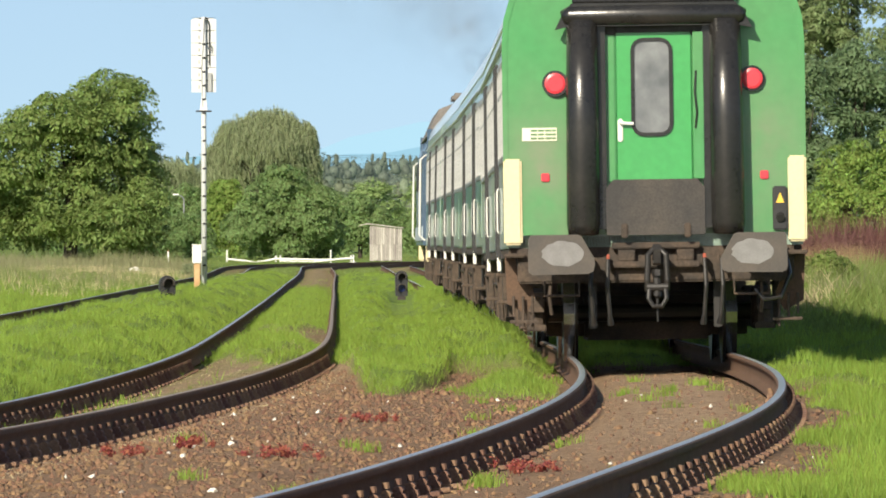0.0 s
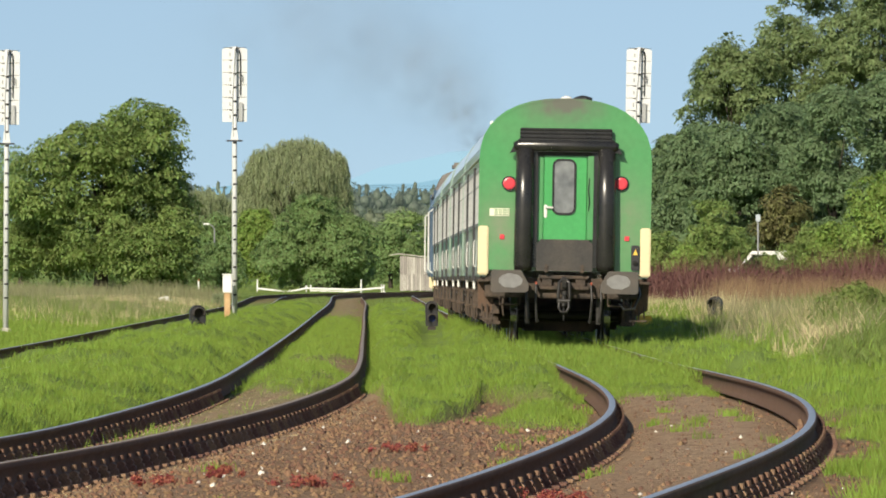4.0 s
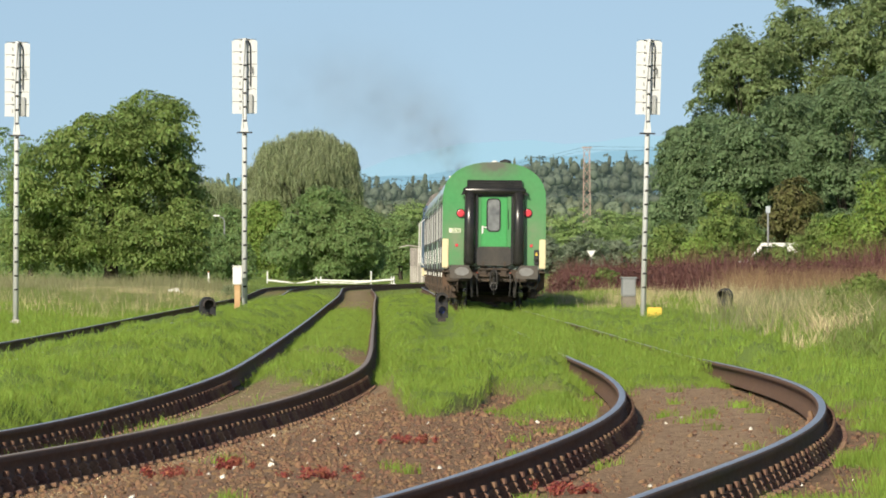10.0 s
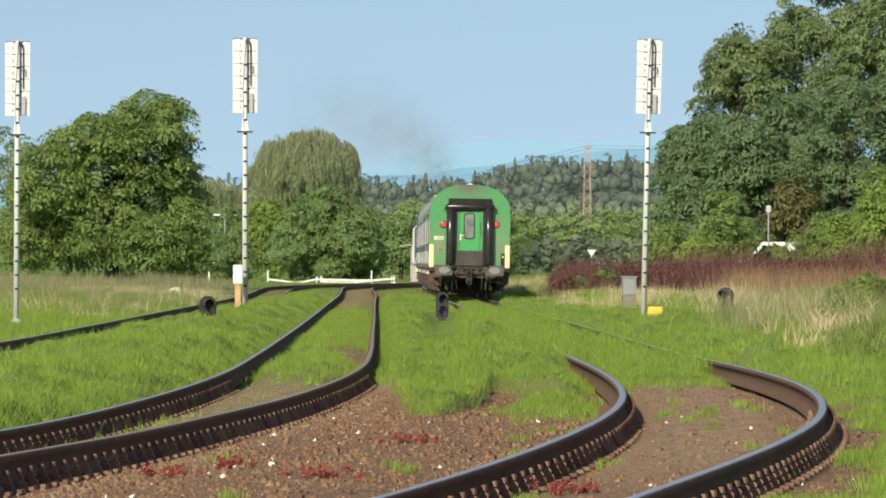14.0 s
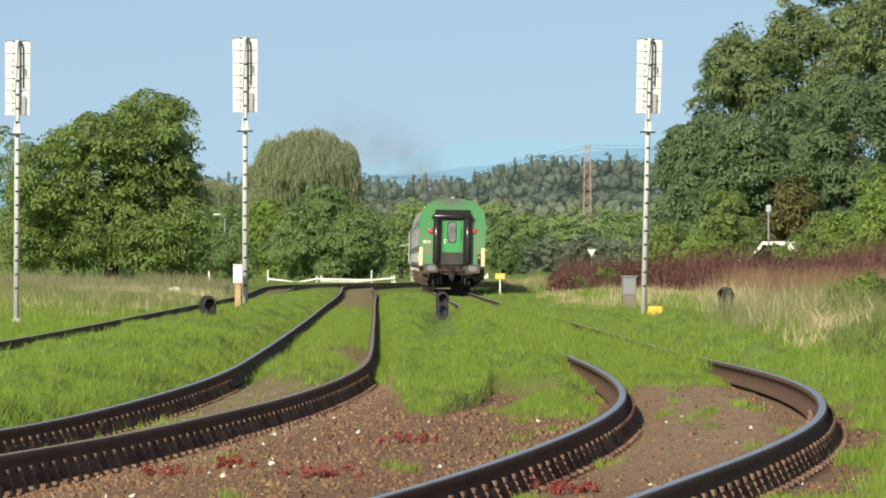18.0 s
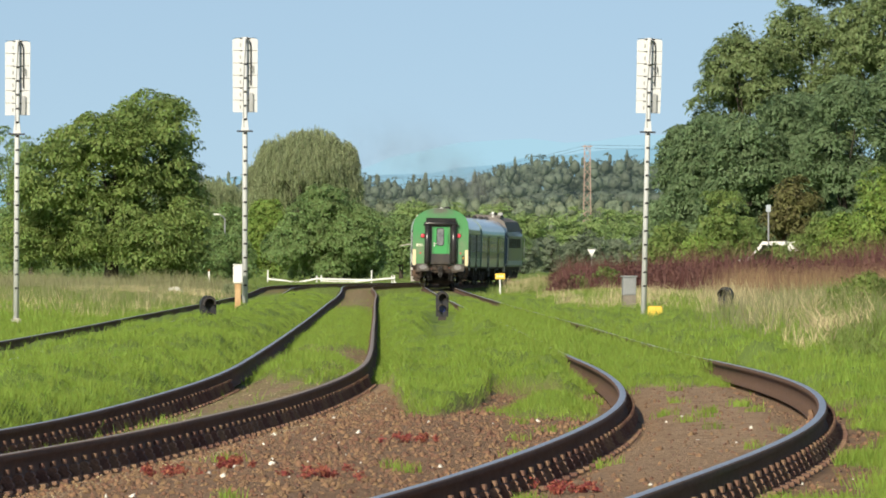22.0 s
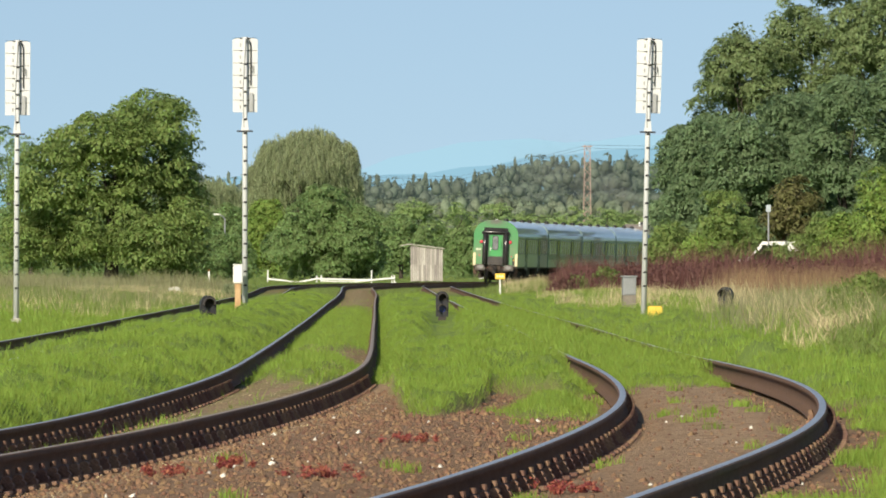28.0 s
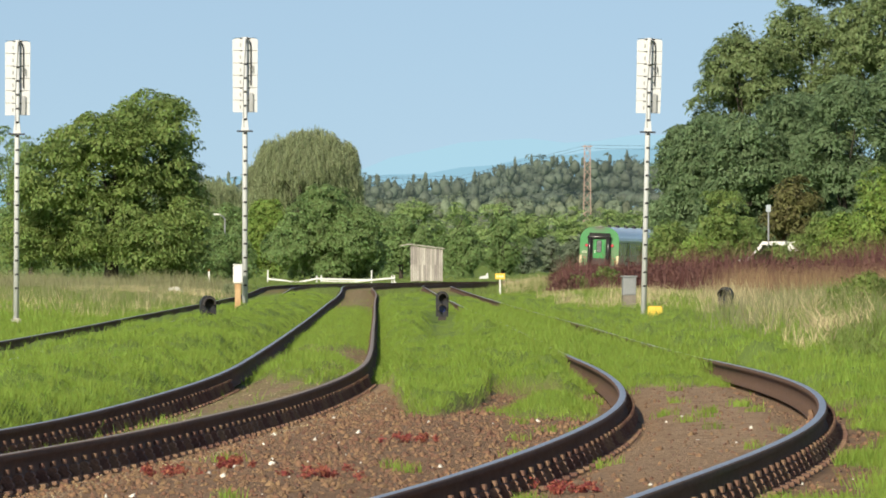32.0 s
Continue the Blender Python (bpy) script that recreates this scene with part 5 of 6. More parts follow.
def tree(name, label, category, x, y, width, height, mat, seed, leaves, leaf, base=0.12, lump=None, count=None, group="", depth=None, taper=0.55,
         low_wide=0.0, shift=0.0, trunk=True, lobes=None, spread=None, up=0.5, sag=0.45, per=64, quads=False):
    """A tapered trunk with limbs, and a crown of leafy sprays over rounded lobes."""
    rng = np.random.default_rng(seed)
    t = thing(name, label, category, group, pose(x, y, float(ground_z(x, y)) - 0.05))
    depth = depth or width * 0.8
    if lobes:
        cs = [(lx, rng.uniform(-0.5, 0.5) * depth * (1 - abs(lx) / width), lz) for lx, lz, rx, rz in lobes]
        rs = [(rx, rx * 1.1, rz) for lx, lz, rx, rz in lobes]
    else:
        cs, rs = crown_lobes(rng, width, depth, height * base, height, count or 30, lump or width * 0.17, taper, low_wide)
    if shift:
        cs = [(cx + shift * cz / height, cy, cz) for cx, cy, cz in cs]
    v, f = sprays(rng, cs, rs, leaves // per, per, spread or leaf * 3.2, leaf, up, sag, quads=quads)
    v[:, 2] = np.maximum(v[:, 2], 0.02)
    if trunk:
        bm = tube([(0, 0, -0.2), (width * 0.01, 0, height * 0.25), (shift * 0.4, 0, height * 0.55)], [width * 0.035, width * 0.028, width * 0.01], 10)
        pick = rng.choice(len(cs), min(14, len(cs)), replace=False)
        for i in pick:
            c = Vector(cs[i])
            z = min(c.z * 0.5, height * 0.45) + 0.1
            add_tube(bm, [(0.3 * shift * z / height, 0, z), (c.x * 0.5, c.y * 0.5, (z + c.z) / 2 + 0.1), tuple(c)], [width * 0.009, width * 0.006, width * 0.002], 6)
        part("trunk", bm, BARK, t)
    share("crown", mesh_np("crown", v, f, [mat]), t)
    return t


def blades(name, label, category, pts, height, width, mat, seed, lean=0.45, spread=0.3, leaf=None):
    """One object of grass blades rooted at pts (n x 2)."""
    rng = np.random.default_rng(seed)
    n = len(pts)
    root = np.stack([pts[:, 0], pts[:, 1], turf_z(pts[:, 0], pts[:, 1]) - 0.02], 1)
    h = height * rng.uniform(1 - spread, 1 + spread, n)
    if leaf:
        # short leaves all the way up a tussock as high as h
        full = h * np.sqrt(rng.uniform(0.0, 1, n))
        h = np.minimum(h, leaf * rng.uniform(0.6, 1.4, n))
        root[:, 2] += np.maximum(full - h, 0)
    a = rng.uniform(0, 2 * math.pi, n)
    side = np.stack([np.cos(a), np.sin(a) * 0.6, 0 * a], 1) * (width * rng.uniform(0.7, 1.4, n))[:, None]
    la = rng.uniform(0, 2 * math.pi, n)
    out = np.stack([np.cos(la), np.sin(la), 0 * la], 1) * (h * lean)[:, None] * rng.uniform(0.3, 1, (n, 1))
    up = np.array([0, 0, 1.0]) * h[:, None]
    mid = root + out * 0.35 + up * 0.62
    tip = root + out * 1.25 + up
    near = (pts[:, 1] < 115) & (leaf is None)
    v = np.stack([root - side, root + side, mid + side * 0.7, mid - side * 0.7, tip], 1)
    i = np.arange(n) * 5
    f = np.concatenate([np.stack([i, i + 1, i + 4], 1)[~near], np.stack([i, i + 1, i + 2], 1)[near], np.stack([i, i + 2, i + 3], 1)[near], np.stack([i + 3, i + 2, i + 4], 1)[near]])
    ob = new(name, mesh_np(name, v.reshape(-1, 3), f, [mat]))
    return tagged(ob, label, category, kind="stuff")


def scatter(seed, n, y0, y1, x_of, near_power=1.0):
    """n points between the distances y0 and y1; x_of gives the left and right limit at y."""
    rng = np.random.default_rng(seed)
    y = y0 * (y1 / y0) ** (rng.uniform(0, 1, n) ** near_power)
    lo, hi = x_of(y)
    return np.stack([lo + (hi - lo) * rng.uniform(0, 1, n), y], 1), rng


def clumpy(p, scale=1.0, seed=0.0):
    """Smooth uneven field between 0 and 1: waves in many directions."""
    rng = np.random.default_rng(int(seed * 10) + 7)
    v = 0
    for k in range(9):
        a, w = rng.uniform(0, 6.28), rng.uniform(1.2, 7.0) * scale
        v = v + np.sin((p[:, 0] * math.cos(a) + p[:, 1] * math.sin(a) * 0.45) * w + rng.uniform(0, 6.28)) / (0.7 + 0.15 * w)
    return np.clip(0.5 + 0.16 * v, 0, 1)


def tufts(seed, n, y0, y1, u0, u1, per, size):
    """Roots of grass gathered in tufts; u is the bearing, across over distance."""
    rng = np.random.default_rng(seed)
    y = rng.uniform(y0, y1, n)
    x = rng.uniform(u0, u1, n) * y
    k = rng.integers(per // 2, per, n)
    c = np.repeat(np.stack([x, y], 1), k, 0)
    return c + rng.normal(size=c.shape) * size * np.array([1.0, 1.6]), rng


def verge_grass():
    # between loop and main line
    p, rng = scatter(1, 270000, 50, 330, lambda y: (loop_x(y) + 0.86, main_x(y) - 0.82), 1.25)
    p = p[rng.uniform(0, 1, len(p)) > soil_mask(p[:, 0], p[:, 1]) * 1.02]
    h = 0.115 * (0.45 + 0.75 * clumpy(p, 0.9)) * (0.3 + 0.7 * sight(p[:, 0], p[:, 1])) * np.interp(p[:, 1], [55, 75, 200, 330], [0.75, 1.05, 1.0, 0.8])
    blades("grass", "lush bright green grass between the tracks", "grass", p, h, 0.0042, GRASS, 2, 0.7, 0.3, 0.09)
    # left of the loop line
    p, rng = scatter(3, 300000, 40, 330, lambda y: (np.maximum(side_x(y) + 0.8, -0.066 * y - 1), loop_x(y) - 0.80), 1.15)
    h = 0.115 * (0.45 + 0.75 * clumpy(p, 0.9, 2)) * np.interp(p[:, 1], [40, 60, 200, 330], [0.85, 1.1, 1.1, 0.8])
    blades("grass", "long bright green grass between loop line and siding", "grass", p, h, 0.0042, GRASS, 4, 0.7, 0.3, 0.09)
    # inside the main line, far part
    p, rng = scatter(5, 85000, 72, 300, lambda y: (main_x(y) - 0.68, main_x(y) + 0.68), 1.3)
    p = p[rng.uniform(0, 1, len(p)) > soil_mask(p[:, 0], p[:, 1])]
    h = 0.12 * (0.4 + 0.9 * clumpy(p, 1.2, 1)) * np.interp(p[:, 1], [75, 95, 300], [0.9, 1.15, 0.75])
    blades("grass", "green grass grown over the sleepers of the main line", "grass", p, h, 0.0042, GRASS, 6, 0.7, 0.3, 0.09)
    # grass that has grown over the rails of the main line
    for seed, side, y0, y1, level, fx in ((61, -1, 92, 200, 0.0, main_x), (62, 1, 85, 235, 0.2, main_x), (63, 1, 62, 300, 0.5, side_x)):
        p, rng = scatter(seed, 26000, y0, y1, lambda y: (fx(y) + side * 0.7535 - 0.26, fx(y) + side * 0.7535 + 0.26))
        p = p[clumpy(p * np.array([0.2, 1.0]), 0.35, seed) >= level]
        h = 0.20 * uneven(p[:, 0], p[:, 1], (0.25, 0.7), 6) + 0.17
        blades("grass", "grass grown over a rail", "grass", p, h, 0.0048, GRASS, seed + 5, 0.6, 0.3, 0.10)
    # stray tufts in the ballast and the sandy bed
    p, rng = tufts(64, 60, 38, 80, -0.03, 0.05, 60, 0.05)
    d = p[:, 0] - main_x(p[:, 1])
    p = p[(p[:, 0] > loop_x(p[:, 1]) + 0.9) & (np.abs(np.abs(d) - 0.75) > 0.1)]
    blades("grass", "stray green tufts in the ballast", "grass", p, 0.08, 0.004, GRASS, 65)
    # inside the loop line, in patches
    p, rng = scatter(7, 80000, 45, 300, lambda y: (loop_x(y) - 0.68, loop_x(y) + 0.68), 1.2)
    keep = rng.uniform(0, 1, len(p)) > soil_mask(p[:, 0], p[:, 1]) * 1.5
    p = p[keep]
    h = 0.14 * (0.5 + 0.7 * clumpy(p, 1.5, 3))
    blades("grass", "patchy green grass between the loop rails", "grass", p, h, 0.0048, GRASS, 8, 0.6, 0.3, 0.10)
    # dry flecks on the bare bed of the loop line and along its rail
    p, rng = scatter(71, 9000, 36, 130, lambda y: (loop_x(y) - 0.68, loop_x(y) + 1.3))
    d = p[:, 0] - loop_x(p[:, 1])
    p = p[(np.abs(np.abs(d) - 0.7535) > 0.06) & (clumpy(p, 1.6, 6) > 0.42) & ((p[:, 1] < 78) | (d < 0.7))]
    blades("dry_grass", "dry grass litter lying on the bed of the loop line", "grass", p, 0.035, 0.0045, STRAW, 72, 1.8)
    # right verge
    p, rng = scatter(9, 250000, 36, 330, lambda y: (main_x(y) + 0.82, np.minimum(main_x(y) + 6 + 0.01 * y, 0.066 * y + 2)), 1.1)
    keep = rng.uniform(0, 1, len(p)) > soil_mask(p[:, 0], p[:, 1])
    p = p[keep]
    off = p[:, 0] - main_x(p[:, 1])
    h = (0.085 + 0.03 * np.clip(off, 0, 4)) * (0.5 + 0.8 * clumpy(p, 0.9, 5))
    blades("grass", "green verge grass beside the main line", "grass", p, h, 0.0046, GRASS, 10, 0.5, 0.3, 0.12)
    # siding and the meadow behind it
    p, rng = scatter(11, 120000, 95, 520, lambda y: (-0.066 * y - 3, side_x(y) - 0.72))
    h = 0.2 * (0.4 + 0.9 * clumpy(p, 0.7, 4)) * np.interp(p[:, 0] - side_x(p[:, 1]), [-6, -1.6, -0.72], [1.2, 0.9, 0.5]) * np.interp(p[:, 1], [270, 330], [1.0, 0.45])
    close = p[:, 1] < 250
    blades("meadow_grass", "soft green meadow grass behind the siding", "grass", p[close], h[close], 0.008, GRASS, 12, 0.8, 0.3, 0.13)
    blades("meadow_grass", "mixed dull green meadow grass along the siding", "grass", p[~close], h[~close], 0.013, GRASS_DULL, 11)
    p, rng = scatter(13, 26000, 320, 425, lambda y: (-0.050 * y, -0.0295 * y))
    p = p[clumpy(p, 0.35, 1.5) > 0.44]
    blades("dry_grass", "pale dry grass lying on the sandy meadow edge", "grass", p, 0.16, 0.016, STRAW, 14, 1.2, 0.6)
    p, rng = scatter(19, 4000, 200, 330, lambda y: (-0.066 * y - 3, side_x(y) - 1.6))
    p = p[clumpy(p, 0.5, 2.5) > 0.6]
    blades("dry_grass", "pale dry grass stems on the meadow", "grass", p, 0.3, 0.009, STRAW, 20, 0.45, 0.6)
    p, rng = scatter(17, 26000, 385, 432, lambda y: (-0.066 * y - 3, -0.026 * y))
    h = 0.62 * (0.3 + 0.9 * clumpy(p, 0.5, 8))
    blades("tall_weeds", "olive weeds and seeding grass on the meadow under the tree", "weeds", p, h, 0.014, OLIVE_DRY, 18, 0.4, 0.5)
    # ragged weeds over the meadow
    for seed, n, y0, y1, h, mat, text in ((361, 150, 205, 330, 0.34, GRASS_DULL, "ragged dull green weeds on the meadow"), (363, 130, 250, 400, 0.42, OLIVE_DRY, "olive-brown seeding weeds on the meadow"), (365, 60, 230, 330, 0.28, STRAW, "scattered straw tufts on the meadow")):
        p, rng = tufts(seed, n, y0, y1, -0.066, -0.026, 70, 0.3)
        p = p[p[:, 0] < side_x(p[:, 1]) - 1.3]
        blades("tall_weeds", text, "weeds", p, h * (0.4 + 0.9 * clumpy(p, 0.9, 3)), 0.009, mat, seed + 1, 0.6, 0.5)
    p, rng = tufts(371, 60, 158, 172.5, -0.064, -0.050, 80, 0.25)
    p = p[p[:, 0] < side_x(p[:, 1]) - 1.0]
    blades("tall_grass", "lush green grass round the foot of the mast", "grass", p, 0.3 * (0.5 + 0.7 * clumpy(p, 0.9, 3)), 0.007, GRASS, 372, 0.6, 0.3, 0.1)
    # far verge beyond the sign
    p, rng = scatter(15, 60000, 300, 700, lambda y: (-0.066 * y - 3, 0.066 * y + 3))
    off = np.minimum.reduce([np.abs(p[:, 0] - f(p[:, 1])) for f in (main_x, loop_x, side_x)])
    p = p[off > 1.0]
    blades("meadow_grass", "far green meadow round the curve of the tracks", "grass", p, 0.15, 0.02, GRASS_DULL, 16)


verge_grass()


SEED = leafy("brown_seed_heads", (0.30, 0.17, 0.11), (0.26, 0.22, 0.10), 0.4, 1.0)


def right_bank():
    # tall dry grass in tufts on the bank
    for i, (n, y0, y1, u0, u1, h, size) in enumerate(((26, 160, 205, 0.0340, 0.0412, 0.52, 0.13), (24, 93, 112, 0.0425, 0.0545, 0.42, 0.09), (36, 110, 152, 0.0415, 0.0535, 0.56, 0.12), (9, 110, 190, 0.053, 0.062, 0.6, 0.12), (20, 178, 240, 0.027, 0.045, 0.48, 0.2), (80, 195, 295, 0.0130, 0.0300, 0.36, 0.2), (8, 92, 115, 0.0415, 0.055, 0.28, 0.06))):
        p, rng = tufts(21 + i * 40, n, y0, y1, u0, u1, 58, size)
        p = p[(p[:, 0] - main_x(p[:, 1])) > 2.2]
        blades("dry_grass", "tall straw-coloured dry grass tufts on the bank" if h > 0.6 else "short pale dry grass beside the line", "grass", p, h * (0.45 + 0.75 * clumpy(p, 2.5, 3)), 0.0048 if y1 < 155 else 0.0072, STRAW, 22 + i, 0.65, 0.6)
    # green and olive grass growing through the straw
    p, rng = tufts(351, 34, 93, 150, 0.040, 0.056, 60, 0.12)
    p = p[(p[:, 0] - main_x(p[:, 1])) > 2.2]
    blades("tall_grass", "green grass growing through the straw tufts", "grass", p, 0.36 * (0.4 + 0.9 * clumpy(p, 2.0, 3)), 0.005, GRASS, 352, 0.5, 0.4)
    p, rng = tufts(353, 24, 100, 160, 0.040, 0.058, 60, 0.12)
    p = p[(p[:, 0] - main_x(p[:, 1])) > 2.2]
    blades("seed_grass", "thin olive seeding grass among the straw tufts", "grass", p, 0.5 * (0.4 + 0.9 * clumpy(p, 2.0, 3)), 0.0042, OLIVE_DRY, 354, 0.5, 0.5)
    # brown seed heads behind the straw
    p, rng = tufts(301, 260, 215, 300, 0.037, 0.062, 40, 0.35)
    blades("seed_grass", "brown flowering grass stems on the bank", "grass", p, 0.95, 0.007, SEED, 302, 0.35, 0.4)
    p, rng = scatter(23, 60000, 90, 300, lambda y: (main_x(y) + 2.6, np.minimum(main_x(y) + 11, 0.066 * y + 3)))
    off, u = p[:, 0] - main_x(p[:, 1]), p[:, 0] / p[:, 1]
    h = np.clip(0.2 + 0.08 * (off - 2.6), 0.2, 0.6) * (0.4 + 1.1 * clumpy(p, 0.8, 2)) * np.interp(u, [0.03, 0.042, 0.054], [0.4, 0.6, 1.0]) * np.interp(p[:, 1], [160, 220], [1.0, 0.8])
    blades("tall_weeds", "tall grey-green weeds and grass on the bank", "weeds", p, h, 0.010, GRASS_DULL, 24, 0.5)
    p, rng = tufts(341, 120, 112, 210, 0.036, 0.062, 60, 0.25)
    blades("seed_grass", "olive seeding grass between the straw tufts", "grass", p, 0.5, 0.006, OLIVE_DRY, 342, 0.5, 0.5)
    # red-brown dock stands: leafy mounds with spikes
    rng = np.random.default_rng(25)
    cs, rs = [], []
    for i in range(520):
        y = rng.uniform(310, 400)
        u = rng.uniform(0.0142, 0.064)
        x = u * y
        if x < main_x(y) + 2.6:
            continue
        top = float(np.interp(u, [0.0138, 0.0165, 0.020, 0.023, 0.03, 0.06], [0.6, 1.0, 1.15, 1.15, 1.25, 1.6])) * rng.uniform(0.7, 1.1)
        r = rng.uniform(0.35, 0.7)
        cs.append((x, y, float(ground_z(x, y)) + top * 0.45))
        rs.append((r, r, top * 0.55))
    v, f = leaf_quads(rng, cs, rs, 75000, 0.13, 0.5)
    tagged(new("red_dock", mesh_np("red_dock", v, f, [HERB_RED])), "dense red-brown dock plants along the cutting", "weeds", kind="stuff")
    p, rng = scatter(25, 26000, 310, 410, lambda y: (np.maximum(0.0142 * y, main_x(y) + 2.6), 0.066 * y + 3))
    h = np.interp(p[:, 0] / p[:, 1], [0.0142, 0.0165, 0.022, 0.035, 0.06], [0.5, 1.1, 1.15, 1.3, 1.7]) * (0.35 + 0.9 * clumpy(p, 0.5, 3))
    blades("dock_stems", "red-brown flowering dock stems", "weeds", p, h, 0.018, HERB_RED, 26, 0.5, 0.5)


right_bank()


def bank_weeds():
    # soft grey-green weeds at the verge's outer edge
    p, rng = tufts(331, 46, 80, 118, 0.050, 0.0605, 90, 0.13)
    blades("tall_weeds", "soft grey-green weeds at the edge of the verge", "weeds", p, 0.26, 0.008, GRASS_DULL, 332, 0.9, 0.4, 0.09)
    p, rng = tufts(333, 30, 110, 150, 0.050, 0.060, 90, 0.2)
    blades("tall_weeds", "leafy grey-green weeds below the straw", "weeds", p, 0.5, 0.010, GRASS_DULL, 334, 0.9, 0.4, 0.12)


    # weeds on the inside of the far curve
    p, rng = tufts(335, 170, 345, 425, 0.0072, 0.0160, 70, 0.35)
    p = p[p[:, 0] > main_x(p[:, 1]) + 2.2]
    blades("tall_weeds", "pale weeds on the inside of the far curve", "weeds", p, 0.36, 0.014, GRASS_DULL, 336, 0.5, 0.5)
    p, rng = tufts(337, 60, 345, 425, 0.0085, 0.0165, 50, 0.3)
    p = p[p[:, 0] > main_x(p[:, 1]) + 2.2]
    blades("dry_grass", "straw-coloured tufts on the inside of the far curve", "grass", p, 0.5, 0.012, STRAW, 338, 0.5, 0.5)


bank_weeds()


def gravel():
    """Broken ballast stones, one object."""
    rng = np.random.default_rng(31)
    n = 14000
    y = 34 * (80 / 34) ** rng.uniform(0, 1, n)
    x = np.where(rng.uniform(0, 1, n) < 0.72, loop_x(y) + 0.85 + (main_x(y) - loop_x(y) - 1.6) * rng.uniform(0, 1, n), main_x(y) + rng.uniform(-0.65, 1.35, n))
    m = soil_mask(x, y)
    inside = np.abs(x - main_x(y)) < 0.95
    keep = rng.uniform(0, 1, n) < m * np.where(inside, 0.5, 1.0)
    x, y, inside = x[keep], y[keep], inside[keep]
    n = len(x)
    r = np.where(inside, rng.uniform(0.004, 0.019, n), rng.uniform(0.004, 0.024, n)) * rng.uniform(0.6, 1.4, n)
    # the largest near stones are pieces of their own
    near = np.where((y < 50) & ~inside)[0]
    single = near[np.argsort(-r[near])[:280]]
    picked = [(float(x[i]), float(y[i]), float(r[i])) for i in single]
    rest = np.ones(n, bool)
    rest[single] = False
    x, y, r = x[rest], y[rest], r[rest]
    n = len(x)
    unit = np.array([[1, 0, 0], [-1, 0, 0], [0, 1, 0], [0, -1, 0], [0, 0, 1], [0, 0, -1]], float)
    faces = np.array([[0, 2, 4], [2, 1, 4], [1, 3, 4], [3, 0, 4], [2, 0, 5], [1, 2, 5], [3, 1, 5], [0, 3, 5]])
    a = rng.uniform(0, 6.28, n)
    rot = np.zeros((n, 3, 3))
    rot[:, 0, 0], rot[:, 0, 1], rot[:, 1, 0], rot[:, 1, 1], rot[:, 2, 2] = np.cos(a), -np.sin(a), np.sin(a), np.cos(a), 1
    sc = r[:, None, None] * rng.uniform(0.65, 1.4, (n, 1, 3))
    jit = unit[None] + rng.normal(size=(n, 6, 3)) * 0.28
    v = np.einsum("nij,nkj->nki", rot, jit * sc) + np.stack([x, y, ground_z(x, y) + r * 0.02], 1)[:, None]
    f = faces[None] + (np.arange(n) * 6)[:, None, None]
    pale = rng.uniform(0, 1, n) < 0.012
    idx = np.repeat(pale.astype(int), 8)
    ob = new("ballast", mesh_np("ballast", v.reshape(-1, 3), f.reshape(-1, 3), [STONE, WHITE_STONE], index=idx))
    tagged(ob, "rusty brown broken ballast stones with a few pale ones", "ballast", kind="stuff")
    shapes = []
    for k in range(9):
        bm = bmesh.new()
        bmesh.ops.create_icosphere(bm, subdivisions=1, radius=1.0)
        for v in bm.verts:
            v.co *= 1 + 0.55 * noise.noise(v.co * 1.1 + Vector((k * 3.7, 0, 0)))
            v.co.z *= 0.7
        shapes.append(mesh_bm("stone", bm, WHITE_STONE if k == 8 else STONE))
    rnd = random.Random(12)
    for i, (sx, sy, sr) in enumerate(picked):
        m = pose(sx, sy, float(ground_z(sx, sy)) + sr * 0.1, rnd.uniform(-25, 25), rnd.uniform(-25, 25), rnd.uniform(0, 360))
        share("stone", shapes[8 if i % 35 == 0 else i % 8], ob, m @ Matrix.Diagonal((sr * rnd.uniform(0.8, 1.3), sr * rnd.uniform(0.8, 1.2), sr * rnd.uniform(0.7, 1.1), 1)))


gravel()


def sorrel(x, y, w, h, seed):
    rng = np.random.default_rng(seed)
    t = thing("red_sorrel", "low tuft of dark red sorrel in the ballast", "weed", "sorrel tufts in the ballast", pose(x, y, float(ground_z(x, y))))
    cs = [(rng.normal() * w * 0.3, rng.normal() * w * 0.5, h * rng.uniform(0.1, 0.6)) for _ in range(14)]
    v, f = leaf_quads(rng, cs, [(w * 0.12, w * 0.12, h * 0.35)] * 14, 800, 0.02, 0.4)
    share("leaves", mesh_np("leaves", v, f, [SORREL]), t)


for i, (sx, sy, sw) in enumerate(((-0.21, 55.5, 0.30), (-1.67, 46.5, 0.28), (-1.35, 48.2, 0.2), (-0.72, 45.6, 0.34), (0.68, 41.5, 0.30))):
    sorrel(sx, sy, sw * 1.15, 0.10, 40 + i)

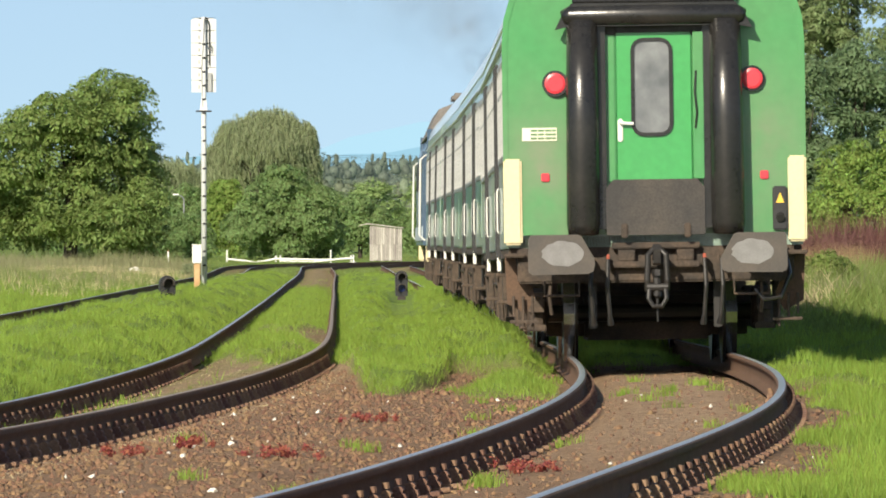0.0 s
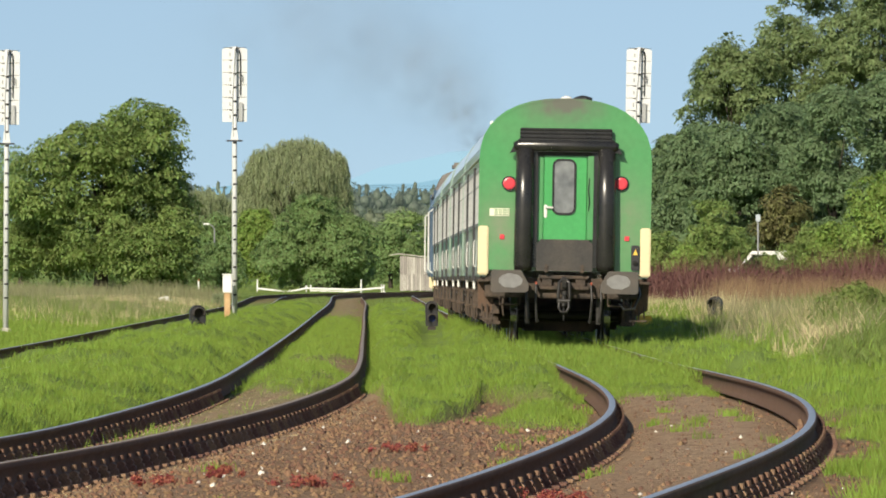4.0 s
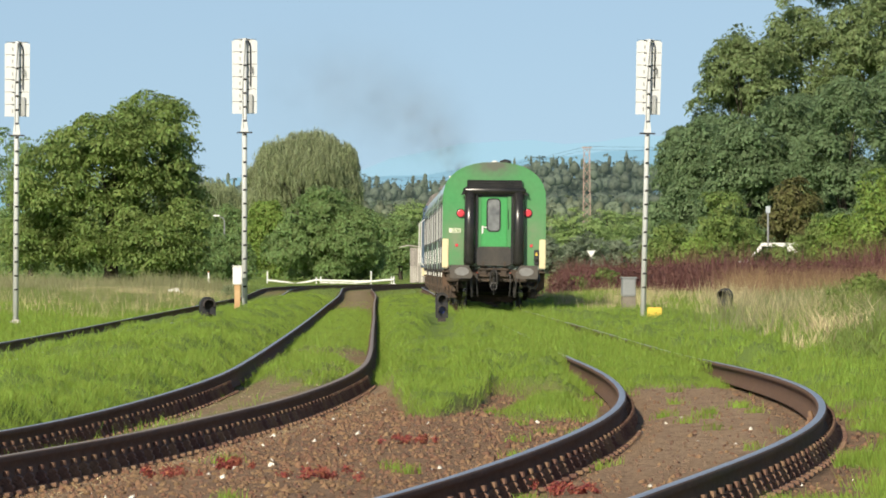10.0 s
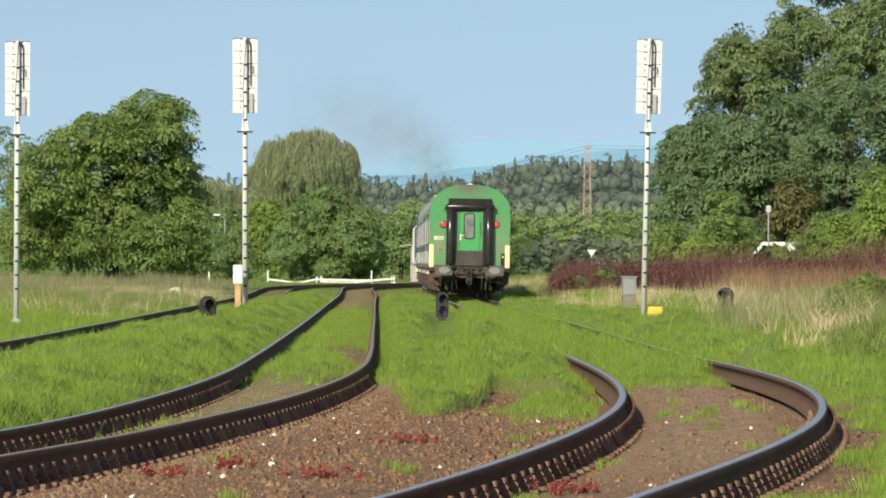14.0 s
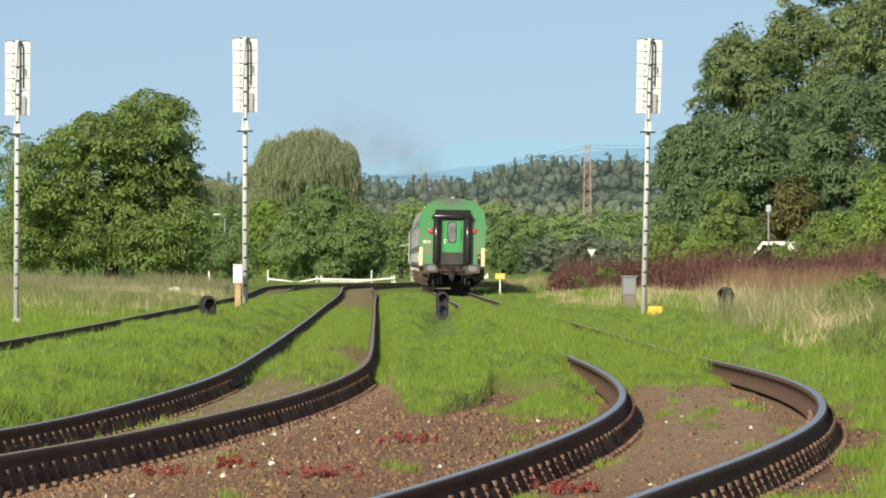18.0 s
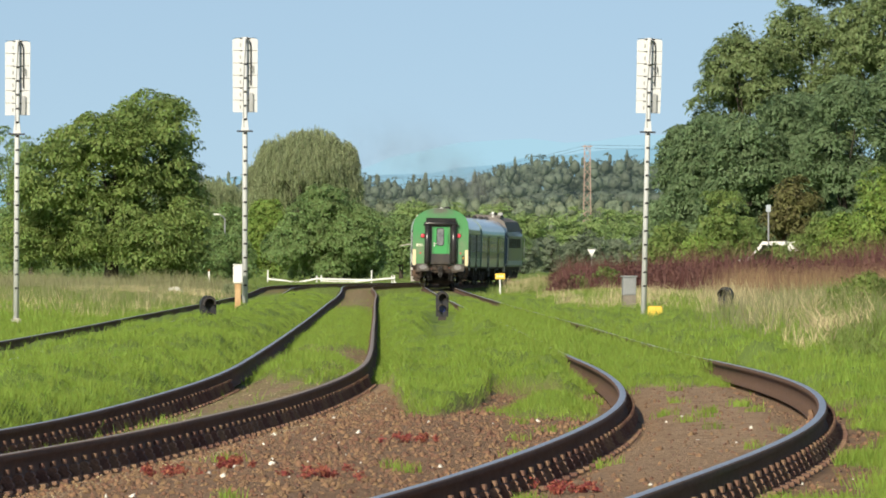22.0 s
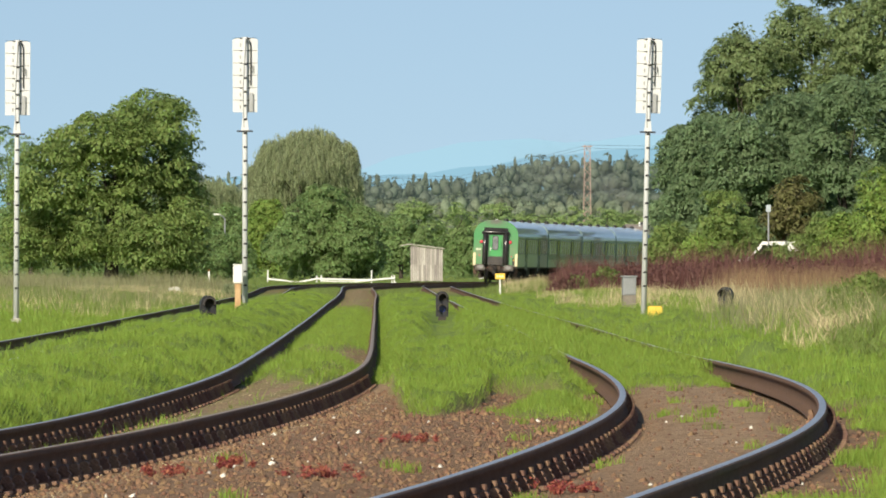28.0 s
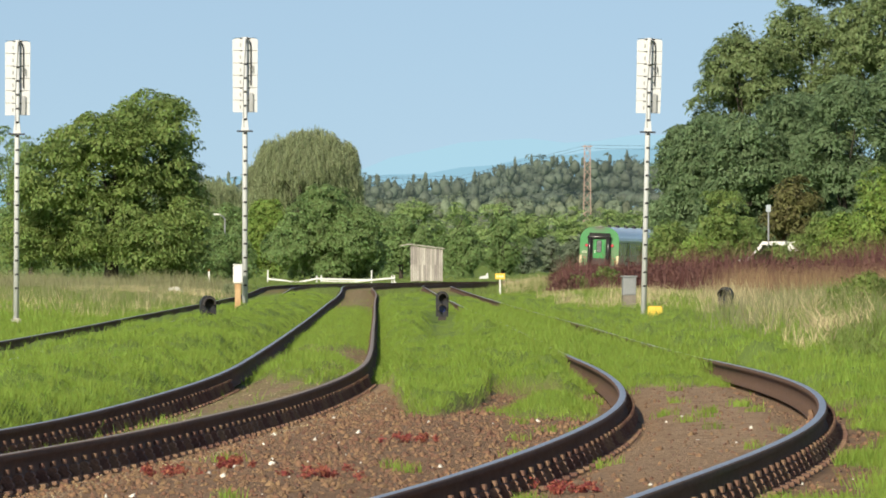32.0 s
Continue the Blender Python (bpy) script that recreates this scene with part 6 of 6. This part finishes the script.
def willow(label, x, y, width, height, seed, strands, lobes):
    """A lumpy dome of lobes from whose skins leafy strands hang."""
    rng = np.random.default_rng(seed)
    t = thing("willow_tree", label, "tree", "willows", pose(x, y, float(ground_z(x, y)) - 0.05))
    bm = tube([(0, 0, -0.2), (0.2, 0, height * 0.3), (0, 0, height * 0.75)], [width * 0.05, width * 0.04, width * 0.012], 10)
    k = 16
    L = np.array(lobes)
    pick = rng.choice(len(L), strands, p=L[:, 2] / L[:, 2].sum())
    d = rng.normal(size=(strands, 3))
    d[:, 2] = np.abs(d[:, 2]) * 0.9 - 0.15
    d /= np.linalg.norm(d, axis=1, keepdims=True)
    deep = rng.uniform(-0.35, 0.35, len(L))[pick] * width * 0.5
    c = np.stack([L[pick, 0], deep, L[pick, 1]], 1)
    r = np.stack([L[pick, 2], L[pick, 2], L[pick, 3]], 1) * rng.uniform(0.75, 1.04, (strands, 1))
    top = c + d * r
    length = rng.uniform(1.0, 4.6, strands) * (0.6 + 0.4 * np.sin(top[:, 0] * 4.1 + top[:, 1] * 2))
    top += rng.normal(size=top.shape) * np.array([0.12, 0.12, 0.25])
    u = (np.arange(k) / k)[None, :, None]
    out = d * np.array([1, 1, 0])
    q = top[:, None] + out[:, None] * 0.55 * np.sqrt(u) + np.array([0, 0, -1.0]) * (length[:, None, None] * u ** 1.2) + rng.normal(size=(strands, k, 3)) * np.array([0.06, 0.06, 0.08])
    a = rng.uniform(0, 6.283, (strands, k, 1))
    w = np.concatenate([np.cos(a), np.sin(a), 0.1 + 0 * a], 2) * rng.uniform(0.02, 0.042, (strands, k, 1))
    drop = rng.normal(size=(strands, k, 3)) * 0.08 - np.array([0, 0, 1.0]) * rng.uniform(0.25, 0.5, (strands, k, 1))
    v = np.stack([q - w, q + w, q + drop], 2).reshape(-1, 3)
    v[:, 2] = np.maximum(v[:, 2], 0.1)
    for i in range(10):
        a = i * 0.63
        add_tube(bm, [(0, 0, height * 0.3), (math.cos(a) * width * 0.18, math.sin(a) * width * 0.15, height * 0.6), (math.cos(a) * width * 0.33, math.sin(a) * width * 0.28, height * 0.72)], [width * 0.02, width * 0.012, width * 0.004], 6)
    part("trunk", bm, BARK, t)
    share("crown", mesh_np("crown", v, np.arange(len(v)).reshape(-1, 3), [LEAF_WILLOW]), t)


# single trees and shrubs
tree("walnut_tree", "broad dark green leafy tree standing alone behind the siding", "tree", -18.3, 420, 12.0, 10.95, LEAF_WALNUT, 51, 98000, 0.24, 0.03, depth=9.0, spread=0.95, up=0.72, sag=0.6, per=105, quads=True,
     lobes=[(1.99, 9.76, 1.7, 1.2), (3.23, 9.44, 1.2, 1.1), (0.9, 8.98, 1.4, 1.25), (-0.81, 8.36, 1.7, 1.25), (-2.36, 7.89, 1.2, 1.2), (-3.3, 6.33, 1.85, 1.7), (-3.76, 4.47, 2.0, 1.55), (-4.23, 2.9, 1.85, 1.4),
            (-0.19, 6.33, 2.3, 1.85), (1.99, 7.27, 2.2, 1.7), (3.7, 7.27, 1.1, 1.4), (3.9, 5.4, 1.1, 1.55), (4.1, 3.54, 1.1, 1.4), (2.3, 4.78, 2.2, 1.7), (-0.19, 3.85, 2.3, 1.7), (-2.36, 2.9, 1.85, 1.4), (2.3, 2.6, 2.2, 1.4), (3.8, 2.3, 1.3, 1.1)])
for wx, wy, ww, wh in ((7.45, 134, 1.5, 0.95), (7.9, 142, 1.4, 1.1), (6.7, 118, 1.1, 0.55)):
    tree("weed_clump", "bushy grey-green weed on the bank", "weed", wx, wy, ww, wh, GRASS_DULL, int(wy), 5000, 0.06, 0.0, count=20, group="weeds on the bank", trunk=False)
for wx, wy, ww, wh in ((6.85, 318, 1.3, 1.05), (7.3, 322, 1.0, 0.9), (5.6, 316, 0.9, 0.8)):
    tree("weed_clump", "yellow-green weed among the red dock", "weed", wx, wy, ww, wh, LEAF_WALNUT, int(wy) + 5, 2500, 0.10, 0.0, count=14, group="weeds among the dock", trunk=False)
tree("shrub", "low green shrub under the big tree", "shrub", -15.6, 440, 3.4, 2.6, LEAF_WALNUT, 52, 9000, 0.2, 0.0, count=16, trunk=False, up=0.6)
tree("shrub", "grey-green shrub hiding the foot of the street lamp", "shrub", -17.2, 590, 5.2, 3.9, LEAF_BUSH, 66, 14000, 0.2, 0.0, count=26, trunk=False, low_wide=0.3)
tree("weed_clump", "pale grey weed at the meadow edge", "weed", -9.3, 330, 0.7, 0.75, LEAF_WILLOW, 67, 1500, 0.06, 0.0, count=20, group="weeds on the bank", trunk=False)
willow("pale yellow-green weeping willow", -13.6, 760, 11.3, 14.0, 53, 7000, [(0.5, 13.0, 2.6, 1.5), (-2.6, 12.0, 2.0, 1.6), (3.2, 11.7, 1.7, 1.7), (-4.3, 9.8, 1.5, 1.9), (0.2, 10.5, 3.6, 2.6), (4.0, 9.2, 1.2, 1.9), (2.2, 8.8, 2.5, 2.4), (-3.3, 8.0, 2.3, 2.5)])
willow("smaller pale willow behind the street lamp", -24.5, 800, 8.5, 9.6, 59, 2000, [(0.3, 8.4, 2.3, 1.4), (-2.2, 7.2, 1.9, 1.6), (2.4, 7.0, 1.8, 1.6), (0, 6.0, 3.0, 2.2)])
tree("hazel_bush", "large round dark green bush beside the track", "shrub", -9.2, 620, 11.0, 7.8, LEAF_BUSH, 54, 70000, 0.22, 0.0, count=46, lump=1.5, taper=0.3, low_wide=0.2)
tree("hazel_bush", "bright green bush in front of the willow", "shrub", -15.0, 660, 6.5, 7.0, LEAF_BRIGHT, 55, 24000, 0.22, 0.0, count=26, lump=1.1, low_wide=0.2)
tree("hazel_bush", "green bush next to the wooden shed", "shrub", -3.6, 650, 6.0, 5.6, LEAF_BUSH, 56, 20000, 0.22, 0.0, count=26, lump=1.0, low_wide=0.2)
tree("plum_tree", "small grey-green fruit tree behind the shed", "tree", 1.8, 680, 4.8, 5.0, LEAF_BUSH, 57, 13000, 0.2, 0.05, count=20, lump=0.85)
tree("plum_tree", "small grey-green fruit tree by the curve", "tree", 5.4, 690, 5.4, 5.6, LEAF_BUSH, 58, 14000, 0.2, 0.05, count=20, lump=0.9)


def back_row(name, label, xs_y_w_h, mat, seed, leaves, leaf, group, base=0.0, count=30, lump=0.17, taper=0.5, spread=None, up=0.5, sag=0.45):
    for i, (x, y, w, h) in enumerate(xs_y_w_h):
        tree(name, label, "tree" if "tree" in name else "shrub", x, y, w, h, mat, seed + i, leaves, leaf, base, count=count, lump=w * lump, group=group, low_wide=0.15, taper=taper, spread=spread, up=up, sag=sag)


back_row("field_tree", "leafy tree behind the meadow", [(-31, 700, 8, 7.0), (-28, 720, 7, 8.4), (-22.5, 700, 6, 6.5), (-19.2, 690, 6, 7.0), (-43, 760, 9, 15), (-40, 740, 8, 11)], LEAF_BUSH, 80, 12000, 0.26, "trees behind the meadow")
back_row("thicket_shrub", "bright green thicket shrub far behind the curve", [(-8 + i * 4.6, 860 + (i * 37) % 90, 9.0, 6.6 + (i * 13 % 7) * 0.22) for i in range(12)], LEAF_THICKET, 100, 12000, 0.26, "thicket shrubs", count=34, lump=0.14, up=0.7, sag=0.1)
back_row("thicket_shrub", "grey-green thicket shrub behind the road", [(8 + i * 3.2, 760 + (i * 29) % 50, 5.2, 3.6 + (i * 17 % 5) * 0.2) for i in range(10)], LEAF_HAZE, 120, 8000, 0.22, "thicket shrubs", count=26, lump=0.16, up=0.7, sag=0.1)
# wood on the rise at the cutting
back_row("wood_tree", "dense dark green tree at the front of the wood", [(15.9, 512, 4.6, 10.6), (17.0, 505, 6.0, 11.2), (19.6, 500, 6.5, 12.2), (22.8, 503, 7, 12.8), (26.2, 498, 7.5, 13.6), (29.8, 500, 8, 14.6), (33.6, 502, 8, 15.2), (18.0, 520, 6, 11.6), (24.5, 515, 7, 13.4)], LEAF_DARK, 140, 40000, 0.24, "trees of the wood", 0.0, 60, 0.15, 0.55, 0.8, 0.65, 0.5)
back_row("wood_tree", "tall airy tree rising over the wood", [(23.0, 575, 9.0, 19.5), (28.5, 580, 10, 24.5), (34.5, 575, 11, 25.5)], LEAF_TALL, 150, 40000, 0.27, "trees of the wood", 0.40, 60, 0.115, 0.5, 0.85, 0.6)
back_row("cutting_shrub", "olive green shrub at the edge of the wood", [(11.7, 394, 3.0, 3.3), (14.2, 388, 3.6, 5.2), (19.6, 394, 3.6, 4.0), (17.0, 391, 2.8, 2.2), (16.0, 402, 3.0, 3.7), (13.2, 430, 3.4, 3.8)], LEAF_WALNUT, 160, 12000, 0.17, "shrubs at the wood's edge")
back_row("cutting_shrub", "bright yellow-green shrub at the edge of the wood", [(22.0, 375, 4.4, 6.6), (24.4, 372, 4.4, 7.2), (12.8, 382, 2.6, 2.5), (20.0, 384, 3.2, 3.8)], LEAF_BRIGHT, 170, 13000, 0.17, "shrubs at the wood's edge")
tree("wood_tree", "brownish olive tree between wood and shrubs", "tree", 20.2, 440, 5.0, 6.4, material_olive, 180, 16000, 0.2, 0.0, count=26, group="trees of the wood")


def far_wood(name, label, y, depth, x0, x1, n, h, mat, seed, leaf, pointed, rise, dense):
    """Distant wood as one object: many small lumpy crowns on rising ground, with leaves on their skins."""
    rng = np.random.default_rng(seed)
    bm = bmesh.new()
    bmesh.ops.create_icosphere(bm, subdivisions=1, radius=1.0)
    ball, tris = np.array([v.co[:] for v in bm.verts]), np.array([[v.index for v in f.verts] for f in bm.faces])
    bm.free()
    cs, rs = [], []
    for i in range(n):
        x, yy = rng.uniform(x0, x1), y + depth * rng.uniform(0, 1)
        z = float(ground_z(x, yy)) + rise(x, yy)
        hh = h * rng.uniform(0.85, 1.12)
        spiky = pointed and rng.uniform() < 0.35
        for j in range(3):
            u = j / 2
            r = hh * (0.28 * (1 - u) + 0.06 if spiky else 0.33 * (1.05 - 0.5 * u))
            cs.append((x + rng.normal() * hh * (0.02 if spiky else 0.10), yy + rng.normal() * hh * 0.05, z + hh * (0.12 + (0.8 if spiky else 0.62) * u)))
            rs.append((r, r, hh * (0.2 if spiky else 0.25)))
    C, R = np.array(cs), np.array(rs)
    wob = 0.62 + rng.normal(size=(len(C), len(ball), 1)) * 0.12
    core = (C[:, None] + ball[None] * R[:, None] * wob).reshape(-1, 3)
    core_f = (tris[None] + (np.arange(len(C)) * len(ball))[:, None, None]).reshape(-1, 3)
    v, f = sprays(rng, cs, rs, n * dense // 24, 24, leaf * 2.4, leaf, 0.6, 0.4)
    tagged(new(name, mesh_np(name, np.concatenate([core, v]), np.concatenate([core_f, f + len(core)]), [mat])), label, "wood", kind="stuff")


far_wood("far_wood", "distant mixed wood on the slope, haze put into its leaf colour", 1150, 260, -60, 95, 300, 9, LEAF_HAZE, 201, 0.42, False, lambda x, y: 0, 330)
far_wood("backdrop_wood", "distant dark wood along the ridge, haze put in as a faint glow", 1700, 400, -90, 150, 620, 11, NEEDLE_HAZE, 202, 0.6, True, lambda x, y: 2.4 + 5.0 * min(1, max(0, (x - 6) / 16)), 230)


def hill(name, label, y, profile, mat):
    xs = np.linspace(profile[0][0], profile[-1][0], 90)
    hs = np.interp(xs, [p[0] for p in profile], [p[1] for p in profile]) + 1.2 * np.sin(xs * 0.05) + 0.7 * np.sin(xs * 0.17)
    v = np.concatenate([np.stack([xs, 0 * xs + y, 0 * xs - 5], 1), np.stack([xs, 0 * xs + y + 120, hs], 1), np.stack([xs, 0 * xs + y + 320, hs * 0 - 5], 1)])
    n = len(xs)
    i = np.arange(n - 1)
    f = np.concatenate([np.stack([i, i + 1, i + 1 + n, i + n], 1), np.stack([i + n, i + 1 + n, i + 1 + 2 * n, i + 2 * n], 1)])
    tagged(new(name, mesh_np(name, v, f, [mat], smooth=True)), label, "hill", kind="structure")


def haze_glow(name, colour):
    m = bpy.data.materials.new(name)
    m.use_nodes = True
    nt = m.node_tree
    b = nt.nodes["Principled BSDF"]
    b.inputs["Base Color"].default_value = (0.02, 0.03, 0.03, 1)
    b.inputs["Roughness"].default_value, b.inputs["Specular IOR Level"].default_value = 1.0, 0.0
    # Hills emit the haze's even blue themselves; the base stays nearly black.
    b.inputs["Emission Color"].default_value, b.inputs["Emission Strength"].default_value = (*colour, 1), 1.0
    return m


hill("backdrop_hills", "hazy blue distant hills", 4300, [(-900, 40), (-400, 50), (-150, 52), (-60, 58), (-21, 73), (38, 79), (80, 78), (113, 83), (260, 74), (500, 60), (900, 50)], haze_glow("hazy_far_hills", (0.265, 0.425, 0.515)))
hill("backdrop_hills", "hazy blue-grey nearer hills", 3700, [(-800, 30), (-380, 45), (-200, 46), (-60, 50), (20, 54), (50, 60), (100, 66), (150, 66), (300, 52), (800, 40)], haze_glow("hazy_near_hills", (0.195, 0.35, 0.44)))


# ---------- smoke, van, small things ----------
def smoke_material(dense):
    """Thin soot haze: thickest in a puff's middle, none at its rim."""
    m = bpy.data.materials.new("thin_grey_smoke")
    m.use_nodes = True
    nt = m.node_tree
    n, l = nt.nodes, nt.links
    for node in list(n):
        n.remove(node)
    out, mix, tr, df = n.new("ShaderNodeOutputMaterial"), n.new("ShaderNodeMixShader"), n.new("ShaderNodeBsdfTransparent"), n.new("ShaderNodeBsdfDiffuse")
    df.inputs[0].default_value = (0.13, 0.13, 0.13, 1)
    tc, no, gr, mp, mul = n.new("ShaderNodeTexCoord"), n.new("ShaderNodeTexNoise"), n.new("ShaderNodeTexGradient"), n.new("ShaderNodeMapping"), n.new("ShaderNodeMath")
    mr = n.new("ShaderNodeMapRange")
    gr.gradient_type = "QUADRATIC_SPHERE"
    mp.inputs["Scale"].default_value = (1, 0, 1)
    no.inputs["Scale"].default_value, no.inputs["Detail"].default_value = 1.6, 4
    mr.inputs[1].default_value, mr.inputs[2].default_value = 0.3, 0.7
    mr.inputs[3].default_value, mr.inputs[4].default_value = 0.2 * dense, dense
    mul.operation = "MULTIPLY"
    l.new(tc.outputs["Object"], mp.inputs[0])
    l.new(mp.outputs[0], gr.inputs[0])
    l.new(tc.outputs["Object"], no.inputs["Vector"])
    l.new(no.outputs[0], mr.inputs[0])
    l.new(gr.outputs["Fac"], mul.inputs[0])
    l.new(mr.outputs[0], mul.inputs[1])
    l.new(mul.outputs[0], mix.inputs[0])
    l.new(tr.outputs[0], mix.inputs[1])
    l.new(df.outputs[0], mix.inputs[2])
    l.new(mix.outputs[0], out.inputs[0])
    return m


def smoke_plume():
    p = thing("exhaust_smoke", "thin dark exhaust smoke drifting from the engine", "smoke", "", train_pose(0, 84.0, 13.5, 3.4))
    for i, (x, y, z, r, dense) in enumerate(((-0.1, 0.0, 4.9, 0.9, 0.55), (-0.5, -2, 5.6, 1.5, 0.5), (-1.1, -4, 6.2, 2.2, 0.42), (-2.0, -7, 6.8, 3.0, 0.34), (-3.4, -11, 7.2, 3.8, 0.28), (-5.2, -15, 7.6, 4.6, 0.22))):
        bm = bmesh.new()
        bmesh.ops.create_icosphere(bm, subdivisions=4, radius=1.0)
        bmesh.ops.delete(bm, geom=[v for v in bm.verts if v.co.y > 0.02], context="VERTS")
        for v in bm.verts:
            v.co.y *= 0.5 + 0.3 * noise.noise(v.co * 2.0 + Vector((i, 0, 0)))
        part("puff", bm, smoke_material(dense), p, smooth=True, at=Matrix.Translation((x, y, z)) @ Matrix.Diagonal((r, r, r * 0.9, 1)))
    return p


smoke = smoke_plume()


def white_van():
    v = thing("parked_van", "white delivery van half hidden behind the shrubs", "van", "", pose(17.9, 399.5, float(ground_z(17.9, 399.5)) + 0.05, 0, 0, 68))
    part("body", prism([(-2.4, 0.35), (-2.4, 2.1), (-2.2, 2.25), (0.9, 2.25), (1.6, 1.45), (2.4, 1.25), (2.5, 0.4)], "x", -0.95, 0.95), WHITE_PAINT, v)
    part("windscreen", prism([(0.95, 2.18), (1.58, 1.47), (1.62, 1.5), (0.99, 2.21)], "x", -0.85, 0.85), COACH_GLASS, v)
    for s in (-1, 1):
        part("side_window", prism([(0.1, 1.5), (0.1, 2.05), (0.85, 2.05), (1.35, 1.5)], "x", s * 0.945, s * 0.96), COACH_GLASS, v)
        for y in (-1.6, 1.6):
            part("wheel", tube([(s * 0.78, y, 0.34), (s * 0.98, y, 0.34)], 0.34, 16), BLACK_PAINT, v)
    w = thing("lamp_post", "white box lamp on a thin post among the shrubs", "lamp post", "", stand(16.9, 396))
    part("post", tube([(0, 0, -0.1), (0, 0, 4.0)], 0.05, 8), GREY_METAL, w)
    part("box", box(-0.12, 0.12, -0.1, 0.1, 3.85, 4.22, 0.02), LIGHT_BAND, w)


white_van()


def marker_posts():
    for x, y, h, label in ((-15.5, 505, 0.75, "short white marker post with an orange cap"),):
        m = thing("marker_post", label, "marker post", "marker posts", stand(x, y))
        part("post", box(-0.06, 0.06, -0.05, 0.05, -0.1, h, 0.01), WHITE_PAINT, m)
        part("cap", box(-0.07, 0.07, -0.06, 0.06, h + 0.01, h + 0.12, 0.01), ORANGE_RUST, m)
    b = thing("white_trough", "small white trough lying beyond the tracks", "trough", "", stand(3.45, 640))
    part("tub", prism([(-0.4, 0.10), (-0.3, 0.22), (0.15, 0.3), (0.22, 0.5), (0.32, 0.5), (0.36, 0.05), (-0.35, 0.02)], "y", -0.25, 0.25), MAST_WHITE, b)
    for x, y, r in ((-12.4, 352, 0.3), (-12.0, 350, 0.18), (-8.85, 330, 0.16)):
        bm = bmesh.new()
        bmesh.ops.create_icosphere(bm, subdivisions=2, radius=r)
        for v in bm.verts:
            v.co *= 1 + 0.3 * noise.noise(v.co * 6)
            v.co.z *= 0.6
        tagged(new("pale_boulder", mesh_bm("pale_boulder", bm, WHITE_STONE)), "pale weathered boulder lying in the meadow", "boulder", "boulders").matrix_basis = stand(x, y, 0, 0, r * 0.3)


marker_posts()


def swallow():
    """A swallow that crosses in front of the train."""
    b = thing("swallow", "small dark swallow flying low across the tracks", "bird", "", pose(137, 100, 2.8))
    dark = material("dark_feathers", (0.035, 0.035, 0.045), 0.6, 0, 0.2, 20, 90, 0.1)
    pale = material("pale_feathers", (0.55, 0.48, 0.42), 0.7, 0, 0.15, 20, 90, 0.1)
    part("body", tube([(-0.075, 0, 0), (-0.06, 0, 0.006), (-0.02, 0, 0), (0.04, 0, -0.004), (0.09, 0, 0)], [0.004, 0.015, 0.022, 0.014, 0.004], 10), dark, b, smooth=True)
    part("belly", tube([(-0.055, 0, -0.012), (-0.01, 0, -0.018), (0.04, 0, -0.012)], [0.006, 0.013, 0.005], 8), pale, b, smooth=True)
    part("wing", prism([(-0.04, 0.01), (0.02, 0.012), (0.05, 0.05), (0.09, 0.12), (0.02, 0.07), (-0.03, 0.035)], "y", -0.03, -0.024), dark, b)
    part("wing", prism([(-0.04, -0.01), (0.02, -0.012), (0.035, -0.05), (0.06, -0.10), (0.0, -0.06), (-0.03, -0.03)], "y", 0.024, 0.03), dark, b)
    part("tail", prism([(0.08, 0.004), (0.17, 0.014), (0.12, 0.0), (0.17, -0.014), (0.08, -0.004)], "y", -0.002, 0.002), dark, b)
    return b


bird = swallow()


# ---------- the train moves ----------
def motions():
    times = [0.0, 0.4, 0.8] + [i * 1.0 for i in range(1, 33)]
    for i, c in enumerate(coaches):
        walk(c, [(t, train_pose(t, 21.0 * i, 21.0, 6.9)) for t in times])
    walk(loco, [(t, train_pose(t, 84.0, 13.5, 3.4)) for t in times])
    walk(smoke, [(t, train_pose(t, 84.0, 13.5, 3.4)) for t in times])
    walk(bird, [(t, pose(-0.61 - 19.7 * (t - 7.0), 100, 2.85 + 0.6 * max(-0.6, min(0.6, t - 7.0)))) for t in (0.0, 3.0, 6.0, 6.5, 7.0, 7.5, 8.0, 16.0, 32.0)])


motions()
